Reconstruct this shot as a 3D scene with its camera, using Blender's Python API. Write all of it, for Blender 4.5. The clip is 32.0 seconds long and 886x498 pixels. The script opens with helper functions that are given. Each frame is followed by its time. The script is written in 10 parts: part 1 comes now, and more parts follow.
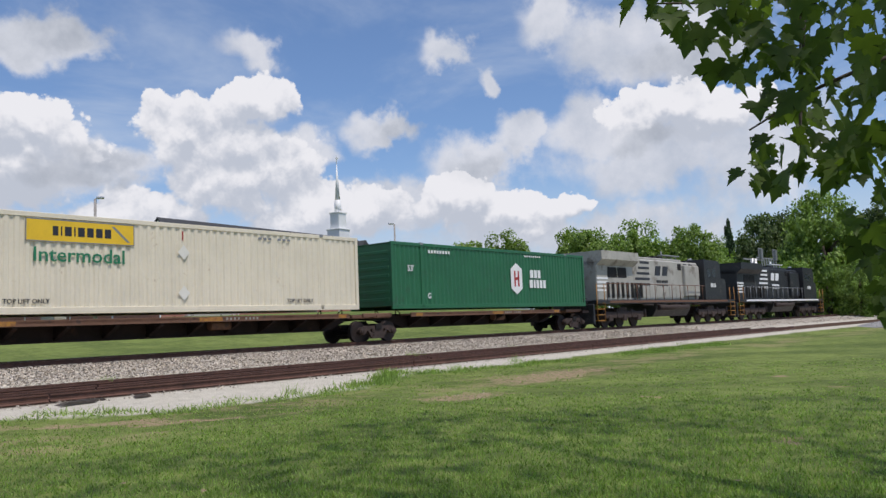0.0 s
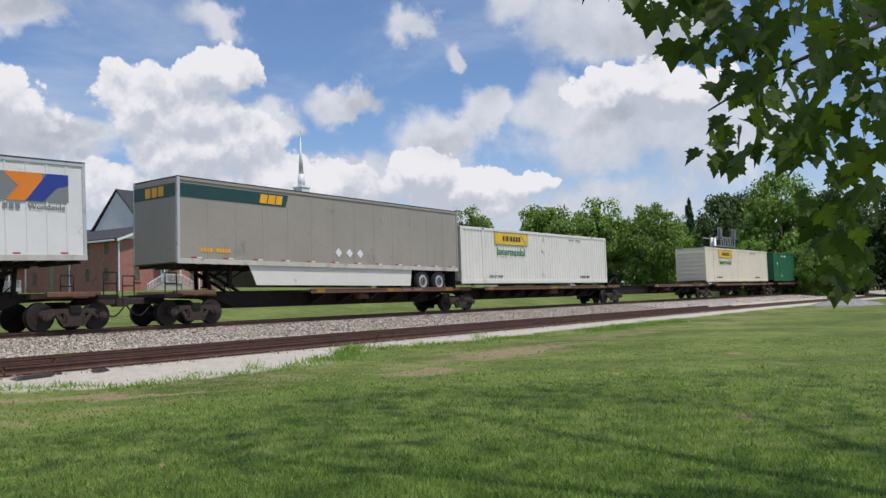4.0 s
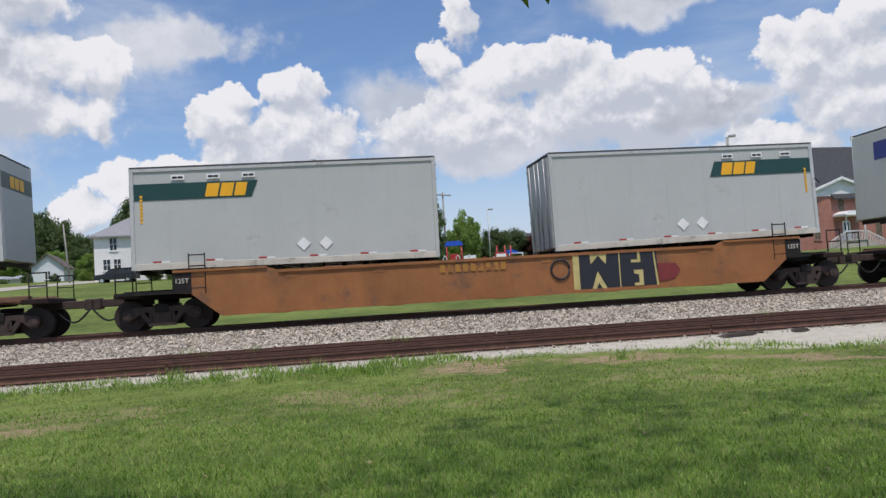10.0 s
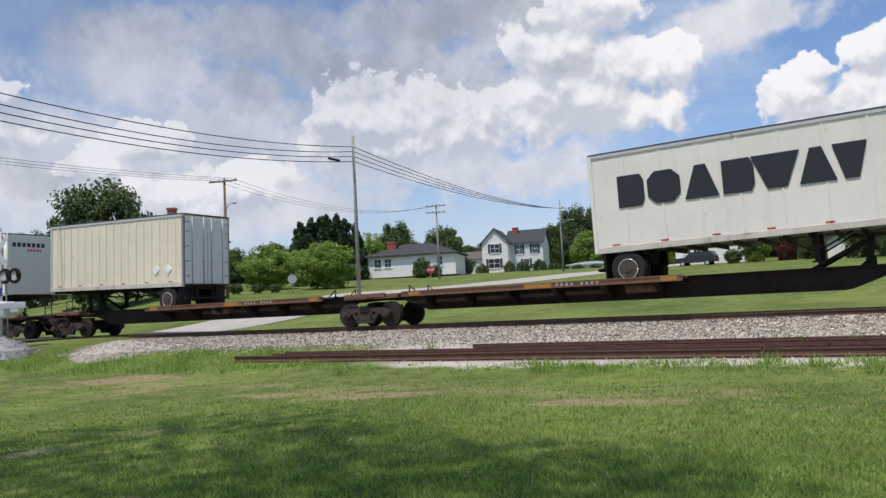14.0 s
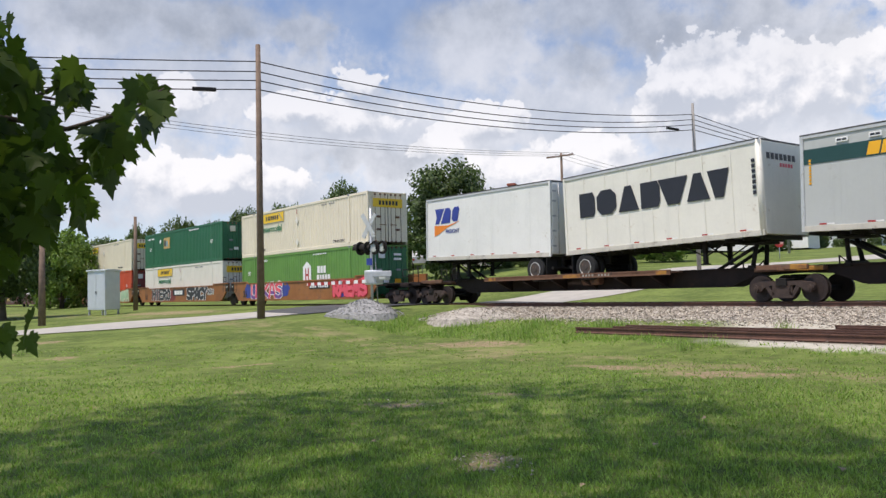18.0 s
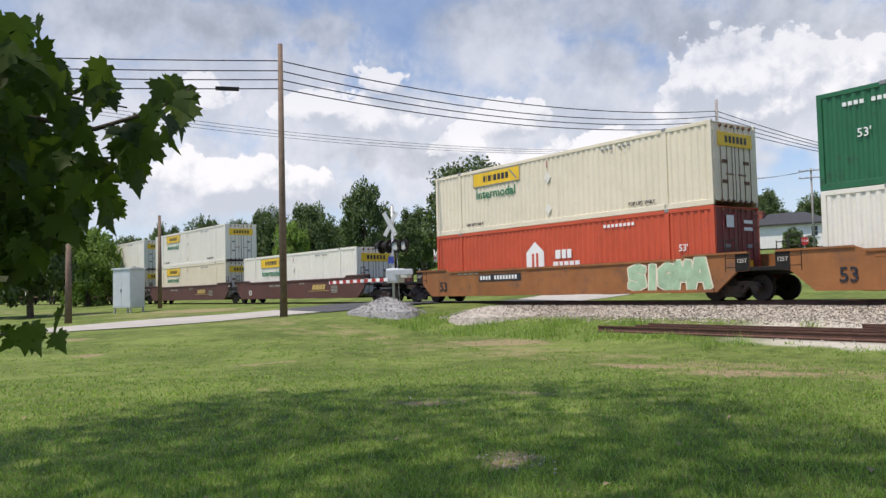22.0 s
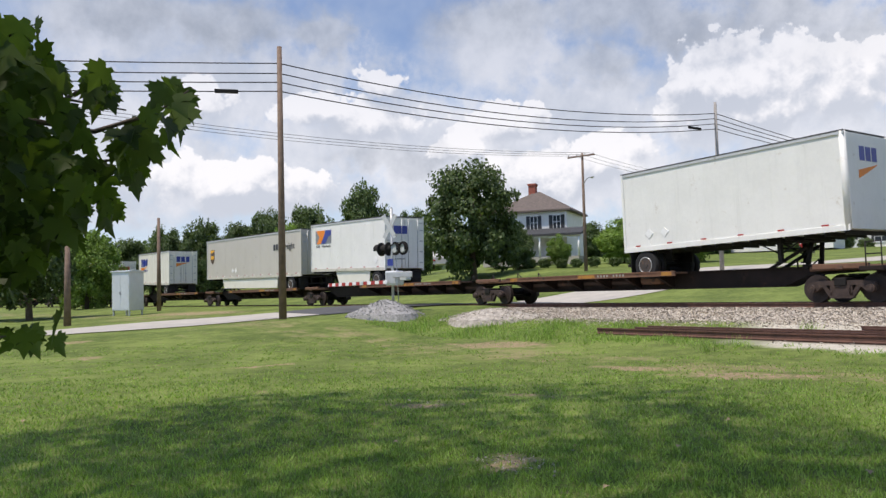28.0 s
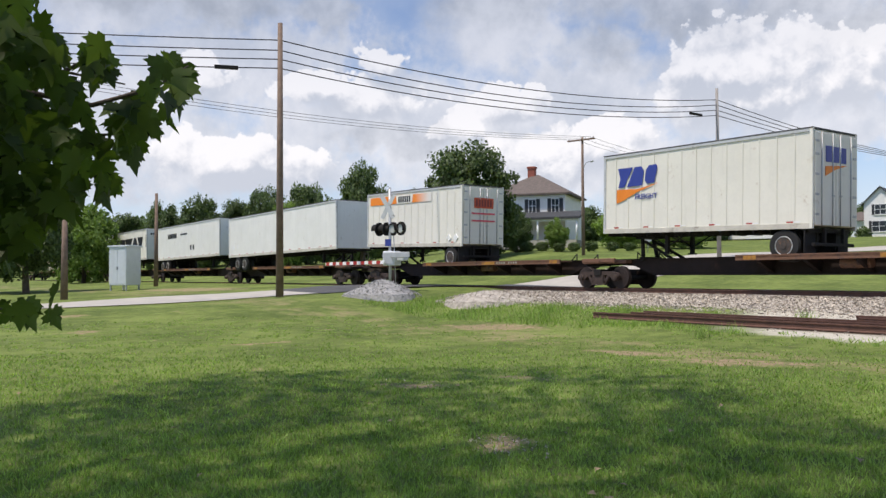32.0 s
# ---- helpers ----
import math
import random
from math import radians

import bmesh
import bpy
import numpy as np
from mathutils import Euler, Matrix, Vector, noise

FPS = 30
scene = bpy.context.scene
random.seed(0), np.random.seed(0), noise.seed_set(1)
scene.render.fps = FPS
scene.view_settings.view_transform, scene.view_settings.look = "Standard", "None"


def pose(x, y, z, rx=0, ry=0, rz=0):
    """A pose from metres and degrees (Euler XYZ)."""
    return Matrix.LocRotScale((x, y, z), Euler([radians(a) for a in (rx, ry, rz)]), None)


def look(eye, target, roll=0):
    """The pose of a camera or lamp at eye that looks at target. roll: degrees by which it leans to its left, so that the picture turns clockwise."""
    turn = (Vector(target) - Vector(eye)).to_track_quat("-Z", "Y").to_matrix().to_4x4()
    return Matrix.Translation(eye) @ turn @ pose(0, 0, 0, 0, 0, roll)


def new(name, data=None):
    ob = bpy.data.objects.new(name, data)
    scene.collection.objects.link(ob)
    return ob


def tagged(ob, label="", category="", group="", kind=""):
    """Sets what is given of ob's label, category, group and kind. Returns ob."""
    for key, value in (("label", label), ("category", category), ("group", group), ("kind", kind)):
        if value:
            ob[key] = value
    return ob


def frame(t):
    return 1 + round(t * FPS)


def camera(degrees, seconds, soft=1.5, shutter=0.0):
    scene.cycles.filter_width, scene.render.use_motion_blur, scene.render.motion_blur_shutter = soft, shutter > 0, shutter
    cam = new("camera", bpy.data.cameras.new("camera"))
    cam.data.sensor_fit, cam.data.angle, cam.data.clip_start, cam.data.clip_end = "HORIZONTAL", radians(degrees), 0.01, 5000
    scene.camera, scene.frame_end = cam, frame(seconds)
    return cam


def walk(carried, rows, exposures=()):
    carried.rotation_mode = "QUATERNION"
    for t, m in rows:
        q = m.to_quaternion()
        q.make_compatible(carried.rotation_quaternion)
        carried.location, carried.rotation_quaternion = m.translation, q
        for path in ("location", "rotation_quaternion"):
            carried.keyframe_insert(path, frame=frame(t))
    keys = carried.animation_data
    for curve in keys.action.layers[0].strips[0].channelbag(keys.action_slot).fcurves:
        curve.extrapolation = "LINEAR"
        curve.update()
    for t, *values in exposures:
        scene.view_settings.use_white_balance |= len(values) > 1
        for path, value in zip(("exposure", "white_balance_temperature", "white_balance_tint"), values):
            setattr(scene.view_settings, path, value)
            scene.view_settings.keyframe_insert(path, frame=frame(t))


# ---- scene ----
CAM = camera(57.45, 32.0, soft=1.45)
EYE_H = 1.55


def aim(yaw, pitch, roll):
    """The phone turns on an arc round the one who holds it: yaw to the left of +y, pitch up, roll."""
    a, b = radians(yaw), radians(pitch)
    eye = Vector((-math.sin(a) * 0.458, math.cos(a) * 0.458, EYE_H))
    ahead = Vector((-math.sin(a) * math.cos(b), math.cos(a) * math.cos(b), math.sin(b)))
    return look(eye, eye + ahead, roll)


walk(CAM, [
    (0.0, aim(-47.63, 5.36, -2.31)),
    (0.5, aim(-47.22, 4.94, -2.17)),
    (1.0, aim(-47.48, 4.29, -1.54)),
    (1.5, aim(-48.49, 3.66, -0.96)),
    (2.0, aim(-49.13, 3.72, -0.50)),
    (2.5, aim(-49.43, 3.97, -0.35)),
    (4.5, aim(-49.73, 3.31, -2.62)),
    (5.0, aim(-46.88, 3.15, -2.89)),
    (5.5, aim(-43.10, 3.19, -2.79)),
    (6.0, aim(-39.50, 3.11, -3.07)),
    (6.5, aim(-35.64, 2.80, -3.13)),
    (7.0, aim(-30.80, 2.55, -2.76)),
    (7.5, aim(-24.98, 2.23, -3.35)),
    (8.0, aim(-21.09, 2.03, -3.86)),
    (8.5, aim(-17.93, 2.05, -4.15)),
    (9.0, aim(-14.67, 2.23, -3.78)),
    (9.5, aim(-10.14, 2.38, -3.42)),
    (10.0, aim(-4.64, 3.06, -3.54)),
    (10.5, aim(0.53, 3.98, -3.24)),
    (11.0, aim(3.96, 4.65, -2.10)),
    (11.5, aim(7.04, 4.95, -0.99)),
    (12.0, aim(11.19, 4.73, -0.98)),
    (12.5, aim(17.43, 4.29, -1.71)),
    (13.0, aim(23.63, 4.00, -2.74)),
    (13.5, aim(29.35, 4.00, -2.95)),
    (14.0, aim(34.61, 4.10, -2.79)),
    (14.5, aim(40.17, 4.18, -3.38)),
    (15.0, aim(47.42, 4.03, -2.62)),
    (15.5, aim(51.87, 3.60, -1.54)),
    (17.5, aim(57.41, 2.81, -0.70)),
    (18.0, aim(58.03, 3.05, -1.39)),
    (18.5, aim(58.27, 2.94, -1.41)),
    (19.0, aim(58.19, 2.73, -1.02)),
    (19.5, aim(58.20, 2.62, -0.78)),
    (20.0, aim(58.50, 2.73, -0.78)),
    (20.5, aim(58.98, 2.89, -1.11)),
    (21.0, aim(59.39, 3.00, -1.48)),
    (21.5, aim(59.50, 3.10, -1.55)),
    (22.0, aim(59.54, 2.96, -1.37)),
    (22.5, aim(59.46, 2.72, -1.36)),
    (23.0, aim(59.45, 2.57, -1.70)),
    (23.5, aim(59.58, 2.58, -2.00)),
    (24.0, aim(59.63, 2.71, -2.10)),
    (24.5, aim(59.48, 2.79, -1.71)),
    (26.5, aim(58.57, 3.21, -0.76)),
    (27.0, aim(58.76, 3.32, -1.10)),
    (27.5, aim(59.12, 3.40, -1.49)),
    (28.0, aim(59.48, 3.13, -1.40)),
    (28.5, aim(59.39, 2.73, -1.34)),
    (29.0, aim(59.36, 2.38, -1.50)),
    (29.5, aim(59.39, 2.20, -1.75)),
    (30.0, aim(59.26, 2.10, -1.58)),
    (30.5, aim(59.08, 2.03, -1.28)),
    (31.0, aim(59.12, 1.97, -0.92)),
    (31.5, aim(59.27, 1.90, -0.47)),
    (32.0, aim(59.34, 1.80, -0.25)),
], exposures=[(0.0, -0.10, 6350, 14), (11.5, -0.10, 6350, 14), (17.5, 0.27, 6650, 14), (32.0, 0.27, 6650, 14)])

# ---- world, sun ----
SUN_ELEV, SUN_AZ = 67.0, 180.0          # degrees; azimuth clockwise from +y (where the light comes from)
sun_from = Vector((math.sin(radians(SUN_AZ)) * math.cos(radians(SUN_ELEV)), math.cos(radians(SUN_AZ)) * math.cos(radians(SUN_ELEV)), math.sin(radians(SUN_ELEV))))
sun = new("sun", bpy.data.lights.new("sun", "SUN"))
sun.data.energy, sun.data.angle, sun.data.color = 3.5, radians(1.4), (1.0, 0.93, 0.82)
sun.matrix_basis = look(sun_from * 50, (0, 0, 0))

world = bpy.data.worlds.new("world")
scene.world = world
world.use_nodes = True


class Nodes:
    """A small helper to write node trees."""

    def __init__(self, tree):
        self.t = tree
        self.t.nodes.clear()

    def add(self, kind, **sets):
        n = self.t.nodes.new(kind)
        for k, v in sets.items():
            if k == "op":
                n.operation = v
            elif k == "blend":
                n.blend_type = v
            elif k == "dtype":
                n.data_type = v
        return n

    def link(self, a, b):
        self.t.links.new(a, b)

    def put(self, socket, v):
        if isinstance(v, bpy.types.NodeSocket):
            self.link(v, socket)
        else:
            socket.default_value = v

    def math(self, op, a, b=0.0, c=0.0, clamp=False):
        n = self.add("ShaderNodeMath", op=op)
        n.use_clamp = clamp
        self.put(n.inputs[0], a), self.put(n.inputs[1], b), self.put(n.inputs[2], c)
        return n.outputs[0]

    def ramp(self, v, lo, hi, a=0.0, b=1.0, smooth=True):
        n = self.add("ShaderNodeMapRange")
        n.interpolation_type = "SMOOTHSTEP" if smooth else "LINEAR"
        self.put(n.inputs[0], v), self.put(n.inputs[1], lo), self.put(n.inputs[2], hi), self.put(n.inputs[3], a), self.put(n.inputs[4], b)
        return n.outputs[0]

    def noise(self, vec, scale, detail=3.0, rough=0.55, dist=0.0, color=False):
        n = self.add("ShaderNodeTexNoise")
        if vec is not None:
            self.link(vec, n.inputs["Vector"])
        n.inputs["Scale"].default_value, n.inputs["Detail"].default_value = scale, detail
        n.inputs["Roughness"].default_value, n.inputs["Distortion"].default_value = rough, dist
        return n.outputs["Color" if color else "Fac"]

    def mix(self, f, a, b, blend="MIX"):
        n = self.add("ShaderNodeMix", dtype="RGBA", blend=blend)
        self.put(n.inputs[0], f)
        for s, v in ((n.inputs[6], a), (n.inputs[7], b)):
            self.put(s, v if isinstance(v, bpy.types.NodeSocket) else (*v, 1.0)[:4])
        return n.outputs[2]

    def xyz(self, x, y, z):
        n = self.add("ShaderNodeCombineXYZ")
        self.put(n.inputs[0], x), self.put(n.inputs[1], y), self.put(n.inputs[2], z)
        return n.outputs[0]

    def vmath(self, op, a, b=None, scale=None):
        n = self.add("ShaderNodeVectorMath", op=op)
        self.put(n.inputs[0], a)
        if b is not None:
            self.put(n.inputs[1], b)
        if scale is not None:
            self.put(n.inputs["Scale"], scale)
        return n.outputs["Value" if op in ("LENGTH", "DOT_PRODUCT", "DISTANCE") else "Vector"]


def build_sky():
    g = Nodes(world.node_tree)
    sky = g.add("ShaderNodeTexSky")
    sky.sky_type, sky.sun_disc = "NISHITA", False
    sky.sun_elevation, sky.sun_rotation = radians(SUN_ELEV), radians(SUN_AZ)
    sky.air_density, sky.dust_density, sky.ozone_density = 1.0, 0.6, 1.6
    way = g.add("ShaderNodeTexCoord").outputs["Generated"]
    sep = g.add("ShaderNodeSeparateXYZ")
    g.link(way, sep.inputs[0])
    az = g.math("ARCTAN2", g.math("MULTIPLY", sep.outputs[0], -1.0), sep.outputs[1])
    el = g.math("ARCSINE", sep.outputs[2])
    q = g.xyz(g.math("MULTIPLY", az, 57.2958), g.math("MULTIPLY", el, 57.2958), 0.0)

    def swirl(scale, amount):
        return g.vmath("SCALE", g.vmath("SUBTRACT", g.noise(way, scale, 4.0, 0.55, color=True), (0.5, 0.5, 0.5)), scale=amount)

    def puffs(at, scale, detail):
        n = g.add("ShaderNodeTexVoronoi")
        n.feature, n.normalize = "SMOOTH_F1", True
        g.link(at, n.inputs["Vector"])
        for key, value in (("Scale", scale), ("Detail", detail), ("Roughness", 0.55), ("Lacunarity", 2.3), ("Smoothness", 0.35)):
            n.inputs[key].default_value = value
        return g.math("SUBTRACT", 1.0, n.outputs["Distance"])

    def masses(at, tables, join, swell=1.0):
        out = -1.0
        for table in tables:
            for a, e, w, h in table:
                d = g.vmath("LENGTH", g.vmath("MULTIPLY", g.vmath("SUBTRACT", at, (a, e, 0.0)), (1.0 / (w * swell), 1.0 / (h * swell), 0.0)))
                out = g.math("SMOOTH_MAX", out, g.math("SUBTRACT", 1.0, d), join)
        return out

    # heaps of cumulus: lumps joined, then broken up by rounded puffs of several sizes
    flat = g.vmath("MULTIPLY", g.vmath("ADD", q, g.vmath("ADD", swirl(14.0, 2.6), swirl(50.0, 0.9))), (1.0, 1.0, 0.0))
    bent = g.vmath("ADD", way, swirl(30.0, 0.02))
    billow = puffs(bent, 17.0, 3.5)
    here = masses(flat, CUMULUS, 0.25, 1.13)
    above = masses(g.vmath("ADD", flat, (0.3, 1.1, 0.0)), CUMULUS, 0.25, 1.13)
    crest = g.math("SUBTRACT", here, above)
    fine = g.noise(way, 22.0, 7.0, 0.62)
    big = g.noise(way, 6.0, 4.0, 0.55)
    rough = g.math("ADD", g.math("MULTIPLY", g.math("SUBTRACT", billow, 0.70), 2.6), g.math("MULTIPLY", g.math("SUBTRACT", fine, 0.5), 0.9))
    body = g.math("ADD", g.math("ADD", here, 0.22), rough)
    heap = g.ramp(body, 0.0, g.ramp(crest, -0.25, 0.25, 0.55, 0.14))
    # relief of the puffs, lit from above and behind the viewer
    relief = g.math("SUBTRACT", billow, puffs(g.vmath("ADD", bent, (-0.004, -0.004, 0.014)), 17.0, 3.5))
    deep = g.ramp(body, 0.0, 0.9)
    tone = g.math("ADD", g.math("MULTIPLY", relief, 1.9), g.math("ADD", g.math("MULTIPLY", crest, 0.55), g.math("ADD", g.math("MULTIPLY", big, 0.95), g.math("MULTIPLY", fine, 0.25))))
    tone = g.math("SUBTRACT", tone, g.math("MULTIPLY", deep, 0.10))
    lit = g.ramp(tone, 0.32, 0.86)
    white = g.mix(lit, CLOUD_SHADE, CLOUD_LIGHT)
    # thin veil and scattered wisps over all of the dome, haze low down and in the west
    deck = g.vmath("DIVIDE", way, g.xyz(g.math("ADD", g.math("ABSOLUTE", sep.outputs[2]), 0.14), g.math("ADD", g.math("ABSOLUTE", sep.outputs[2]), 0.14), 1.0))
    veil = g.ramp(g.noise(deck, 1.3, 6.0, 0.62, 0.4), 0.42, 0.80, 0.0, 0.6)
    low = g.ramp(el, 0.0, 0.21, 0.92, 0.0)
    west = g.math("MULTIPLY", g.ramp(sep.outputs[0], -0.45, -0.75, 0.0, 0.42), g.ramp(g.noise(way, 9.0, 4.0, 0.6), 0.35, 0.6, 0.55, 1.0))
    veil = g.math("MAXIMUM", g.math("MAXIMUM", veil, low), west)
    # broad soft banks and grey undersides, ragged at their edges
    loose = g.vmath("MULTIPLY", g.vmath("ADD", q, g.vmath("ADD", swirl(9.0, 5.0), swirl(32.0, 2.4))), (1.0, 1.0, 0.0))
    ragged = g.math("MULTIPLY", g.math("SUBTRACT", g.noise(way, 16.0, 6.0, 0.62), 0.5), 1.5)
    bank = g.ramp(g.math("ADD", masses(loose, SOFTS, 0.2, 1.08), ragged), -0.08, 0.55, 0.0, 0.95)
    grey = g.ramp(g.math("ADD", masses(loose, (GREY_BASES,), 0.25, 1.25), g.math("MULTIPLY", ragged, 0.7)), -0.05, 0.65, 0.0, 0.88)
    soft = g.mix(g.ramp(g.math("ADD", g.math("MULTIPLY", big, 0.7), g.math("MULTIPLY", fine, 0.5)), 0.42, 0.78), BANK_SHADE, BANK_LIGHT)
    dark = g.mix(g.ramp(g.math("ADD", g.math("MULTIPLY", fine, 0.6), g.math("MULTIPLY", big, 0.6)), 0.42, 0.82), GREY_DARK, GREY_LIGHT)
    blue = g.vmath("MULTIPLY", sky.outputs[0], (SKY_GAIN * 0.92, SKY_GAIN * 1.04, SKY_GAIN * 1.18))
    c = g.mix(veil, blue, VEIL)
    c = g.mix(bank, c, soft)
    c = g.mix(heap, c, white)
    c = g.mix(g.math("MULTIPLY", grey, g.ramp(g.math("MULTIPLY", heap, g.ramp(crest, -0.1, 0.25)), 0.0, 1.0, 1.0, 0.25)), c, dark)
    # thicker cloud to the west, greyer towards the zenith
    thick = g.math("MULTIPLY", g.ramp(sep.outputs[0], -0.3, -0.7), g.ramp(el, 0.14, 0.32, 0.35, 1.0))
    c = g.mix(thick, c, g.mix(1.0, c, (0.72, 0.76, 0.83), "MULTIPLY"))
    bg = g.add("ShaderNodeBackground")
    g.link(c, bg.inputs[0])
    bg.inputs[1].default_value = SKY_STRENGTH
    out = g.add("ShaderNodeOutputWorld")
    g.link(bg.outputs[0], out.inputs[0])


SKY_STRENGTH, SKY_GAIN = 0.1, 1.14
CLOUD_LIGHT, CLOUD_SHADE, VEIL = (8.9, 8.95, 9.0), (5.5, 5.95, 6.6), (6.0, 6.8, 7.7)
BANK_LIGHT, BANK_SHADE = (7.7, 7.9, 8.2), (5.3, 5.8, 6.5)
GREY_DARK, GREY_LIGHT = (4.0, 4.4, 4.95), (6.6, 6.95, 7.4)
# lumps of the cloud heaps, soft banks and grey masses: azimuth to the left, height, half width, half height in degrees
CUMULUS_EAST = [
    (-20.3, 12.9, 2.9, 2.0), (-19.2, 10.7, 4.0, 2.1), (-30.0, 14.1, 2.4, 1.6), (-34.6, 15.6, 2.3, 1.4), (-32.7, 12.8, 4.2, 1.9), (-34.4, 10.6, 4.8, 2.3), (-38.6, 8.3, 3.2, 2.2), (-27.1, 7.4, 3.6, 1.7),
    (-20.5, 6.9, 2.9, 1.1), (-42.6, 8.2, 3.0, 1.5), (-48.8, 8.5, 2.1, 1.7), (-51.4, 7.2, 2.4, 1.0), (-54.0, 6.8, 1.8, 1.4), (-63.5, 14.2, 3.8, 1.2), (-62.3, 13.4, 1.8, 1.4), (-67.1, 13.1, 3.1, 1.3),
]
CUMULUS_NEAR_EAST = [
    (-13.8, 15.1, 1.5, 1.2), (-16.2, 13.2, 4.3, 1.8), (-20.5, 13.9, 2.0, 1.4), (-9.1, 14.7, 3.5, 1.6), (-7.7, 12.6, 2.5, 1.4), (-26.9, 7.4, 4.0, 1.7), (-20.7, 6.3, 4.3, 1.9), (-17.8, 7.8, 1.7, 1.1),
    (-48.5, 8.9, 1.8, 1.2), (-53.3, 7.9, 3.7, 0.8),
]
CUMULUS_AHEAD = [
    (5.3, 14.7, 2.0, 1.5), (9.3, 14.0, 1.2, 1.0), (10.5, 12.4, 1.8, 1.6), (9.7, 10.2, 1.9, 1.9), (5.1, 11.3, 3.0, 2.9), (13.2, 8.9, 1.7, 0.9), (-5.2, 16.2, 1.5, 1.1), (-6.5, 18.2, 1.1, 1.6),
    (-7.4, 13.7, 2.7, 1.0), (-6.9, 11.5, 4.9, 2.4), (-10.0, 15.3, 3.1, 1.2), (-13.6, 14.8, 1.2, 1.2), (-16.3, 13.5, 3.3, 1.8), (-21.1, 13.6, 1.4, 1.6), (-17.8, 11.4, 6.1, 2.0), (-17.7, 7.9, 1.8, 1.2),
    (-16.6, 6.4, 2.4, 1.4), (17.9, 15.2, 1.3, 1.8), (18.1, 12.8, 0.9, 1.4),
]
CUMULUS_NEAR_WEST = [
    (22.9, 20.0, 3.4, 1.6), (25.9, 17.2, 3.1, 1.6), (21.6, 15.8, 3.7, 2.0), (18.6, 15.5, 2.0, 2.0), (24.1, 13.7, 5.8, 2.4), (32.7, 12.5, 3.9, 2.0), (41.0, 13.9, 2.6, 1.6), (39.5, 11.9, 3.2, 1.8),
    (20.2, 12.6, 2.4, 1.2), (46.5, 8.6, 1.5, 1.1), (54.2, 11.6, 2.2, 1.3), (57.5, 9.9, 1.1, 0.9), (19.4, 6.2, 1.8, 1.1), (14.3, 8.0, 2.9, 1.5),
]
CUMULUS_WEST = [
    (68.2, 12.9, 2.2, 1.0), (63.4, 14.7, 1.4, 1.3), (64.7, 12.2, 3.1, 1.4), (57.9, 10.1, 1.8, 1.0), (54.2, 11.5, 1.7, 1.0), (52.3, 8.3, 4.4, 1.8), (48.3, 9.1, 3.4, 1.6), (39.5, 13.7, 3.7, 2.1),
    (35.0, 13.5, 4.9, 2.0), (31.4, 13.4, 2.6, 1.8), (37.8, 11.7, 5.7, 1.7), (76.3, 13.3, 2.0, 1.1), (73.7, 7.7, 4.7, 1.6),
]
SOFT_EAST = [
    (-25.5, 12.0, 4.6, 1.7), (-22.5, 11.1, 5.9, 2.2), (-43.1, 13.9, 2.0, 1.4), (-48.1, 19.2, 2.1, 1.3), (-50.8, 12.2, 4.5, 2.1), (-53.7, 13.6, 2.5, 1.4), (-58.8, 12.7, 3.6, 2.4), (-62.5, 10.3, 7.5, 2.7),
    (-61.0, 18.4, 4.5, 2.9), (-55.9, 20.3, 3.0, 2.0), (-65.2, 18.6, 6.1, 3.1), (-44.2, 8.8, 10.5, 2.2), (-56.2, 6.0, 11.9, 1.6), (-50.9, 17.2, 0.8, 0.9), (-69.5, 10.5, 6.1, 4.1), (-21.1, 18.6, 4.6, 1.6),
    (-34.4, 19.4, 2.5, 1.6), (-24.8, 12.3, 3.0, 1.4), (-18.3, 11.6, 6.6, 1.9), (-38.5, 12.8, 2.5, 1.5), (-49.1, 11.7, 2.8, 1.8), (-42.6, 14.2, 1.7, 1.1),
]
SOFT_AHEAD = [
    (12.5, 17.3, 6.9, 1.8), (-1.8, 13.5, 3.3, 2.8), (-24.8, 12.3, 3.2, 1.2), (-7.2, 9.8, 10.5, 1.6), (-37.6, 13.1, 3.3, 1.0), (36.2, 15.7, 9.5, 4.4), (49.7, 11.5, 9.6, 4.1), (54.8, 16.3, 5.6, 4.0),
    (27.1, 18.8, 5.1, 2.4), (13.2, 17.5, 5.7, 1.5), (32.4, 9.8, 12.2, 2.4),
]
SOFT_WEST = [
    (72.5, 14.6, 10.5, 3.5), (62.7, 10.8, 15.5, 3.6), (50.7, 7.7, 16.0, 2.8), (38.1, 12.5, 10.0, 4.1), (74.5, 8.1, 13.7, 3.5), (83.4, 10.4, 7.4, 5.5), (79.9, 17.4, 7.9, 2.3),
]
GREY_BASES = [
    (-20.4, 19.1, 4.5, 1.4), (-23.1, 10.8, 3.7, 1.1), (-50.8, 11.6, 2.9, 1.0), (-65.9, 17.1, 4.4, 1.5), (-61.5, 12.0, 2.4, 1.0), (-44.3, 13.7, 1.9, 0.9), (-25.2, 12.1, 2.7, 0.8), (34.4, 20.0, 11.0, 1.7),
    (46.6, 18.6, 6.4, 1.9), (24.0, 16.3, 3.1, 0.9), (54.7, 18.4, 5.3, 2.2), (78.1, 18.6, 10.4, 1.7), (41.5, 17.5, 8.8, 1.7), (52.4, 18.5, 5.0, 1.4),
    (48.5, 15.6, 3.7, 1.6), (68.2, 18.0, 2.5, 1.2), (62.7, 9.4, 4.9, 0.8), (32.2, 15.6, 4.5, 1.4),
]
CUMULUS = (CUMULUS_EAST, CUMULUS_NEAR_EAST, CUMULUS_AHEAD, CUMULUS_NEAR_WEST, CUMULUS_WEST)
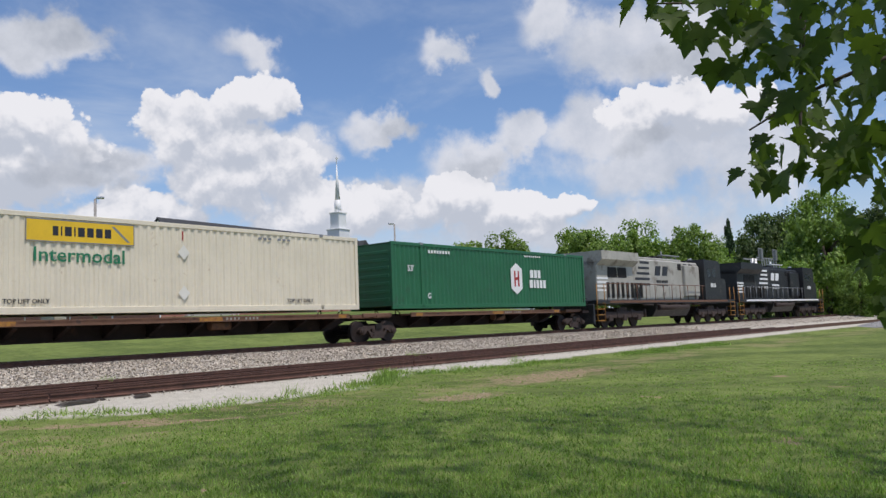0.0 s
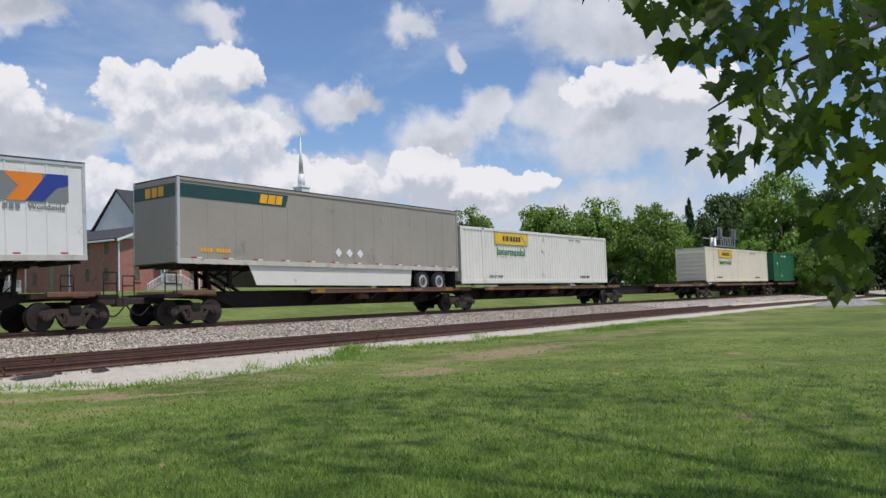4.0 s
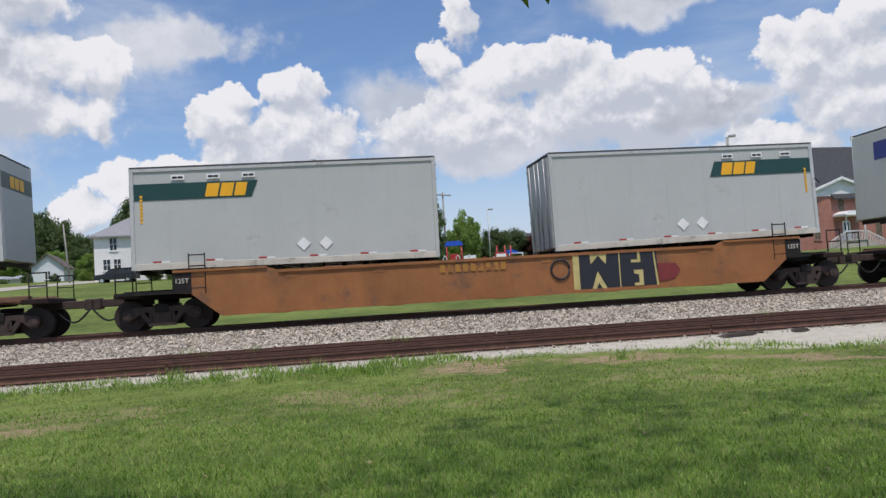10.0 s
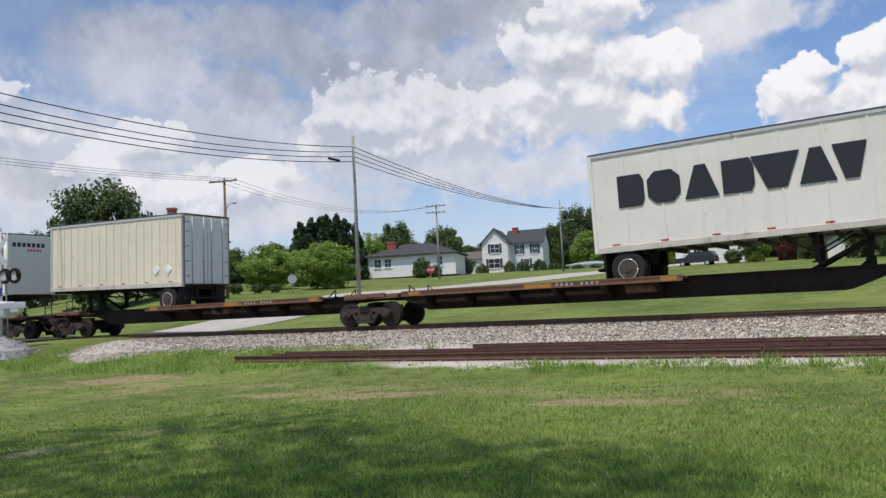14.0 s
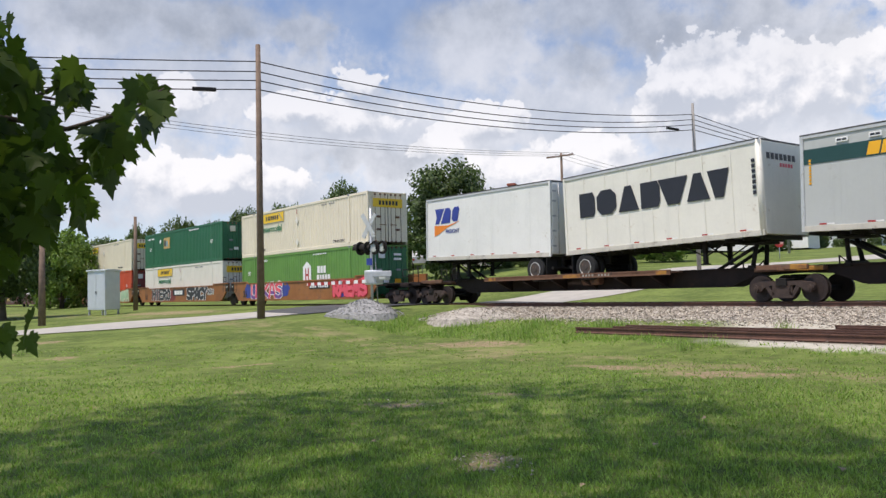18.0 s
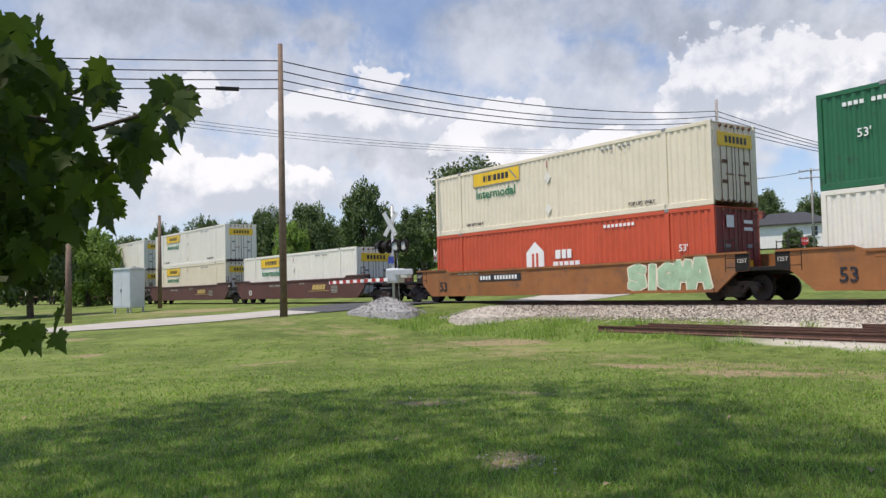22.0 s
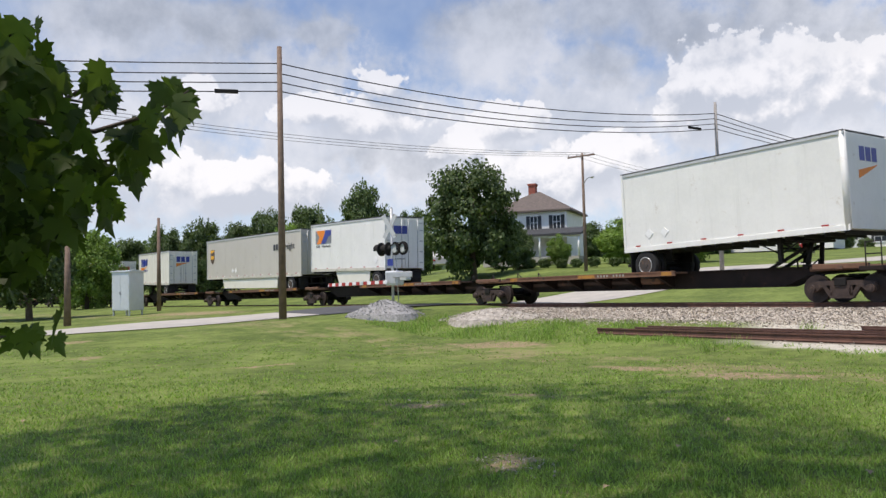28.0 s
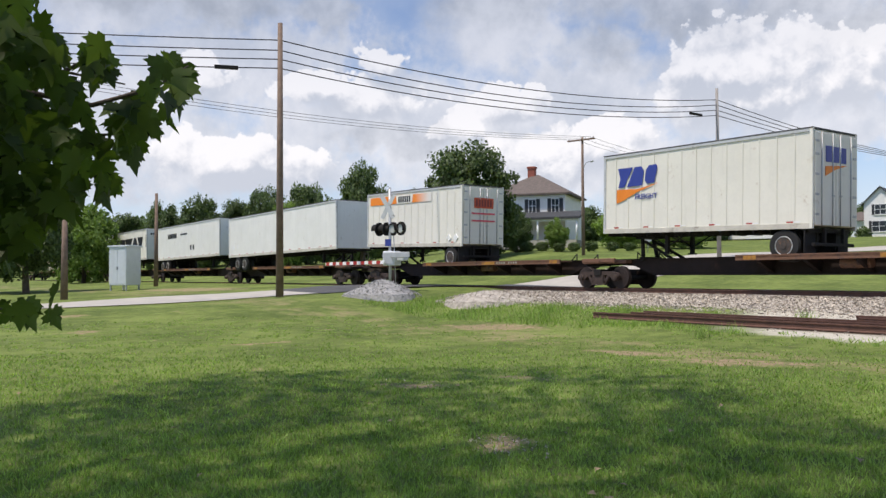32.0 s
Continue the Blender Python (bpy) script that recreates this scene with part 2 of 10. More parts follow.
SOFTS = (SOFT_EAST, SOFT_AHEAD, SOFT_WEST)

build_sky()


# ---- materials ----
def surf(name, base, rough=0.6, metal=0.0, vary=0.15, scale=2.0, bump=0.15, bscale=60.0, dirt=None, streak=0.0, spec=0.5, rnd=0.0):
    """A painted, rusty or stony surface: base colour with broad and fine variation, dirt=(colour, amount, scale), upright streaks, relief."""
    m = bpy.data.materials.new(name)
    m.use_nodes = True
    g = Nodes(m.node_tree)
    pos = g.add("ShaderNodeTexCoord").outputs["Object"]
    info = g.add("ShaderNodeObjectInfo")
    broad = g.noise(pos, scale, 5.0, 0.6)
    fine = g.noise(pos, scale * 14, 4.0, 0.6)
    tone = g.math("ADD", g.math("MULTIPLY", broad, 0.7), g.math("MULTIPLY", fine, 0.3))
    dark = tuple(c * (1 - vary) for c in base)
    light = tuple(min(1.0, c * (1 + vary)) for c in base)
    col = g.mix(g.ramp(tone, 0.3, 0.7), dark, light)
    if rnd:
        hsv = g.add("ShaderNodeHueSaturation")
        g.link(col, hsv.inputs["Color"])
        g.link(g.ramp(info.outputs["Random"], 0, 1, 1 - rnd, 1 + rnd, False), hsv.inputs["Value"])
        col = hsv.outputs[0]
    if streak:
        m1 = g.vmath("MULTIPLY", pos, (1.0, 1.0, 0.08))
        s = g.ramp(g.noise(m1, 5.0, 5.0, 0.7), 0.52, 0.75)
        col = g.mix(g.math("MULTIPLY", s, streak), col, tuple(c * 0.45 for c in base))
    if dirt:
        dc, amount, ds = dirt
        f = g.ramp(g.noise(pos, ds, 6.0, 0.68), 0.62 - amount * 0.35, 0.78 - amount * 0.2)
        col = g.mix(f, col, dc)
    b = g.add("ShaderNodeBsdfPrincipled")
    g.link(col, b.inputs["Base Color"])
    g.link(g.ramp(fine, 0.2, 0.8, max(0.0, rough - 0.1), min(1.0, rough + 0.12)), b.inputs["Roughness"])
    b.inputs["Metallic"].default_value = metal
    b.inputs["Specular IOR Level"].default_value = spec
    if bump:
        bp = g.add("ShaderNodeBump")
        bp.inputs["Strength"].default_value = bump
        bp.inputs["Distance"].default_value = 0.02
        g.link(g.noise(pos, bscale, 3.0, 0.6), bp.inputs["Height"])
        g.link(bp.outputs[0], b.inputs["Normal"])
    o = g.add("ShaderNodeOutputMaterial")
    g.link(b.outputs[0], o.inputs[0])
    return m


GRIME = (0.10, 0.08, 0.06)
RUSTC = (0.16, 0.065, 0.03)
MAT = dict(
    white=surf("white_paint", (0.77, 0.765, 0.73), 0.45, vary=0.05, scale=0.7, bump=0.04, dirt=((0.50, 0.44, 0.36), 0.05, 1.6), streak=0.14),
    silver=surf("grey_paint", (0.475, 0.49, 0.475), 0.42, vary=0.04, scale=0.6, bump=0.04, dirt=((0.36, 0.35, 0.32), 0.03, 1.4), streak=0.12),
    warmgrey=surf("warm_grey_paint", (0.52, 0.49, 0.435), 0.45, vary=0.05, scale=0.6, bump=0.04, dirt=((0.36, 0.32, 0.27), 0.03, 1.4), streak=0.12),
    taupe=surf("taupe_paint", (0.35, 0.315, 0.26), 0.45, vary=0.08, scale=0.6, bump=0.04, dirt=((0.2, 0.19, 0.17), 0.15, 0.8), streak=0.15),
    cream=surf("cream_paint", (0.75, 0.68, 0.53), 0.5, vary=0.06, scale=0.7, bump=0.05, dirt=((0.45, 0.33, 0.2), 0.05, 1.6), streak=0.14),
    offwhite=surf("off_white_paint", (0.76, 0.735, 0.655), 0.5, vary=0.05, scale=0.7, bump=0.05, dirt=((0.48, 0.39, 0.29), 0.06, 1.6), streak=0.15),
    green=surf("green_paint", (0.018, 0.13, 0.055), 0.45, vary=0.12, scale=0.8, bump=0.05, dirt=((0.03, 0.06, 0.04), 0.12, 1.2), streak=0.15),
    lime=surf("light_green_paint", (0.12, 0.27, 0.055), 0.5, vary=0.12, scale=0.8, bump=0.05, dirt=((0.05, 0.1, 0.07), 0.12, 1.2), streak=0.15),
    orange_red=surf("orange_red_paint", (0.55, 0.085, 0.035), 0.5, vary=0.1, scale=0.8, bump=0.05, dirt=((0.25, 0.05, 0.03), 0.12, 1.2), streak=0.15),
    maroon=surf("maroon_paint", (0.2, 0.03, 0.03), 0.5, vary=0.1),
    deepgreen=surf("deep_green_band", (0.015, 0.06, 0.055), 0.4, vary=0.08),
    yellow=surf("yellow_paint", (0.78, 0.50, 0.02), 0.45, vary=0.07),
    amber=surf("amber_paint", (0.86, 0.43, 0.015), 0.45, vary=0.06, scale=1.0),
    orange=surf("orange_paint", (0.80, 0.23, 0.02), 0.45, vary=0.06),
    navy=surf("navy_paint", (0.03, 0.05, 0.28), 0.4, vary=0.06),
    ink=surf("black_ink", (0.02, 0.021, 0.028), 0.45, vary=0.1),
    lettergreen=surf("letter_green", (0.02, 0.19, 0.09), 0.45, vary=0.05),
    red=surf("red_paint", (0.40, 0.025, 0.022), 0.4, vary=0.08),
    midgrey=surf("mid_grey_paint", (0.22, 0.23, 0.24), 0.45, vary=0.06),
    rail_brown=surf("brown_car_paint", (0.022, 0.014, 0.012), 0.75, vary=0.35, scale=1.2, dirt=((0.06, 0.028, 0.017), 0.2, 1.8), streak=0.2, spec=0.25),
    rail_orange=surf("orange_car_paint", (0.29, 0.115, 0.035), 0.6, vary=0.22, scale=0.9, dirt=((0.16, 0.08, 0.045), 0.32, 1.0), streak=0.25),
    rail_maroon=surf("oxide_red_car_paint", (0.098, 0.036, 0.030), 0.6, vary=0.18, scale=0.8, dirt=((0.08, 0.04, 0.035), 0.2, 1.2), streak=0.2),
    plat_yellow=surf("worn_yellow_edge", (0.42, 0.2, 0.03), 0.65, vary=0.3, scale=3, dirt=(RUSTC, 0.55, 3.0)),
    plat_rust=surf("rusty_deck_edge", (0.17, 0.085, 0.05), 0.75, vary=0.3, scale=3, dirt=((0.08, 0.05, 0.04), 0.4, 3.0)),
    truck=surf("cast_steel", (0.045, 0.029, 0.023), 0.75, vary=0.35, scale=6, dirt=((0.085, 0.055, 0.04), 0.25, 5.0)),
    wheelsteel=surf("wheel_steel", (0.032, 0.021, 0.018), 0.65, metal=0.2, vary=0.25, scale=8),
    black=surf("black_frame", (0.014, 0.012, 0.011), 0.7, vary=0.3, scale=4, dirt=((0.05, 0.035, 0.027), 0.15, 4.0), spec=0.3),
    rubber=surf("tyre_rubber", (0.014, 0.014, 0.015), 0.85, vary=0.2, scale=10),
    alloy=surf("wheel_rim", (0.55, 0.55, 0.54), 0.35, metal=0.6, vary=0.12, scale=8),
    steelrim=surf("dusty_rim", (0.06, 0.048, 0.042), 0.6, vary=0.3, scale=8, dirt=((0.2, 0.1, 0.05), 0.3, 12.0)),
    galv=surf("galvanised", (0.46, 0.47, 0.48), 0.42, metal=0.35, vary=0.1, scale=5),
    rustyrod=surf("rust_stained_rod", (0.30, 0.20, 0.12), 0.7, vary=0.4, scale=6, dirt=((0.14, 0.07, 0.035), 0.3, 8.0)),
    tan=surf("tan_badge", (0.52, 0.36, 0.12), 0.5, vary=0.06),
    roofedge=surf("dull_roof_edge", (0.06, 0.06, 0.06), 0.7, vary=0.25, scale=3),
    fadedwhite=surf("faded_white_marks", (0.34, 0.32, 0.28), 0.7, vary=0.3, scale=9),
    vinyl=surf("cream_bottom_rail", (0.56, 0.53, 0.46), 0.5, vary=0.1, scale=2, dirt=((0.22, 0.19, 0.15), 0.25, 2.5), streak=0.3),
    alum=surf("aluminium_rail", (0.58, 0.58, 0.57), 0.4, metal=0.3, vary=0.1, scale=3, dirt=((0.25, 0.23, 0.2), 0.2, 3.0)),
    railhead=surf("rail_steel", (0.115, 0.055, 0.038), 0.75, vary=0.35, scale=6, dirt=((0.055, 0.028, 0.02), 0.35, 3.0)),
    shine=surf("worn_rail_top", (0.35, 0.33, 0.31), 0.35, metal=0.7, vary=0.1, scale=5),
    tie=surf("creosoted_timber", (0.06, 0.048, 0.04), 0.85, vary=0.3, scale=7, bump=0.4, rnd=0.2),
    stone=surf("ballast_stone", (0.40, 0.36, 0.305), 0.9, vary=0.5, scale=5, bump=0.9, bscale=16, rnd=0.1),
    bluestone=surf("grey_gravel", (0.29, 0.285, 0.275), 0.9, vary=0.35, scale=9, bump=0.3),
    polewood=surf("pole_timber", (0.19, 0.13, 0.095), 0.85, vary=0.25, scale=5, bump=0.3, streak=0.3),
    palepole=surf("weathered_pole", (0.30, 0.28, 0.26), 0.85, vary=0.2, scale=5, bump=0.3, streak=0.25),
    wire=surf("wire", (0.02, 0.02, 0.022), 0.6, vary=0.1),
    brick=surf("red_brick", (0.36, 0.165, 0.125), 0.85, vary=0.16, scale=1.5, bump=0.25, bscale=25, dirt=((0.2, 0.07, 0.05), 0.2, 0.8)),
    trimwhite=surf("white_trim", (0.80, 0.80, 0.79), 0.5, vary=0.05, scale=2),
    siding=surf("white_siding", (0.79, 0.775, 0.75), 0.6, vary=0.06, scale=2),
    pale_siding=surf("pale_blue_siding", (0.68, 0.71, 0.72), 0.6, vary=0.06, scale=2),
    shingle=surf("dark_shingles", (0.05, 0.052, 0.056), 0.9, vary=0.2, scale=3, bump=0.3),
    brownshingle=surf("brown_shingles", (0.13, 0.105, 0.09), 0.9, vary=0.2, scale=3, bump=0.3),
    glassdark=surf("window_glass", (0.03, 0.037, 0.045), 0.25, vary=0.2, scale=1.0, bump=0.0),
    sandframe=surf("brown_window_frame", (0.30, 0.22, 0.16), 0.6, vary=0.1),
    stained=surf("stained_glass", (0.13, 0.105, 0.075), 0.55, vary=0.7, scale=5, bump=0.1, spec=0.25),
    greyshingle=surf("grey_shingles", (0.27, 0.27, 0.28), 0.9, vary=0.15, scale=3, bump=0.3),
    shutter=surf("black_shutter", (0.03, 0.032, 0.036), 0.6),
    chimneybrick=surf("chimney_brick", (0.30, 0.09, 0.06), 0.85, vary=0.2, scale=5),
    asphalt=surf("asphalt", (0.075, 0.075, 0.077), 0.9, vary=0.2, scale=3, bump=0.3, bscale=120),
    concrete=surf("pale_concrete", (0.42, 0.39, 0.34), 0.9, vary=0.12, scale=1.2, bump=0.2),
    cabinet=surf("cabinet_aluminium", (0.62, 0.65, 0.68), 0.4, metal=0.25, vary=0.06, scale=2),
    bark=surf("bark", (0.11, 0.085, 0.065), 0.9, vary=0.3, scale=8, bump=0.6),
    blue=surf("blue_plastic", (0.02, 0.09, 0.55), 0.4),
    teal=surf("teal_cladding", (0.16, 0.33, 0.42), 0.5, vary=0.1),
    pink=surf("hot_pink_paint", (0.75, 0.10, 0.14), 0.5, vary=0.15, scale=3),
    purple=surf("violet_paint", (0.16, 0.07, 0.28), 0.5, vary=0.2, scale=2),
    straw=surf("faded_yellow_spray", (0.5, 0.42, 0.17), 0.6, vary=0.2, scale=3),
    chrome_yellow=surf("chrome_yellow", (0.75, 0.55, 0.03), 0.5),
    palegreen=surf("mint_paint", (0.35, 0.5, 0.33), 0.55, vary=0.2, scale=3),
    carblue=surf("blue_car_paint", (0.02, 0.10, 0.38), 0.25, metal=0.2, vary=0.05),
    carwhite=surf("white_car_paint", (0.75, 0.76, 0.77), 0.25, vary=0.03),
    cardark=surf("dark_car_paint", (0.02, 0.025, 0.028), 0.25, vary=0.05),
    badgebrown=surf("brown_badge", (0.09, 0.045, 0.02), 0.45),
    locogrey=surf("faded_loco_grey", (0.40, 0.385, 0.34), 0.6, vary=0.15, scale=0.8, dirt=((0.16, 0.13, 0.10), 0.28, 0.9), streak=0.35),
    locoblack=surf("loco_black", (0.02, 0.021, 0.023), 0.5, vary=0.25, scale=1.2, dirt=((0.1, 0.09, 0.08), 0.2, 1.2), streak=0.2),
    fabric=surf("leaf_litter", (0.28, 0.21, 0.12), 0.8),
)


# ---- mesh tools ----
class M:
    """Gathers vertices and faces of one mesh."""

    def __init__(self):
        self.v, self.f, self.s, self.cuts = [], [], [], []

    def add(self, verts, faces, smooth=False):
        n = len(self.v)
        self.cuts.append((n, len(self.f)))
        self.v += [tuple(p) for p in verts]
        self.f += [tuple(i + n for i in f) for f in faces]
        self.s += [smooth] * len(faces)
        return self

    def box(self, x0, x1, y0, y1, z0, z1, c=0.0):
        if c <= 0:
            v = [(x, y, z) for z in (z0, z1) for y in (y0, y1) for x in (x0, x1)]
            return self.add(v, [(0, 2, 3, 1), (4, 5, 7, 6), (0, 1, 5, 4), (2, 6, 7, 3), (0, 4, 6, 2), (1, 3, 7, 5)])
        v, ix = [], {}
        for sx in (0, 1):
            for sy in (0, 1):
                for sz in (0, 1):
                    p = [(x0, x1)[sx], (y0, y1)[sy], (z0, z1)[sz]]
                    q = [p[0] + c * (1 - 2 * sx), p[1] + c * (1 - 2 * sy), p[2] + c * (1 - 2 * sz)]
                    for k in range(3):
                        r = list(q)
                        r[k] = p[k]
                        ix[sx, sy, sz, k] = len(v)
                        v.append(tuple(r))
        f = []
        for k in range(3):
            a, b = [i for i in range(3) if i != k]
            for s in (0, 1):
                loop = []
                for sa, sb in ((0, 0), (1, 0), (1, 1), (0, 1)):
                    key = [0, 0, 0]
                    key[k], key[a], key[b] = s, sa, sb
                    loop.append(ix[(*key, k)])
                f.append(loop)
            for sa in (0, 1):
                for sb in (0, 1):
                    key = [0, 0, 0]
                    key[a], key[b] = sa, sb
                    k0, k1 = list(key), list(key)
                    k0[k], k1[k] = 0, 1
                    f.append([ix[(*k0, a)], ix[(*k0, b)], ix[(*k1, b)], ix[(*k1, a)]])
        for sx in (0, 1):
            for sy in (0, 1):
                for sz in (0, 1):
                    f.append([ix[sx, sy, sz, k] for k in range(3)])
        cx, cy, cz = (x0 + x1) / 2, (y0 + y1) / 2, (z0 + z1) / 2
        out = []
        for loop in f:
            p = [Vector(v[i]) for i in loop]
            nrm = (p[1] - p[0]).cross(p[2] - p[0])
            mid = sum(p, Vector()) / len(p) - Vector((cx, cy, cz))
            out.append(tuple(loop) if nrm.dot(mid) > 0 else tuple(reversed(loop)))
        return self.add(v, out)

    def cyl(self, p0, p1, r0, r1=None, n=12, caps=True):
        p0, p1 = Vector(p0), Vector(p1)
        r1 = r0 if r1 is None else r1
        d = (p1 - p0).normalized()
        a = d.orthogonal().normalized()
        b = d.cross(a)
        ring = [(math.cos(2 * math.pi * i / n), math.sin(2 * math.pi * i / n)) for i in range(n)]
        v = [p0 + (a * c + b * s) * r0 for c, s in ring] + [p1 + (a * c + b * s) * r1 for c, s in ring]
        self.add(v, [(i, (i + 1) % n, n + (i + 1) % n, n + i) for i in range(n)], True)
        if caps:
            k = len(self.v) - 2 * n
            self.f += [tuple(k + i for i in reversed(range(n))), tuple(k + n + i for i in range(n))]
            self.s += [False, False]
        return self

    def tube(self, pts, r, n=6):
        """One bent pipe: rings along the points, capped at both ends."""
        pts = [Vector(p) for p in pts]
        v = []
        side = None
        for i, p in enumerate(pts):
            d = (pts[min(i + 1, len(pts) - 1)] - pts[max(i - 1, 0)]).normalized()
            side = d.orthogonal().normalized() if side is None else (side - d * side.dot(d)).normalized()
            b = d.cross(side)
            v += [p + (side * math.cos(2 * math.pi * k / n) + b * math.sin(2 * math.pi * k / n)) * r for k in range(n)]
        f = [(j * n + i, j * n + (i + 1) % n, (j + 1) * n + (i + 1) % n, (j + 1) * n + i) for j in range(len(pts) - 1) for i in range(n)]
        f += [tuple(reversed(range(n))), tuple(range((len(pts) - 1) * n, len(pts) * n))]
        return self.add(v, f, True)

    def prism(self, pts, axis, lo, hi):
        """A polygon in the two other axes, drawn out along axis from lo to hi."""
        def at(p, w):
            q = list(p)
            q.insert("xyz".index(axis), w)
            return tuple(q)
        n = len(pts)
        area = sum(pts[i][0] * pts[(i + 1) % n][1] - pts[(i + 1) % n][0] * pts[i][1] for i in range(n))
        if (area > 0) != (axis == "y"):
            pts = pts[::-1]
        v = [at(p, lo) for p in pts] + [at(p, hi) for p in pts]
        f = [tuple(range(n)), tuple(reversed(range(n, 2 * n)))] + [(i, n + i, n + (i + 1) % n, (i + 1) % n) for i in range(n)]
        return self.add(v, f)

    def move(self, m):
        self.v = [tuple(m @ Vector(p)) for p in self.v]
        return self

    def mesh(self, name):
        me = bpy.data.meshes.new(name)
        me.from_pydata(self.v, [], self.f)
        me.polygons.foreach_set("use_smooth", self.s)
        return me


MESHES = {}


def part(name, m, material, parent=None, label="", at=None):
    """Links a mesh, or a key of one made before, as one object under a thing or under a part."""
    me = m if isinstance(m, bpy.types.Mesh) else m.mesh(name)
    mt = MAT[material] if isinstance(material, str) else material
    if not me.materials:
        me.materials.append(mt)
    ob = new(name, me)
    if parent is not None:
        ob.parent = parent
    if at is not None:
        ob.matrix_basis = at
    return tagged(ob, label)


def each(name, m, material, parent=None, label="", at=None):
    """Links every solid that was added to m as an object of its own."""
    ends = m.cuts[1:] + [(len(m.v), len(m.f))]
    made = []
    for (v0, f0), (v1, f1) in zip(m.cuts, ends):
        one = M()
        one.v, one.s = m.v[v0:v1], m.s[f0:f1]
        one.f = [tuple(i - v0 for i in f) for f in m.f[f0:f1]]
        made.append(part(name, one, material, parent, label, at))
    return made


def shared(key, make, material):
    """A mesh that several objects use: made once."""
    if key not in MESHES:
        MESHES[key] = make().mesh(str(key[0]))
        MESHES[key].materials.append(MAT[material] if isinstance(material, str) else material)
    return MESHES[key]


def thing(name, label, category, at=None, group="", kind=""):
    ob = new(name)
    ob.empty_display_size = 0.3
    if at is not None:
        ob.matrix_basis = at
    return tagged(ob, label, category, group, kind)


TEXTS = {}


def letters(word, height, depth=0.006):
    """A mesh of the word in the built-in font, upright in x and z, facing -y, its middle at the origin."""
    key = (word, height)
    if key not in TEXTS:
        cu = bpy.data.curves.new("letters", "FONT")
        cu.body, cu.size, cu.align_x, cu.align_y, cu.extrude = word, height * 1.4, "CENTER", "CENTER", depth
        cu.resolution_u = 2
        cu.offset = height * 0.014
        ob = bpy.data.objects.new("letters", cu)
        me = bpy.data.meshes.new_from_object(ob)
        me.transform(Matrix.Rotation(radians(90), 4, "X"))
        bpy.data.objects.remove(ob)
        TEXTS[key] = me
    return TEXTS[key]


def write(word, height, material, parent, x, y, z, name="lettering", turn=0.0, squeeze=1.0):
    me = letters(word, height).copy()
    if squeeze != 1.0:
        me.transform(Matrix.Diagonal((squeeze, 1, 1, 1)))
    return part(name, me, material, parent, at=pose(x, y, z, 0, 0, turn))


# ---- plan of the railway ----
YA, YB, YC = 23.396, 0.07333, -0.00037347
SPEED = 14.987
RAIL = 0.982            # height of the rail tops
XS = np.linspace(-900, 900, 9001)


def near_side(x):
    """y of the train's near side at x: a gentle bend, straight at both ends."""
    x = np.asarray(x, float)
    c = np.clip(x, -95, 95)
    return YA + YB * c + YC * c * c + (YB + 2 * YC * c) * (x - c)


def mid(x):
    return near_side(x) + 1.3


YS = near_side(XS)
SS = np.concatenate([[0], np.cumsum(np.hypot(np.diff(XS), np.diff(YS)))])
SS -= np.interp(0, XS, SS)


def on_track(s, lateral=0.0, z=0.0):
    """A pose on the track, s metres along it, its x axis along the rails."""
    x = float(np.interp(s, SS, XS))
    slope = float((mid(x + 0.5) - mid(x - 0.5)))
    a = math.atan(slope)
    return pose(x - math.sin(a) * lateral, float(mid(x)) + math.cos(a) * lateral, RAIL + z, 0, 0, math.degrees(a))


MOVERS = []             # thing, place along the train, height, pitch


def ride(ob, u, lift=0.0, tilt=0.0):
    MOVERS.append((ob, u, lift, tilt))
    ob.matrix_basis = on_track(u, 0, lift) @ pose(0, 0, 0, 0, tilt, 0)
    return ob


def smooth(a, b, x):
    t = np.clip((np.asarray(x, float) - a) / (b - a), 0, 1)
    return t * t * (3 - 2 * t)


def lie(x, y):
    """Height of the ground at (x, y)."""
    x, y = np.asarray(x, float), np.asarray(y, float)
    d = y - mid(x)
    bank = np.interp(d, [-9.5, -7.2, -4.4, -3.0, 3.0], [0.0, 0.2, 0.52, 0.62, 0.62])
    lift = np.interp(d, [-30, -18, -9.4, -4.4, -2], [0.02, 0.27, 0.60, 0.84, 0.93]) * smooth(23, 32, -x)
    near = np.maximum(bank, lift) + 0.05 * np.sin(x * 0.35 + 1) * np.cos(y * 0.3) * smooth(-9, -14, d) * smooth(3, 9, np.hypot(x, y))
    far_off = np.hypot(x, y)
    az = np.degrees(np.arctan2(-x, np.maximum(y, 1e-3)))
    centre = np.interp(far_off, [25, 40, 57, 70, 90, 110, 130, 160, 250, 600], [0.7, 1.5, 2.75, 3.25, 4.5, 5.5, 6.6, 7.8, 10, 16])
    right = np.interp(far_off, [25, 40, 65, 97, 125, 200, 600], [0.7, 1.4, 2.85, 3.65, 3.9, 4.3, 6])
    left = np.interp(far_off, [25, 60, 100, 150, 600], [0.7, 1.0, 2.2, 4.0, 8])
    wl, wr = smooth(52, 68, az), smooth(0, -24, az)
    far = centre * (1 - wl) * (1 - wr) + left * wl + right * wr
    level = np.interp(far_off, [25, 130, 600], [0.7, 1.6, 3])
    wf = smooth(-46, -66, az)
    far = far * (1 - wf) + level * wf
    k = smooth(3, 26, d)
    far = 0.66 * (1 - k) + far * k
    return np.where(d < 3, near, far)


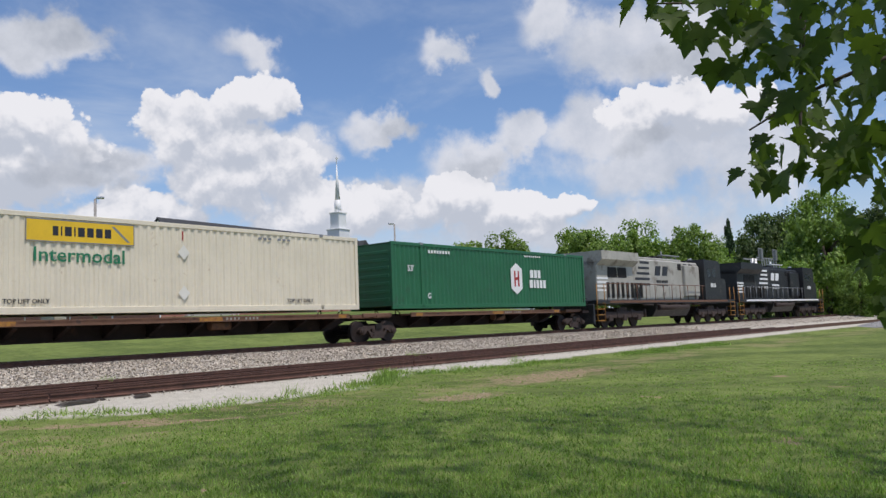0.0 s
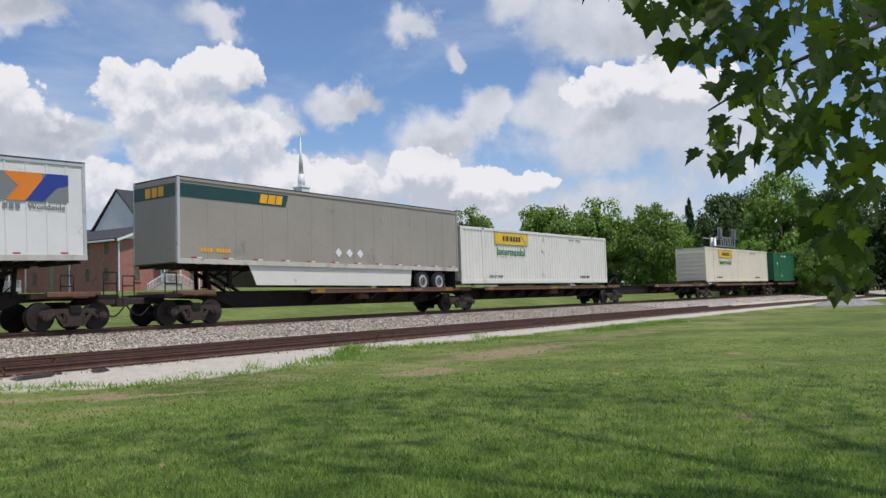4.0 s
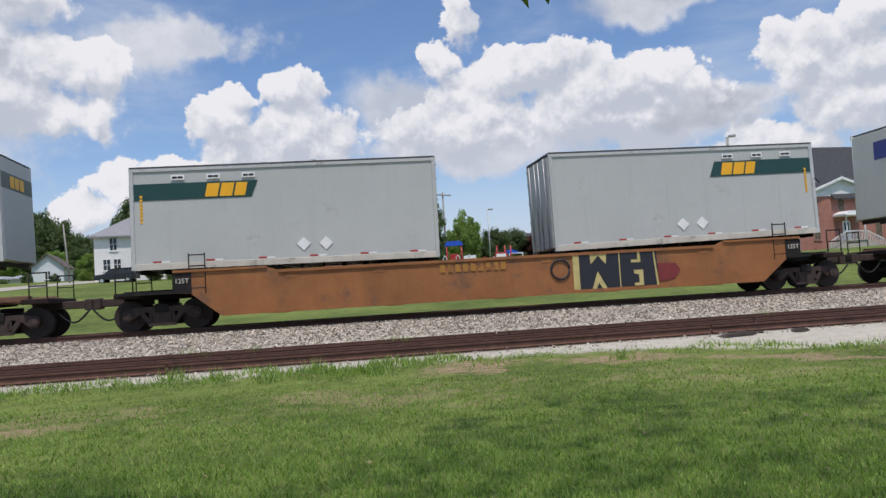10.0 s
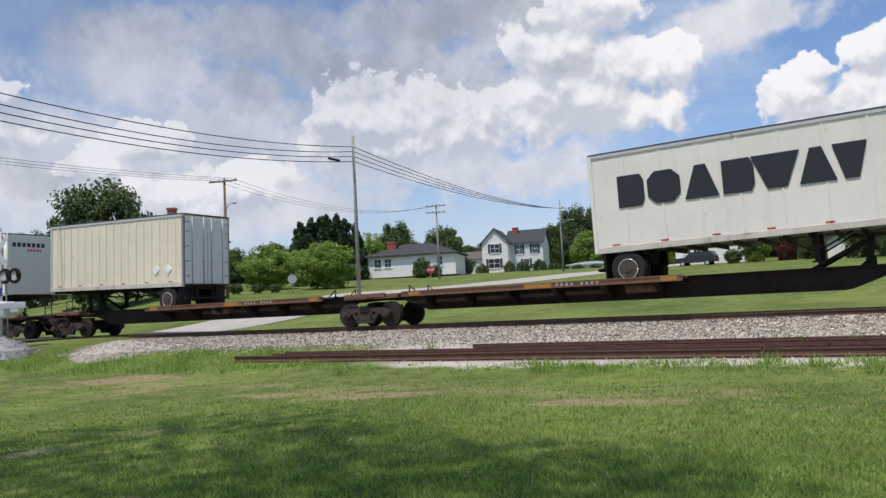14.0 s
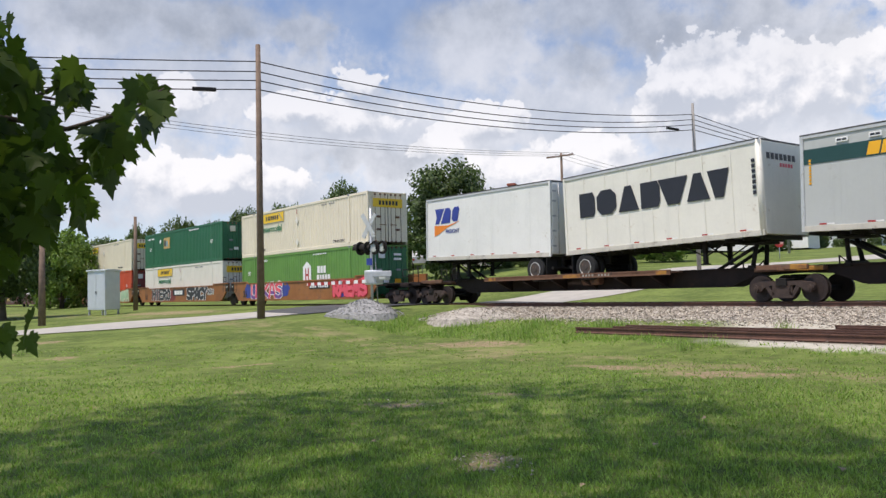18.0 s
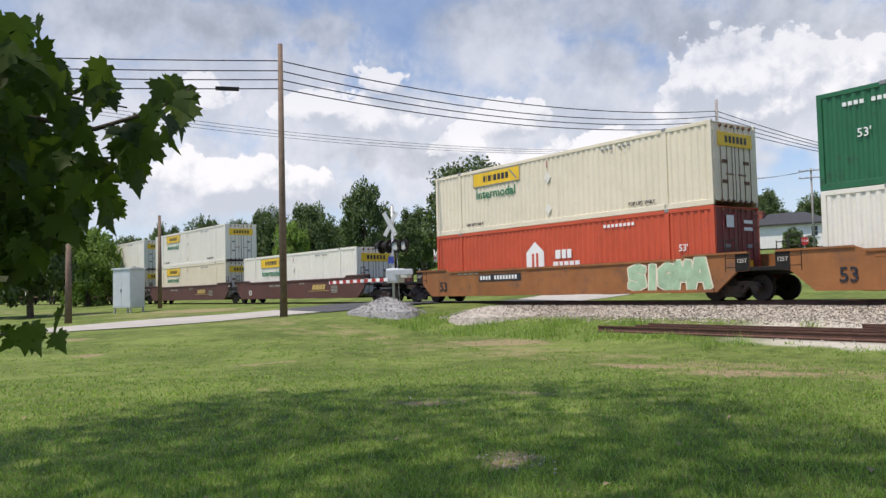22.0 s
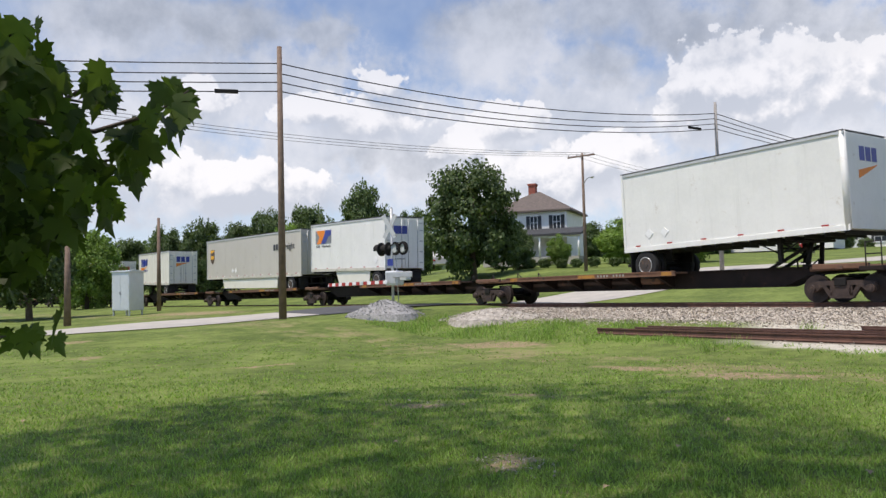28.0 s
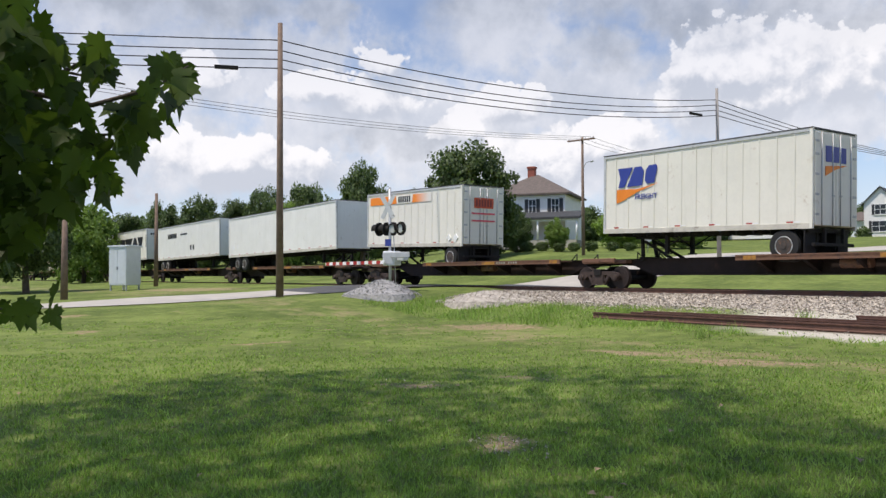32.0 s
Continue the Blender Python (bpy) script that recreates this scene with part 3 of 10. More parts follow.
# worn patches in the lawn: centre, half length, half width, turn
BARE = [(-51.0, 12.3, 6.0, 2.2, 18), (1.97, 16.2, 1.4, 0.9, 16), (4.6, 16.2, 2.0, 0.7, -3), (7.6, 14.4, 2.4, 0.5, -47), (13.4, 11.9, 1.5, 0.9, 9), (19.5, 13.75, 4.4, 1.2, 8), (-19.8, 13.4, 2.2, 1.2, 24), (-12.3, 11.56, 1.4, 0.42, 16), (-9.6, 11.7, 1.6, 0.6, 35), (-5.4, 11.6, 1.2, 0.55, 17), (-10.3, 5.8, 0.5, 0.28, 67), (-6.5, 4.5, 0.36, 0.25, -6), (-24.65, 2.9, 0.8, 0.3, 98), (-18.4, 6.1, 1.2, 0.22, 109), (-30.0, 3.1, 0.7, 0.5, 40), (-10.1, 7.3, 0.7, 0.2, 29)]


def spot(az, dist, sink=0.0):
    """The place at an azimuth to the left of +y, in degrees, and a distance from the viewpoint, on the ground."""
    x, y = -math.sin(radians(az)) * dist, math.cos(radians(az)) * dist
    return x, y, float(lie(x, y)) - sink


def height_at(el, dist):
    """Height of what shows at an elevation, in degrees, at a distance."""
    return EYE_H + dist * math.tan(radians(el))


# ---- ground ----
def grass_material():
    m = bpy.data.materials.new("grass_ground")
    m.use_nodes = True
    g = Nodes(m.node_tree)
    pos = g.add("ShaderNodeNewGeometry").outputs["Position"]
    sep = g.add("ShaderNodeSeparateXYZ")
    g.link(pos, sep.inputs[0])
    n1, n2, n3 = g.noise(pos, 0.25, 4, 0.6), g.noise(pos, 2.2, 5, 0.65), g.noise(pos, 30.0, 4, 0.7)
    t = g.math("ADD", g.math("MULTIPLY", n1, 0.4), g.math("ADD", g.math("MULTIPLY", n2, 0.35), g.math("MULTIPLY", n3, 0.35)))
    col = g.mix(g.ramp(t, 0.42, 0.70), (0.075, 0.108, 0.026), (0.215, 0.268, 0.07))
    # distance of the point from the near rail, by the same bend as the rails
    x, y = sep.outputs[0], sep.outputs[1]
    yc = g.math("ADD", g.math("MULTIPLY", g.math("MULTIPLY", x, x), YC), g.math("ADD", g.math("MULTIPLY", x, YB), YA + 1.3))
    d = g.math("SUBTRACT", y, yc)
    wob = g.math("ADD", d, g.math("MULTIPLY", g.math("SUBTRACT", g.noise(pos, 0.22, 4, 0.7), 0.5), 5.0))
    # worn earth in patches along the foot of the bank
    band = g.math("MULTIPLY", g.ramp(wob, -13.4, -12.2), g.ramp(wob, -9.6, -10.8))
    bare = g.math("MULTIPLY", band, g.ramp(g.noise(pos, 0.5, 5, 0.7), 0.47, 0.58))
    wear = 0.0
    warp = g.vmath("ADD", pos, g.vmath("SCALE", g.vmath("SUBTRACT", g.noise(pos, 0.9, 4, 0.6, color=True), (0.5, 0.5, 0.5)), scale=2.2))
    for cx, cy, hl, hw, turn in BARE:
        c, s = math.cos(radians(turn)), math.sin(radians(turn))
        rel = g.vmath("SUBTRACT", warp, (cx, cy, 0.0))
        along = g.math("DIVIDE", g.vmath("DOT_PRODUCT", rel, (c, s, 0.0)), hl * 1.1)
        over = g.math("DIVIDE", g.vmath("DOT_PRODUCT", rel, (-s, c, 0.0)), hw * 1.15)
        wear = g.math("MAXIMUM", wear, g.math("SUBTRACT", 1.0, g.vmath("LENGTH", g.xyz(along, over, 0.0))))
    wear = g.ramp(g.math("ADD", wear, g.math("MULTIPLY", g.math("SUBTRACT", g.noise(pos, 2.6, 5, 0.75), 0.57), 1.8)), 0.0, 0.42)
    bare = g.math("MAXIMUM", g.math("MULTIPLY", bare, 0.6), wear)
    bare = g.math("MULTIPLY", bare, g.ramp(g.noise(pos, 8.0, 5, 0.8), 0.40, 0.56, 0.12, 1.0))
    spots = g.ramp(g.noise(pos, 0.8, 3, 0.55), 0.68, 0.74)
    spots = g.math("MULTIPLY", spots, g.ramp(d, -12.5, -15))
    bare = g.math("MAXIMUM", bare, g.math("MULTIPLY", spots, 0.75))
    earth = g.mix(g.noise(pos, 6.0, 5, 0.7), (0.22, 0.145, 0.09), (0.47, 0.345, 0.235))
    col = g.mix(bare, col, earth)
    # pale grit beside the old rails
    w2 = g.math("ADD", d, g.math("MULTIPLY", g.math("SUBTRACT", g.noise(pos, 0.6, 6, 0.75), 0.5), 1.6))
    w2 = g.math("ADD", w2, g.math("MULTIPLY", g.math("MULTIPLY", g.ramp(x, 5.5, 9.0), g.ramp(x, 17.0, 14.0)), 1.3))
    w2 = g.math("SUBTRACT", w2, g.ramp(x, 6.5, 3.5, 0.0, 0.4))
    grit = g.math("MULTIPLY", g.ramp(w2, -8.5, -8.0), g.ramp(d, 3.4, 2.6))
    grit = g.math("MULTIPLY", grit, g.ramp(g.math("ADD", x, g.math("MULTIPLY", wob, 0.8)), -20.5, -18.0))
    gcol = g.mix(g.ramp(g.math("ADD", g.math("MULTIPLY", g.noise(pos, 40.0, 4, 0.8), 0.6), g.math("MULTIPLY", g.noise(pos, 4.0, 4, 0.7), 0.4)), 0.3, 0.7), (0.38, 0.35, 0.285), (0.64, 0.60, 0.51))
    col = g.mix(grit, col, gcol)
    # rusty dirt under the spare rails, with the shade of their gaps painted in
    lane = g.math("MULTIPLY", g.ramp(d, -7.15, -6.9), g.ramp(d, -5.4, -5.6))
    lane = g.math("MULTIPLY", g.math("MULTIPLY", lane, grit), g.ramp(x, -18.0, -12.0))
    col = g.mix(lane, col, g.mix(n2, (0.04, 0.024, 0.016), (0.12, 0.075, 0.05)))
    b = g.add("ShaderNodeBsdfPrincipled")
    g.link(col, b.inputs["Base Color"])
    b.inputs["Roughness"].default_value = 0.95
    b.inputs["Specular IOR Level"].default_value = 0.15
    bp = g.add("ShaderNodeBump")
    bp.inputs["Strength"].default_value, bp.inputs["Distance"].default_value = 0.55, 0.05
    g.link(g.math("ADD", n3, g.math("MULTIPLY", n2, 0.5)), bp.inputs["Height"])
    g.link(bp.outputs[0], b.inputs["Normal"])
    o = g.add("ShaderNodeOutputMaterial")
    g.link(b.outputs[0], o.inputs[0])
    return m


def build_ground():
    gx = np.concatenate([-np.geomspace(60, 1500, 26)[::-1], np.linspace(-58, 78, 120), np.geomspace(80, 1500, 24)])
    gd = np.concatenate([-np.geomspace(32, 900, 18)[::-1], np.linspace(-30, 34, 130), np.geomspace(35, 1600, 40)])
    X, D = np.meshgrid(gx, gd)
    Y = mid(X) + D
    Z = lie(X, Y)
    n, k = X.shape
    v = np.stack([X, Y, Z], -1).reshape(-1, 3).tolist()
    f = [(j * k + i, j * k + i + 1, (j + 1) * k + i + 1, (j + 1) * k + i) for j in range(n - 1) for i in range(k - 1)]
    me = bpy.data.meshes.new("ground")
    me.from_pydata(v, [], f)
    me.polygons.foreach_set("use_smooth", [True] * len(f))
    me.materials.append(MAT["grass"])
    return tagged(new("ground", me), "mown green grass with worn bare earth patches", "ground", kind="structure")


MAT["grass"] = grass_material()
build_ground()


def sweep(name, profile, xs, material, label, category, kind="structure"):
    """A strip with a cross profile of (lateral, height above rail) along the track."""
    v, f = [], []
    k = len(profile)
    for x in xs:
        a = math.atan(float(mid(x + 0.5) - mid(x - 0.5)))
        for d, z in profile:
            v.append((x - math.sin(a) * d, float(mid(x)) + math.cos(a) * d, RAIL + z))
    for i in range(len(xs) - 1):
        for j in range(k - 1):
            f.append((i * k + j, (i + 1) * k + j, (i + 1) * k + j + 1, i * k + j + 1))
    me = bpy.data.meshes.new(name)
    me.from_pydata(v, [], f)
    me.materials.append(MAT[material])
    return tagged(new(name, me), label, category, kind=kind)


track_xs = list(np.linspace(-420, 420, 281))
sweep("ballast_bed", [(-4.6, -0.50), (-3.4, -0.36), (-2.0, -0.20), (-1.5, -0.17), (1.5, -0.17), (2.0, -0.20), (3.3, -0.36), (3.8, -0.42)], track_xs, "stone", "pale crushed stone bed under the rails", "ballast")
RAILP = [(-0.075, -0.17), (-0.075, -0.155), (-0.012, -0.13), (-0.012, -0.05), (-0.036, -0.035), (-0.036, 0.0), (0.036, 0.0), (0.036, -0.035), (0.012, -0.05), (0.012, -0.13), (0.075, -0.155), (0.075, -0.17)]
for side in (-1, 1):
    rail = sweep("rail", [(side * 0.755 + d, z) for d, z in RAILP], track_xs, "railhead", "rusty steel running rail with a bright worn head", "rail", "structure")
    h = sweep("rail_head", [(side * 0.755 - 0.032, 0.002), (side * 0.755 + 0.032, 0.002)], track_xs, "shine", "", "")
    h.parent = rail
    del h["kind"]


# ---- the train ----
WHEEL_R = 0.42


def wheel_mesh():
    m = M()
    m.cyl((0, -0.065, 0), (0, 0.065, 0), WHEEL_R, n=28)
    m.cyl((0, 0.065, 0), (0, 0.09, 0), WHEEL_R + 0.028, n=28)
    m.cyl((0, -0.075, 0), (0, -0.065, 0), 0.30, n=20)
    m.cyl((0, -0.10, 0), (0, -0.06, 0), 0.11, n=14)
    return m


def side_frame_mesh():
    m = M()
    top = [(-1.05, 0.50), (-0.98, 0.60), (-0.62, 0.66), (0.62, 0.66), (0.98, 0.60), (1.05, 0.50), (1.02, 0.36), (0.74, 0.34), (0.60, 0.46), (0.40, 0.52), (-0.40, 0.52), (-0.60, 0.46), (-0.74, 0.34), (-1.02, 0.36)]
    m.prism(top, "y", -0.07, 0.07)
    m.prism([(-0.60, 0.50), (-0.47, 0.52), (-0.24, 0.20), (-0.34, 0.14)], "y", -0.06, 0.06)
    m.prism([(0.60, 0.50), (0.47, 0.52), (0.24, 0.20), (0.34, 0.14)], "y", -0.06, 0.06)
    m.prism([(-0.36, 0.13), (0.36, 0.13), (0.33, 0.22), (-0.33, 0.22)], "y", -0.09, 0.09)
    for x in (-0.3, 0.3):
        m.box(x - 0.035, x + 0.035, -0.06, 0.06, 0.2, 0.54)
    return m


def spring_mesh():
    edge = []
    for k in range(5):
        z = 0.22 + k * 0.042
        edge += [(0.27, z), (0.27, z + 0.024), (0.235, z + 0.026), (0.235, z + 0.04)]
    edge += [(0.29, 0.43), (0.29, 0.53)]
    return M().prism(edge + [(-x, z) for x, z in reversed(edge)], "y", -0.085, 0.085)


def cap_mesh():
    return M().cyl((0, -0.12, 0), (0, 0.06, 0), 0.125, n=14).cyl((0, -0.14, 0), (0, -0.12, 0), 0.075, n=10)


def bogie(parent, x, mat="truck"):
    """A four-wheel truck under a car, at x of the car."""
    core = M()
    core.box(-0.18, 0.18, -1.15, 1.15, 0.50, 0.74, 0.02).cyl((0, 0, 0.74), (0, 0, 0.86), 0.3, n=16)
    for s in (-1, 1):
        core.cyl((0.89 * s, -1.0, WHEEL_R), (0.89 * s, 1.0, WHEEL_R), 0.085, n=10)
    key = ("bogie", mat)
    if key not in MESHES:
        MESHES[key] = core.mesh("bogie")
        MESHES[key].materials.append(MAT["black"])
    b = part("bogie", MESHES[key], "black", parent, "four-wheel cast steel bogie", pose(x, 0, 0))
    for s in (-1, 1):
        part("side_frame", shared(("side_frame", mat), side_frame_mesh, mat), mat, b, at=pose(0, 1.02 * s, 0))
        part("spring_nest", shared(("spring", mat), spring_mesh, mat), mat, b, at=pose(0, 1.02 * s, 0))
        for e in (-1, 1):
            part("wheel", shared(("wheel", 0), wheel_mesh, "wheelsteel"), "wheelsteel", b, at=pose(0.89 * e, 0.755 * s, WHEEL_R, 0, 0, 0 if s < 0 else 180))
            part("bearing_cap", shared(("cap", mat), cap_mesh, mat), mat, b, at=pose(0.89 * e, 1.07 * s, WHEEL_R, 0, 0, 0 if s < 0 else 180))
    return b


def hitch(parent, x, lean, top=1.98):
    """A collapsible stanchion that holds a trailer by its kingpin; lean: the way its brace leans."""
    m = M()
    for s in (-1, 1):
        m.cyl((x, 0.42 * s, 1.06), (x + 0.12 * lean, 0.3 * s, top - 0.06), 0.075, n=8)
        m.cyl((x - 1.35 * lean, 0.36 * s, 1.08), (x, 0.3 * s, top - 0.2), 0.06, n=8)
    m.box(x - 0.35, x + 0.5, -0.45, 0.45, top - 0.1, top - 0.02, 0.02)
    m.box(x - 0.1, x + 0.1, -0.55, 0.55, 1.04, 1.2, 0.02)
    part("hitch_stand", m, "black", parent, "folding trailer hitch stand")


def spine(front, rear, plats=(), hitches=(), lead=False, tail=False, edge="plat_rust", mark=True):
    """One unit of a skeleton car between two bogies. plats: decks (from, to) as places on the train; hitches: (place, lean)."""
    c, half = (front + rear) / 2, (front - rear) / 2
    car = thing("skeleton_rail_car", "rusty dark brown skeleton rail car unit with wheel decks", "rail car", group="rail cars")
    ride(car, c)
    h = half
    beam = [(-h, 0.92), (-h + 1.3, 0.86), (-h + 2.2, 0.52), (h - 2.2, 0.52), (h - 1.3, 0.86), (h, 0.92), (h, 1.12), (-h, 1.12)]
    m = M().prism(beam, "y", -0.46, 0.46)
    m.box(-h + 0.4, h - 0.4, -0.56, 0.56, 1.09, 1.13)
    m.prism([(-h + 2.3, 0.50), (h - 2.3, 0.50), (h - 2.4, 0.56), (-h + 2.4, 0.56)], "y", -0.54, 0.54)
    part("centre_sill", m, "rail_brown", car)
    # end structures over the bogies
    for s in (-1, 1):
        e = M()
        e.box(s * h - 1.15, s * h + 1.15, -0.75, 0.75, 0.96, 1.10, 0.02)
        for y in (-1.12, 1.0):
            e.box(s * h - 0.85, s * h + 0.85, y, y + 0.12, 1.0, 1.16, 0.02)
        e.box(s * h - 0.1, s * h + 0.1, -1.15, 1.15, 1.0, 1.08)
        part("end_frame", e, edge, car)
        for y in (-0.62, 0.62):
            br = M()
            br.cyl((s * (h - 1.6), y, 1.05), (s * (h - 1.6), y, 1.38), 0.025, n=6)
            br.cyl((s * (h - 1.6), y, 1.38), (s * (h - 1.9), y, 1.12), 0.02, n=6)
            part("grab_iron", br, "black", car)
    for a, b in plats:
        a, b = a - c, b - c
        a, b = min(a, b), max(a, b)
        for s in (-1, 1):
            d = M()
            y0, y1 = (-1.32, -0.62) if s < 0 else (0.62, 1.32)
            d.box(a, b, y0, y1, 1.06, 1.12)
            yo = -1.32 if s < 0 else 1.26
            d.box(a, b, yo, yo + 0.06, 0.98, 1.16)
            deck = part("wheel_deck", d, edge, car)
            br = M()
            k = max(2, int((b - a) / 1.45))
            for i in range(k):
                xx = a + (b - a) * (i + 0.5) / k
                yy = (-1.28, -0.46) if s < 0 else (0.46, 1.28)
                far = yy[0] if s < 0 else yy[1]
                nr = yy[1] if s < 0 else yy[0]
                br.prism([(nr, 0.56), (nr, 1.06), (far, 1.06), (far, 0.92)], "x", xx - 0.07, xx + 0.07)
            each("deck_bracket", br, "rail_brown", deck)
            if s < 0 and mark:
                st = M()
                for i in range(3):
                    xx = a + 0.3 + (b - a - 0.9) * i / 2.0
                    st.box(xx, xx + (0.9 if i == 1 else 0.45), -1.325, -1.321, 1.0, 1.13)
                each("edge_stripe", st, "plat_yellow", deck, "worn yellow edge stripe")
                tx = M()
                for i in range(9):
                    xx = (a + b) / 2 + 0.9 + i * 0.16
                    if i != 4:
                        tx.box(xx, xx + 0.075, -1.326, -1.322, 1.03, 1.11)
                each("number_mark", tx, "fadedwhite", deck, "faded white number mark")
    for u, lean in hitches:
        hitch(car, u - c, lean)
    tank = M().cyl((0.6, -0.75, 0.86), (1.5, -0.75, 0.86), 0.16, n=14)
    part("air_tank", tank, "plat_rust", car)
    bogie(car, -h)
    if lead:
        bogie(car, h)
    for flag, s in ((lead, 1), (tail, -1)):
        if flag:
            coupler(car, s, h + 1.15)
    return car


def coupler(car, s, x):
    m = M().box(min(s * (x - 0.6), s * (x + 1.0)), max(s * (x - 0.6), s * (x + 1.0)), -0.11, 0.11, 0.74, 0.96, 0.02)
    m.box(min(s * (x + 0.8), s * (x + 1.02)), max(s * (x + 0.8), s * (x + 1.02)), -0.2, 0.2, 0.68, 1.0, 0.03)
    part("coupler", m, "truck", car)
    hose = M()
    pts = [(s * (x + 0.1 + 0.9 * i / 8), -0.35, 0.72 - 0.36 * math.sin(math.pi * i / 8)) for i in range(9)]
    hose.tube(pts, 0.028, 6)
    part("air_hose", hose, "rubber", car)
    for y in (-1.25, 1.25):
        rail = M()
        rail.cyl((s * (x - 0.3), y, 1.0), (s * (x - 0.3), y, 1.75), 0.02, n=6)
        rail.cyl((s * (x + 0.15), y, 1.0), (s * (x + 0.15), y, 1.75), 0.02, n=6)
        rail.cyl((s * (x - 0.3), y, 1.75), (s * (x + 0.15), y, 1.75), 0.02, n=6)
        rail.cyl((s * (x - 0.3), y, 1.4), (s * (x + 0.15), y, 1.4), 0.02, n=6)
        part("end_ladder", rail, "black", car)
    part("end_sill", M().box(min(s * (x - 0.5), s * (x + 0.2)), max(s * (x - 0.5), s * (x + 0.2)), -1.3, 1.3, 0.92, 1.06, 0.02), "rail_brown", car)


def well(front, rear, load, paint, lead=False, tail=False, marks=None, length=16.6):
    """One unit of a well car: two deep side walls between bogies. load: middle of its container on the train."""
    c, half = (front + rear) / 2, (front - rear) / 2
    car = thing("well_rail_car", {"rail_orange": "weathered orange well rail car unit with graffiti", "rail_maroon": "dark oxide red well rail car unit"}[paint], "rail car", group="rail cars")
    ride(car, c)
    o = load - c
    w = length / 2
    for s in (-1, 1):
        y = 1.46 * s
        out = [(o - w + 0.05, 0.30), (o + w - 0.05, 0.30), (o + w + 0.75, 0.95), (o + w + 1.2, 0.98), (o + w + 1.2, 1.60), (o + w - 1.2, 1.60), (o + w - 1.55, 1.48), (o - w + 1.55, 1.48), (o - w + 1.2, 1.60), (o - w - 1.2, 1.60), (o - w - 1.2, 0.98), (o - w - 0.75, 0.95)]
        m = M().prism(out, "y", y - 0.05, y + 0.05)
        wall = part("side_wall", m, paint, car)
        yo = y + 0.05 * s
        rib = M()
        lo, hi = (yo - 0.05, yo) if s < 0 else (yo, yo + 0.05)
        rib.prism([(o - w + 1.6, 1.40), (o + w - 1.6, 1.40), (o + w - 1.6, 1.48), (o - w + 1.6, 1.48)], "y", lo, hi)
        rib.prism([(o - w - 1.2, 1.54), (o - w + 1.3, 1.54), (o - w + 1.3, 1.60), (o - w - 1.2, 1.60)], "y", lo, hi)
        rib.prism([(o + w + 1.2, 1.54), (o + w - 1.3, 1.54), (o + w - 1.3, 1.60), (o + w + 1.2, 1.60)], "y", lo, hi)
        rib.prism([(o - w + 0.1, 0.30), (o + w - 0.1, 0.30), (o + w - 0.1, 0.40), (o - w + 0.1, 0.40)], "y", lo, hi)
        part("side_flange", rib, paint, wall)
        for e in (-1, 1):
            xa, xb = o + e * (w + 0.72), o + e * (w + 1.22)
            ya, yb = (yo - 0.012, yo + 0.004) if s < 0 else (yo - 0.004, yo + 0.012)
            part("end_plate", M().prism([(xa, 0.96), (xb, 0.98), (xb, 1.52), (xa, 1.52)], "y", ya, yb), "black", wall, "oily black end plate")
            if s < 0:
                write("125T", 0.13, "warmgrey", wall, o + e * (w + 0.97), ya - 0.004, 1.3)
        for k in range(6):
            xx = o + (k - 2.5) * length / 6.6
            part("weld_plate", M().box(xx - 0.16, xx + 0.16, min(yo, yo + s * 0.012), max(yo, yo + s * 0.012), 1.24, 1.38), paint, wall)
    fl = M()
    for k in range(5):
        xx = o + (k - 2) * length / 5.0
        fl.box(xx - 0.25, xx + 0.25, -1.42, 1.42, 0.28, 0.36)
    part("floor_beam", fl, paint, car)
    for s in (-1, 1):
        e = M()
        x0, x1 = sorted((o + s * (w + 0.2), s * (half + (1.1 if (lead if s > 0 else tail) else 0.35))))
        e.box(x0, x1, -0.6, 0.6, 0.86, 1.12, 0.02)
        e.box(x0, min(x1, x0 + 1.4) if s > 0 else x1, -1.44, 1.44, 0.98, 1.06)
        part("end_platform", e, "black", car)
        ld = M()
        for y in (-1.5, 1.5):
            for dx in (0.0, 0.42):
                ld.cyl((o + s * (w + 0.35 + dx), y, 0.95), (o + s * (w + 0.35 + dx), y, 2.05), 0.02, n=6)
            for z in (1.1, 1.4, 1.7, 2.0):
                ld.cyl((o + s * (w + 0.35), y, z), (o + s * (w + 0.77), y, z), 0.017, n=6)
        part("ladder", ld, "black", car)
    bogie(car, -half)
    if lead:
        bogie(car, half)
    for flag, s in ((lead, 1), (tail, -1)):
        if flag:
            coupler(car, s, half + 1.0)
    if marks:
        marks(car, o)
    return car


def tyre_mesh():
    m = M()
    for y0, y1 in ((-0.13, 0.13),):
        m.cyl((0, y0 + 0.03, 0), (0, y1 - 0.03, 0), 0.51, n=24)
        m.cyl((0, y0, 0), (0, y0 + 0.03, 0), 0.47, 0.51, n=24)
        m.cyl((0, y1 - 0.03, 0), (0, y1, 0), 0.51, 0.47, n=24)
    return m


def rim_mesh():
    m = M().cyl((0, -0.138, 0), (0, -0.12, 0), 0.285, 0.30, n=20)
    m.cyl((0, -0.142, 0), (0, -0.128, 0), 0.20, n=16)
    m.cyl((0, -0.17, 0), (0, -0.13, 0), 0.09, n=12)
    for i in range(8):
        a = i * math.pi / 4
        m.cyl((0.145 * math.cos(a), -0.155, 0.145 * math.sin(a)), (0.145 * math.cos(a), -0.13, 0.145 * math.sin(a)), 0.016, n=6)
    return m


def flange_mesh():
    return M().tube([(0.285 * math.cos(i * math.pi / 12), -0.142, 0.285 * math.sin(i * math.pi / 12)) for i in range(25)], 0.016, 5)


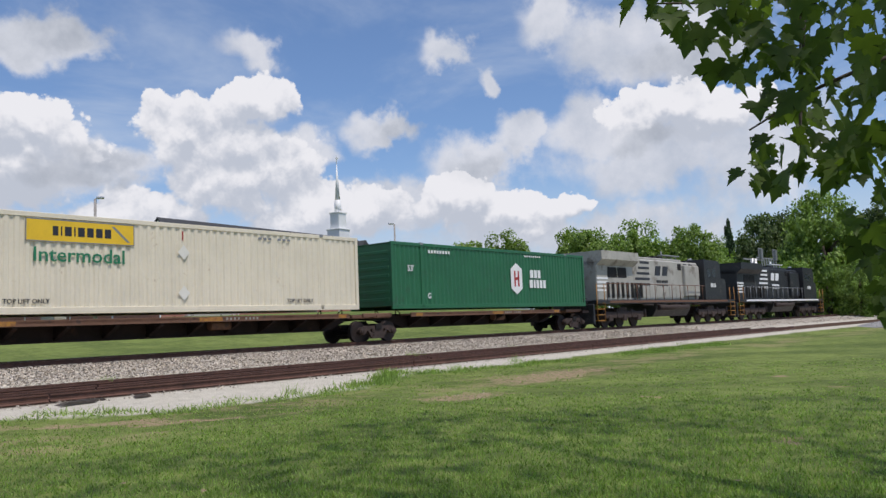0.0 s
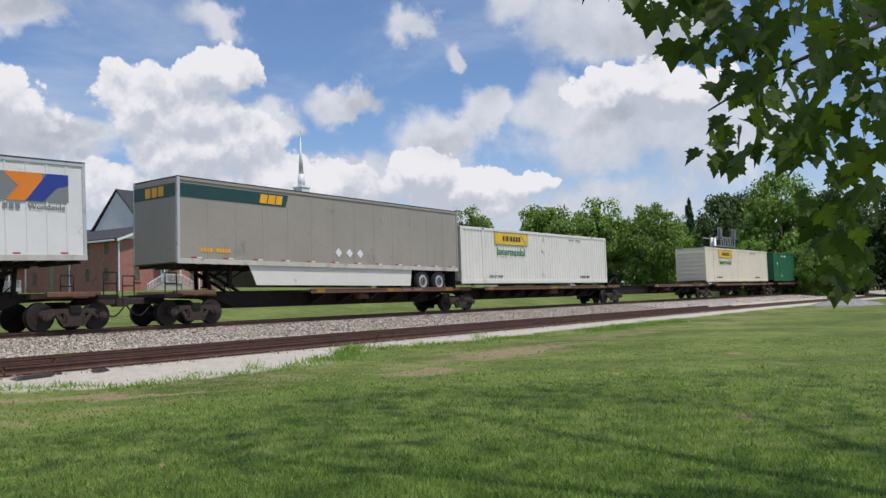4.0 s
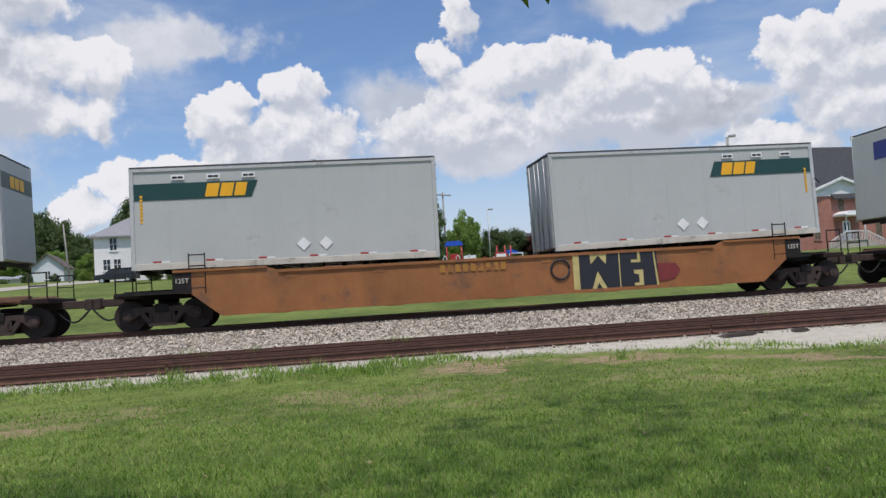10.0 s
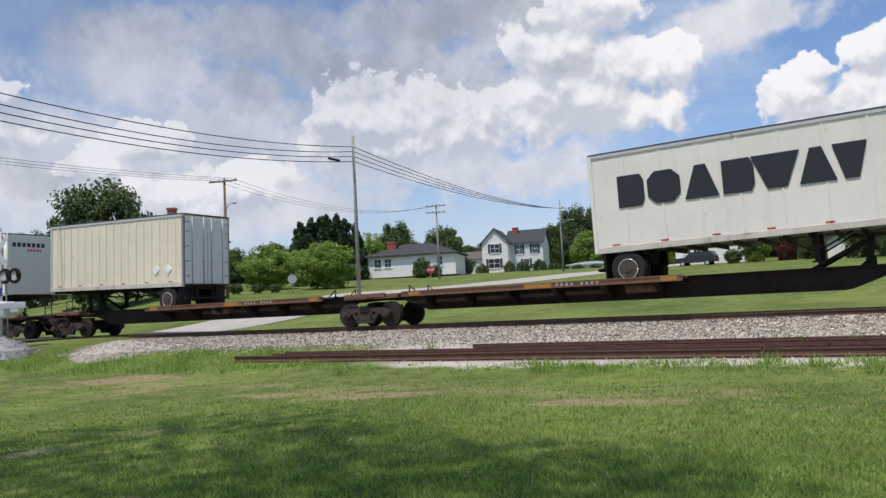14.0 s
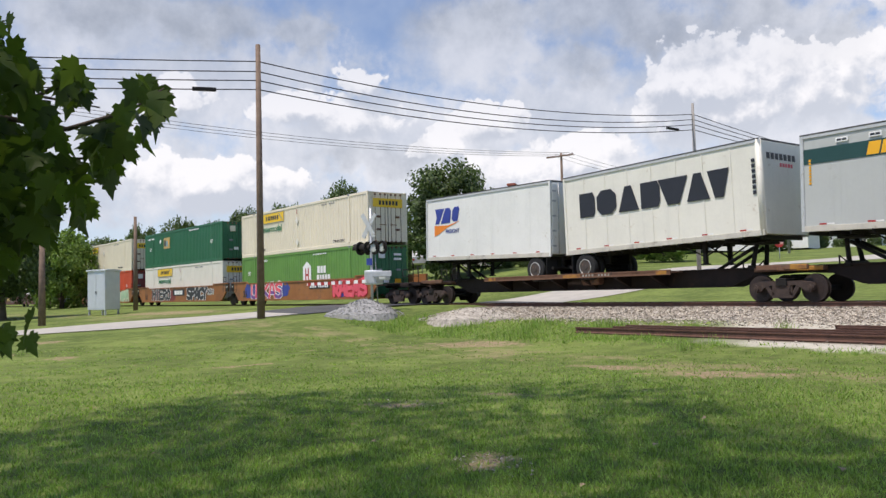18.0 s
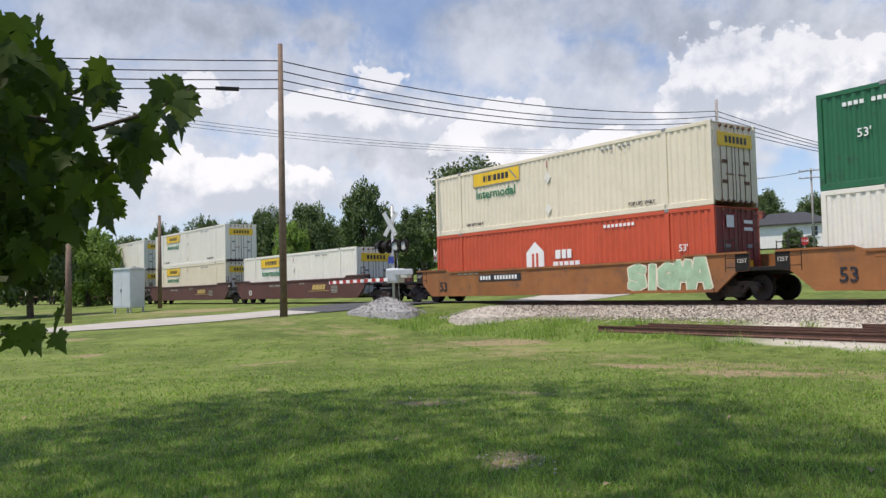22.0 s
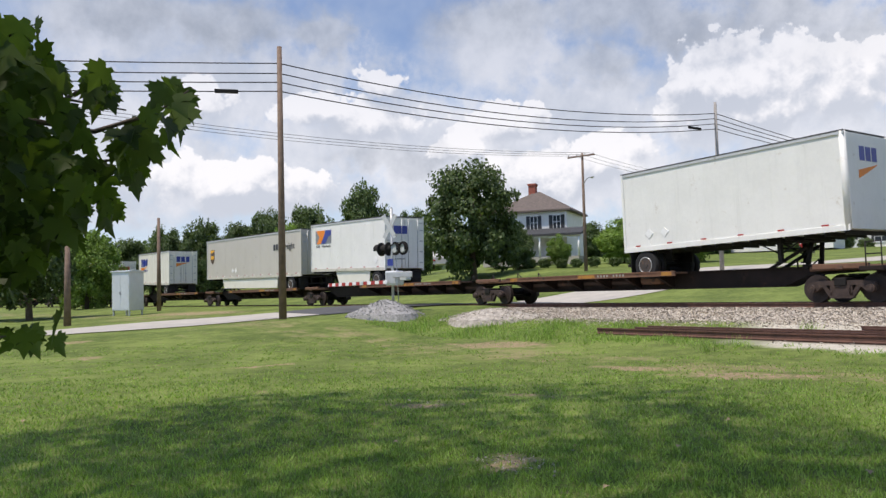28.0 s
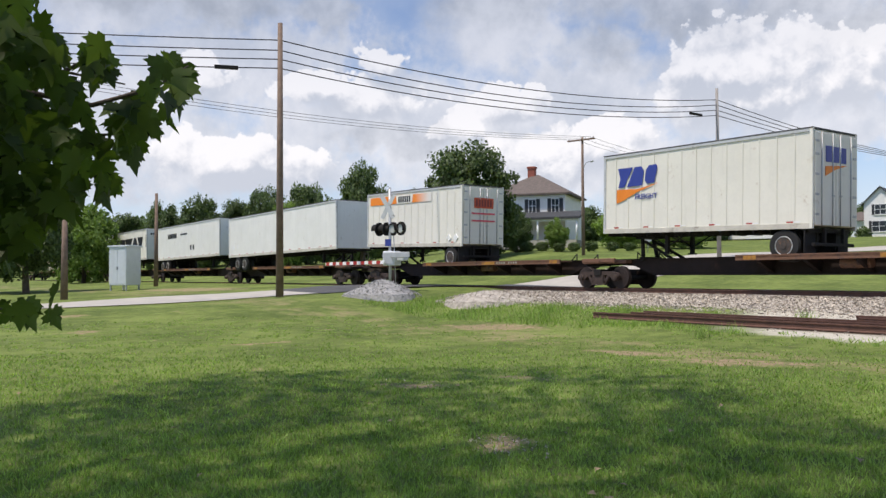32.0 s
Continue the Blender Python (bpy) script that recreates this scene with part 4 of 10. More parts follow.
def bars(parent, x, y, z, widths, height, material, name, gap=0.18, slant=0.0, label=""):
    """A row of plain blocks on a side that faces -y: one block for each width; x is the row's middle."""
    total = sum(widths) + gap * height * (len(widths) - 1)
    m = M()
    px = x - total / 2
    for w in widths:
        m.prism([(px, z - height / 2), (px + w, z - height / 2), (px + w + slant * height, z + height / 2), (px + slant * height, z + height / 2)], "y", y - 0.004, y + 0.004)
        px += w + gap * height
    return each(name, m, material, parent, label)[0]


def patch(parent, pts, y, material, name, label="", t=0.004):
    return part(name, M().prism(pts, "y", y - t, y + t), material, parent, label)


def rect(parent, x0, x1, z0, z1, y, material, name, label="", t=0.004):
    return part(name, M().box(x0, x1, y - t, y + t, z0, z1), material, parent, label)


def trailer(u0, length, nose, paint="white", ribs=True, skirt=False, art=None, height=2.96, base=2.0, tilt=1.4, rims="steelrim", label="", tandem=False, rounded=False, base_rail="vinyl", wheels=True, vents=False, stripes=True, wedge=0.0):
    """A box trailer whose rear end in the train is at u0. nose: +1 if it points ahead along the train, -1 if it points back."""
    h = length / 2
    W = 1.295
    t = thing("box_trailer", label, "trailer", group="trailers")
    ride(t, u0 + h, base, -nose * tilt)
    z0, z1 = 0.0, height
    body = M()
    body.box(-h + 0.05, h - 0.05, -W + 0.03, W - 0.03, z0 + 0.1, z1 - 0.02, 0.03)
    part("box_body", body, paint, t)
    xs = nose * h
    # rails along top and bottom, corner posts
    for y in (-1, 1):
        yy = sorted((y * (W - 0.035), y * (W + 0.004)))
        part("bottom_rail", M().box(-h, h, yy[0], yy[1], z0, z0 + 0.17, 0.006), base_rail, t)
        part("top_rail", M().box(-h, h, yy[0], yy[1], z1 - 0.12, z1, 0.006), "alum" if paint != "taupe" else "taupe", t)
    part("roof", M().box(-h + 0.01, h - 0.01, -W - 0.006, W + 0.006, z1 - 0.03, z1 + 0.018), "roofedge", t)
    each("cross_member", floor_ribs(h), "black", t)
    for e in (-1, 1):
        front = e == nose
        for y in (-1, 1):
            cx = e * h
            px = sorted((cx, cx - e * 0.11))
            py = sorted((y * (W + 0.006), y * (W - 0.09)))
            if front and rounded:
                m = M().cyl((cx - e * 0.095, y * (W - 0.09), z0 + 0.02), (cx - e * 0.095, y * (W - 0.09), z1 - 0.01), 0.10, n=16)
                part("corner_post", m, paint, t)
            else:
                part("corner_post", M().box(px[0], px[1], py[0], py[1], z0, z1, 0.012), "alum" if front else ("midgrey" if paint == "cream" else paint), t)
    # front wall or rear doors
    fx = nose * h
    a = sorted((fx - nose * 0.02, fx + nose * 0.012))
    part("nose_wall", M().box(a[0], a[1], -W + 0.1, W - 0.1, z0 + 0.05, z1 - 0.05, 0.01), paint, t)
    rx = -nose * h
    for s in (-1, 1):
        a = sorted((rx + nose * 0.02, rx - nose * 0.02))
        y0, y1 = sorted((s * 0.015, s * (W - 0.1)))
        d = part("rear_door", M().box(a[0], a[1], y0, y1, z0 + 0.12, z1 - 0.12, 0.008), "white" if paint == "cream" else paint, t)
        lk = M()
        xx = rx - nose * 0.04
        for yy in (s * 0.22, s * 0.85):
            lk.cyl((xx, yy, z0 + 0.1), (xx, yy, z1 - 0.1), 0.017, n=6)
        lk.box(min(xx, xx - nose * 0.03), max(xx, xx - nose * 0.03), s * 0.22 - 0.06, s * 0.22 + 0.06, 1.0, 1.05)
        part("lock_rod", lk, "galv", d)
        hg = M()
        for zz in (0.4, 1.0, 1.6, 2.2, 2.6):
            hg.box(min(xx, xx + nose * 0.02), max(xx, xx + nose * 0.02), s * (W - 0.2) - 0.1, s * (W - 0.2) + 0.1, zz, zz + 0.07)
        each("hinge", hg, "galv", d)
    part("bumper", M().box(min(rx, rx + nose * 0.12), max(rx, rx + nose * 0.12), -W + 0.15, W - 0.15, -0.52, -0.42, 0.01).box(min(rx, rx + nose * 0.1), max(rx, rx + nose * 0.1), -0.6, -0.5, -0.45, 0.05).box(min(rx, rx + nose * 0.1), max(rx, rx + nose * 0.1), 0.5, 0.6, -0.45, 0.05), "black", t)
    if ribs:
        k = int(round(length / 0.61)) if ribs is True else ribs
        key = ("post", height, paint)
        if key not in MESHES:
            MESHES[key] = M().box(-0.028, 0.028, -0.018, 0.006, 0.17, height - 0.12, 0.006).mesh("post")
            MESHES[key].materials.append(MAT[paint])
        for i in range(1, k):
            part("side_post", MESHES[key], paint, t, at=pose(-h + length * i / k, -W + 0.026, 0))
    else:
        seam = M()
        k = int(round(length / 1.22))
        for i in range(1, k):
            x = -h + length * i / k
            seam.box(x - 0.012, x + 0.012, -W + 0.024, -W + 0.03, 0.17, height - 0.12)
        part("panel_seam", seam, paint, t)
    # side marker tape along the bottom rail
    if stripes:
        ms = M()
        k = int(length / 1.3)
        for i in range(k):
            x = -h + (i + 0.4) * length / k
            ms.box(x, x + 0.22, -W - 0.008, -W - 0.002, 0.19, 0.235)
        each("red_tape", ms, "red", t, "red reflective tape")
        ms = M()
        for i in range(k):
            x = -h + (i + 0.4) * length / k + 0.23
            ms.box(x, x + 0.22, -W - 0.008, -W - 0.002, 0.19, 0.235)
        each("white_tape", ms, "trimwhite", t, "white reflective tape")
    if vents:
        for i in range(3):
            x = nose * (h - 1.1 - i * 0.95)
            plate = part("vent", M().box(x, x + 0.36, -W - 0.010, -W, height - 0.38, height - 0.24, 0.004), "trimwhite", t, "white vent plate with dark grilles")
            for j in range(2):
                part("grille", M().box(x + 0.04 + j * 0.15, x + 0.17 + j * 0.15, -W - 0.014, -W - 0.009, height - 0.34, height - 0.28), "ink", plate)
    # running gear
    axles = [-nose * (h - 0.95)] if not tandem else [-nose * (h - 1.6), -nose * (h - 2.85)]
    drop = -1.02
    for ax in axles:
        part("axle", M().cyl((ax, -1.1, drop + 0.51), (ax, 1.1, drop + 0.51), 0.07, n=10), "black", t)
        for s in (-1, 1):
            for yo in (1.13, 0.80):
                ty = part("tyre", shared(("tyre", 0), tyre_mesh, "rubber"), "rubber", t, at=pose(ax, s * yo, drop + 0.51, 0, 0, 0 if s < 0 else 180))
                if yo > 1:
                    part("rim", shared(("rim", rims), rim_mesh, rims), rims, ty)
                    if rims == "alloy":
                        part("hub", shared(("hub", 0), lambda: M().cyl((0, -0.146, 0), (0, -0.143, 0), 0.19, n=18).cyl((0, -0.176, 0), (0, -0.146, 0), 0.085, n=12), "steelrim"), "steelrim", ty, "dark hub")
                    part("rim_flange", shared(("flange", 0), flange_mesh, "alloy"), "alloy", ty, "bare metal rim flange")
    a0, a1 = min(axles) - 0.7, max(axles) + 0.7
    part("suspension_frame", M().box(a0, a1, -0.62, -0.5, -0.42, 0.02).box(a0, a1, 0.5, 0.62, -0.42, 0.02).box(a0 + 0.5, a1 - 0.5, -0.55, 0.55, -0.3, -0.15), "black", t)
    mf = -nose * (h - 0.28)
    for s in (-1, 1):
        y0, y1 = sorted((s * 0.65, s * 1.27))
        part("mud_flap", M().box(mf - 0.012, mf + 0.012, y0, y1, -0.85, -0.02), "rubber", t)
    # landing legs
    lx = nose * (h - 2.6)
    for s in (-1, 1):
        lg = M()
        lg.box(lx - 0.07, lx + 0.07, s * 0.72 - 0.07, s * 0.72 + 0.07, -0.72, 0.05, 0.01)
        lg.cyl((lx - nose * 0.9, s * 0.72, -0.02), (lx, s * 0.72, -0.5), 0.025, n=6)
        lg.cyl((lx + nose * 0.9, s * 0.72, -0.02), (lx, s * 0.72, -0.5), 0.025, n=6)
        lg.box(lx - 0.13, lx + 0.13, s * 0.72 - 0.1, s * 0.72 + 0.1, -0.77, -0.72)
        part("landing_leg", lg, "black", t)
    lg = M()
    lg.cyl((lx, -0.72, -0.3), (lx, 0.72, -0.3), 0.03, n=6)
    lg.cyl((lx, -0.72, -0.05), (lx, 0.72, -0.55), 0.02, n=6)
    part("leg_brace", lg, "black", t)
    if skirt:
        s0 = nose * (h - 3.1)
        s1 = axles[-1] + nose * 0.75
        a, b = sorted((s0, s1))
        for s in (-1, 1):
            y = s * 1.2
            part("side_skirt", M().prism([(a + (0.35 if nose < 0 else 0.1), -0.72), (b - (0.1 if nose < 0 else 0.35), -0.72), (b, 0.0), (a, 0.0)], "y", y - 0.015, y + 0.015), "silver" if paint == "silver" else "offwhite", t, "white panel side skirt")
    if art:
        art(t, h, nose, -W + (0.002 if ribs else 0.018), height)
    if wedge:
        # the box is a little higher at its doors than at its nose
        for ob in t.children_recursive:
            me = ob.data
            if me.users > 1:
                if ob.name.startswith("side_post"):
                    ob.scale.z = 1 - wedge * nose * ob.location.x / h
                continue
            off = ob.location
            for vert in me.vertices:
                if vert.co.z + off.z > 0.3:
                    vert.co.z += (vert.co.z + off.z) * -wedge * nose * (vert.co.x + off.x) / h
    return t


def floor_ribs(h):
    m = M()
    k = int(h * 2 / 0.6)
    for i in range(k):
        x = -h + 0.2 + (2 * h - 0.4) * i / (k - 1)
        m.box(x - 0.03, x + 0.03, -1.2, 1.2, -0.1, 0.03)
    return m


def corrugated(length, height, pitch=0.285, depth=0.036, y=-1.28):
    """A container's side: upright folds of sheet, 6 mm behind the frame."""
    n = int(length / pitch)
    p = length / n
    line = []
    x = -length / 2
    for i in range(n):
        line += [(x, y + depth), (x + p * 0.18, y), (x + p * 0.5, y), (x + p * 0.68, y + depth)]
        x += p
    line.append((length / 2, y + depth))
    v = [(a, b, 0.0) for a, b in line] + [(a, b, height) for a, b in line]
    k = len(line)
    return M().add(v, [(i, i + 1, k + i + 1, k + i) for i in range(k - 1)])


def container(u0, paint, art=None, base=1.32, label="", height=2.896, length=16.15, doorend=0, end_colour=None):
    """A 53-foot container. doorend: +1 if its doors are ahead in the train, -1 behind. The fourth colour key: its ends,
    where darker than the sides.
    """
    h = length / 2
    t = thing("container", label, "container", group="containers")
    ride(t, u0 + h, base)
    ep = end_colour or paint
    W = 1.295
    part("box_core", M().box(-h + 0.12, h - 0.12, -W + 0.08, W - 0.08, 0.16, height - 0.06), paint, t)
    key = ("corrugated", length, height, paint)
    sidem = shared(key, lambda: corrugated(length - 0.3, height - 0.34), paint)
    part("side_panel", sidem, paint, t, at=pose(0, 0, 0.2))
    part("side_panel", sidem, paint, t, at=pose(0, 0, 0.2, 0, 0, 180))
    for s in (-1, 1):
        y0, y1 = sorted((s * W, s * (W - 0.1)))
        part("bottom_rail", M().box(-h, h, y0, y1, 0.0, 0.2, 0.01), paint, t)
        part("top_rail", M().box(-h, h, y0, y1, height - 0.14, height, 0.01), paint, t)
        for e in (-1, 1):
            x0, x1 = sorted((e * h, e * (h - 0.16)))
            part("corner_post", M().box(x0, x1, y0 - 0.002, y1 + 0.002, 0, height, 0.01), paint, t)
            x0, x1 = e * 6.096 - 0.09, e * 6.096 + 0.09
            part("lift_post", M().box(x0, x1, y0, y1, 0.02, height - 0.02, 0.01), paint, t)
            cx0, cx1 = e * 6.096 - 0.1, e * 6.096 + 0.1
            part("corner_casting", M().box(cx0, cx1, y0 - 0.006, y1 + 0.006, height - 0.09, height + 0.03, 0.01), "midgrey", t)
    part("roof", M().box(-h + 0.05, h - 0.05, -W + 0.04, W - 0.04, height - 0.06, height - 0.02), paint, t)
    for e in (-1, 1):
        x = e * h
        if e == doorend:
            for s in (-1, 1):
                y0, y1 = sorted((s * 0.012, s * (W - 0.11)))
                x0, x1 = sorted((x - e * 0.03, x + e * 0.012))
                d = part("door_leaf", M().box(x0, x1, y0, y1, 0.14, height - 0.12, 0.006), ep, t)
                rods = M()
                for yy in (0.2, 0.5, 0.85):
                    rods.cyl((x + e * 0.035, s * yy, 0.08), (x + e * 0.035, s * yy, height - 0.08), 0.015, n=6)
                rods.box(min(x, x + e * 0.06), max(x, x + e * 0.06), s * 0.35 - 0.2, s * 0.35 + 0.2, 1.05, 1.1)
                part("lock_rod", rods, "rustyrod" if paint in ("cream", "offwhite") else ep, d)
                seal = part("door_seal", M().box(min(x, x + e * 0.016), max(x, x + e * 0.016), min(s * 0.002, s * 0.02), max(s * 0.002, s * 0.02), 0.14, height - 0.12), "black", d)
                for zz in (0.75, 1.45):
                    part("lock_plate", M().box(min(x, x + e * 0.05), max(x, x + e * 0.05), s * 0.62 - 0.14, s * 0.62 + 0.14, zz, zz + 0.12, 0.01), "plat_rust" if paint == "cream" else "midgrey", d)
                for yy in (0.2, 0.5, 0.85):
                    for zz in (0.1, height - 0.2):
                        part("rod_guide", shared(("rod_guide", 0), lambda: M().box(-0.05, 0.05, -0.05, 0.05, 0, 0.09, 0.01), "plat_rust"), "plat_rust", d, at=pose(x + e * 0.03, s * yy, zz))
                hg = M()
                for zz in (0.35, 0.95, 1.55, 2.15, 2.55):
                    hg.box(min(x, x + e * 0.03), max(x, x + e * 0.03), s * (W - 0.16) - 0.09, s * (W - 0.16) + 0.09, zz, zz + 0.08)
                part("hinge", hg, ep, d)
        else:
            x0, x1 = sorted((x - e * 0.06, x - e * 0.02))
            wall = part("end_wall", M().box(x0, x1, -W + 0.1, W - 0.1, 0.14, height - 0.1), ep, t)
            rib = shared(("end_rib", ep), lambda: M().box(-0.019, 0.019, -W + 0.18, W - 0.18, 0.0, 0.15, 0.015), ep)
            for k in range(7):
                part("end_rib", rib, ep, wall, at=pose(x - e * 0.011, 0, 0.34 + k * 0.34))
    if doorend and paint in ("cream", "offwhite"):
        ex = doorend * (h + 0.055)
        bd = part("door_badge", M().box(ex - 0.006, ex + 0.006, -1.0, 0.95, height - 0.86, height - 0.38, 0.004), "yellow", t, "yellow badge with dark blocks across the doors")
        for i in range(6):
            part("badge_block", M().box(ex + doorend * 0.004, ex + doorend * 0.012, -0.62 + i * 0.22, -0.48 + i * 0.22, height - 0.74, height - 0.5), "ink", bd)
    elif doorend:
        ex = doorend * (h + 0.055)
        for i, (yy, zz, ww, hh2, mt) in enumerate(((-0.7, height - 0.75, 0.42, 0.42, "trimwhite" if paint != "green" else "cream"), (0.3, height - 0.6, 0.5, 0.12, "trimwhite"), (0.3, height - 0.85, 0.5, 0.12, "trimwhite"), (0.35, 0.75, 0.4, 0.26, "amber"), (-0.4, 0.8, 0.35, 0.2, "trimwhite"))):
            part("door_label", M().box(ex - 0.004, ex + 0.004, yy, yy + ww, zz, zz + hh2), mt, t)
    if art:
        art(t, h, -W - 0.006, height)
    return t


# ---- liveries: names of firms are plain blocks in their colours ----
def art_box_badge(t, h, y, H):
    """Yellow badge with black blocks over a green word, as on the cream boxes."""
    x0, x1 = -h + 3.05, -h + 6.35
    z0, z1 = H - 0.83, H - 0.17
    b = rect(t, x0, x1, z0, z1, y, "yellow", "badge", "yellow badge with black blocks")
    fr = M()
    for a0, a1, c0, c1 in ((x0, x1, z1 - 0.03, z1), (x0, x1, z0, z0 + 0.03), (x0, x0 + 0.03, z0, z1), (x1 - 0.03, x1, z0, z1)):
        fr.box(a0, a1, y - 0.008, y - 0.003, c0, c1)
    fr.prism([(x1 - 0.75, z1 - 0.1), (x1 - 0.65, z1 - 0.1), (x1 - 0.15, z0 + 0.1), (x1 - 0.25, z0 + 0.1)], "y", y - 0.008, y - 0.003)
    part("badge_border", fr, "midgrey", b)
    bars(b, (x0 + x1) / 2, y - 0.006, (z0 + z1) / 2, [0.16, 0.04, 0.2, 0.04, 0.2, 0.2, 0.2, 0.2], 0.27, "ink", "badge_block", 0.28)
    write("Intermodal", 0.42, "lettergreen", t, (x0 + x1) / 2 - 0.05, y, z0 - 0.38, squeeze=1.08)
    write("TOP LIFT ONLY", 0.13, "ink", t, -h + 3.1, y, 0.36)
    write("TOP LIFT ONLY", 0.13, "ink", t, h - 3.1, y, 0.36)
    dm = M()
    for z in (H - 0.95, 0.62):
        dm.prism([(0.0 - 0.22, z), (0.0, z - 0.25), (0.22, z), (0.0, z + 0.25)], "y", y - 0.006, y + 0.002)
    for dia in each("placard_holder", dm, "offwhite", t):
        dia.location.x = -h + 8.1
    mk = M().box(-h + 8.05, -h + 8.09, y - 0.004, y + 0.004, H - 0.55, H - 0.25)
    part("red_tick", mk, "red", t)
    mk = M()
    for i in range(7):
        if i != 3:
            mk.box(h - 5.0 + i * 0.22, h - 4.86 + i * 0.22, y - 0.004, y + 0.004, H - 0.34, H - 0.26)
    part("number_marking", mk, "midgrey", t)


def art_hub(t, h, y, H, col="trimwhite"):
    hexa = [(-0.5, 0.95), (0.0, 0.65), (0.5, 0.95), (0.5, 1.95), (0.0, 2.25), (-0.5, 1.95)]
    x = 1.2
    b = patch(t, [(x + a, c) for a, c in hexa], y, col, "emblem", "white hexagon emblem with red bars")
    rb = M()
    for a in (-0.22, 0.10):
        rb.box(x + a, x + a + 0.13, y - 0.009, y - 0.003, 1.05, 1.85)
    rb.box(x - 0.22, x + 0.23, y - 0.009, y - 0.003, 1.38, 1.52)
    each("emblem_bar", rb, "red", b)
    bars(t, x + 1.75, y, 1.72, [0.30, 0.26, 0.26], 0.42, col, "name_block", 0.2)
    bars(t, x + 1.95, y, 1.20, [0.30, 0.18, 0.24, 0.24, 0.24], 0.42, col, "name_block", 0.2)
    write("53'", 0.26, col, t, -h + 1.2, y, 1.75)
    mk = M()
    for i in range(8):
        mk.box(-h + 2.4 + i * 0.2, -h + 2.53 + i * 0.2, y - 0.004, y + 0.004, H - 0.42, H - 0.28)
        mk.box(2.0 + i * 0.2, 2.12 + i * 0.2, y - 0.004, y + 0.004, H - 0.30, H - 0.22)
    part("number_marking", mk, col, t)
    write("G", 0.24, col, t, -h + 2.4, y, 0.55)


def art_house(t, h, y, H):
    x = -h + 7.2
    b = patch(t, [(x - 0.55, 0.95), (x + 0.55, 0.95), (x + 0.55, 1.75), (x, 2.2), (x - 0.55, 1.75)], y, "trimwhite", "emblem", "white house-shaped emblem")
    each("emblem_bar", M().box(x - 0.2, x - 0.06, y - 0.009, y - 0.003, 1.0, 1.7).box(x + 0.06, x + 0.2, y - 0.009, y - 0.003, 1.0, 1.7), "orange_red", b)
    bars(t, x + 1.7, y, 1.6, [0.3, 0.24, 0.24], 0.36, "trimwhite", "name_block", 0.2)
    bars(t, x + 1.85, y, 1.12, [0.3, 0.2, 0.24, 0.24, 0.24], 0.36, "trimwhite", "name_block", 0.2)
    write("53'", 0.24, "trimwhite", t, h - 1.3, y, 1.5)
    mk = M()
    for i in range(8):
        mk.box(h - 5.0 + i * 0.2, h - 4.87 + i * 0.2, y - 0.004, y + 0.004, H - 0.42, H - 0.3)
    part("number_marking", mk, "trimwhite", t)


def art_three(t, h, y, H):
    """A tan badge with three blocks on the dark green box."""
    x0, x1 = -h + 4.5, -h + 5.85
    b = rect(t, x0, x1, H - 1.4, H - 0.5, y, "tan", "badge", "tan badge with three coloured blocks")
    part("badge_block", M().box(x0 + 0.12, x0 + 0.5, y - 0.009, y - 0.003, H - 1.22, H - 0.7), "ink", b)
    part("badge_block", M().box(x0 + 0.58, x0 + 0.92, y - 0.009, y - 0.003, H - 1.22, H - 0.78), "teal", b)
    part("badge_block", M().box(x0 + 0.99, x0 + 1.2, y - 0.009, y - 0.003, H - 1.1, H - 0.7), "amber", b)
    patch(t, [(-h + 3.5, H - 0.75), (-h + 3.72, H - 0.97), (-h + 3.94, H - 0.75), (-h + 3.72, H - 0.53)], y, "trimwhite", "placard")
    write("53'", 0.26, "trimwhite", t, -h + 1.4, y, H - 1.35)
    write("53'", 0.26, "trimwhite", t, h - 1.9, y, H - 1.4)
    mk = M()
    for i in range(9):
        if i != 4:
            mk.box(-h + 0.8 + i * 0.17, -h + 0.92 + i * 0.17, y - 0.004, y + 0.004, H - 0.5, H - 0.38)
        mk.box(h - 6.2 + i * 0.22, h - 6.05 + i * 0.22, y - 0.004, y + 0.004, H - 0.3, H - 0.2)
    part("number_marking", mk, "trimwhite", t)


def placards(t, xs, y, z=0.55, size=0.19):
    m = M()
    for x in xs:
        m.prism([(x - size, z), (x, z - size), (x + size, z), (x, z + size)], "y", y - 0.010, y + 0.03)
    each("placard_holder", m, "trimwhite", t, "white diamond placard holder")


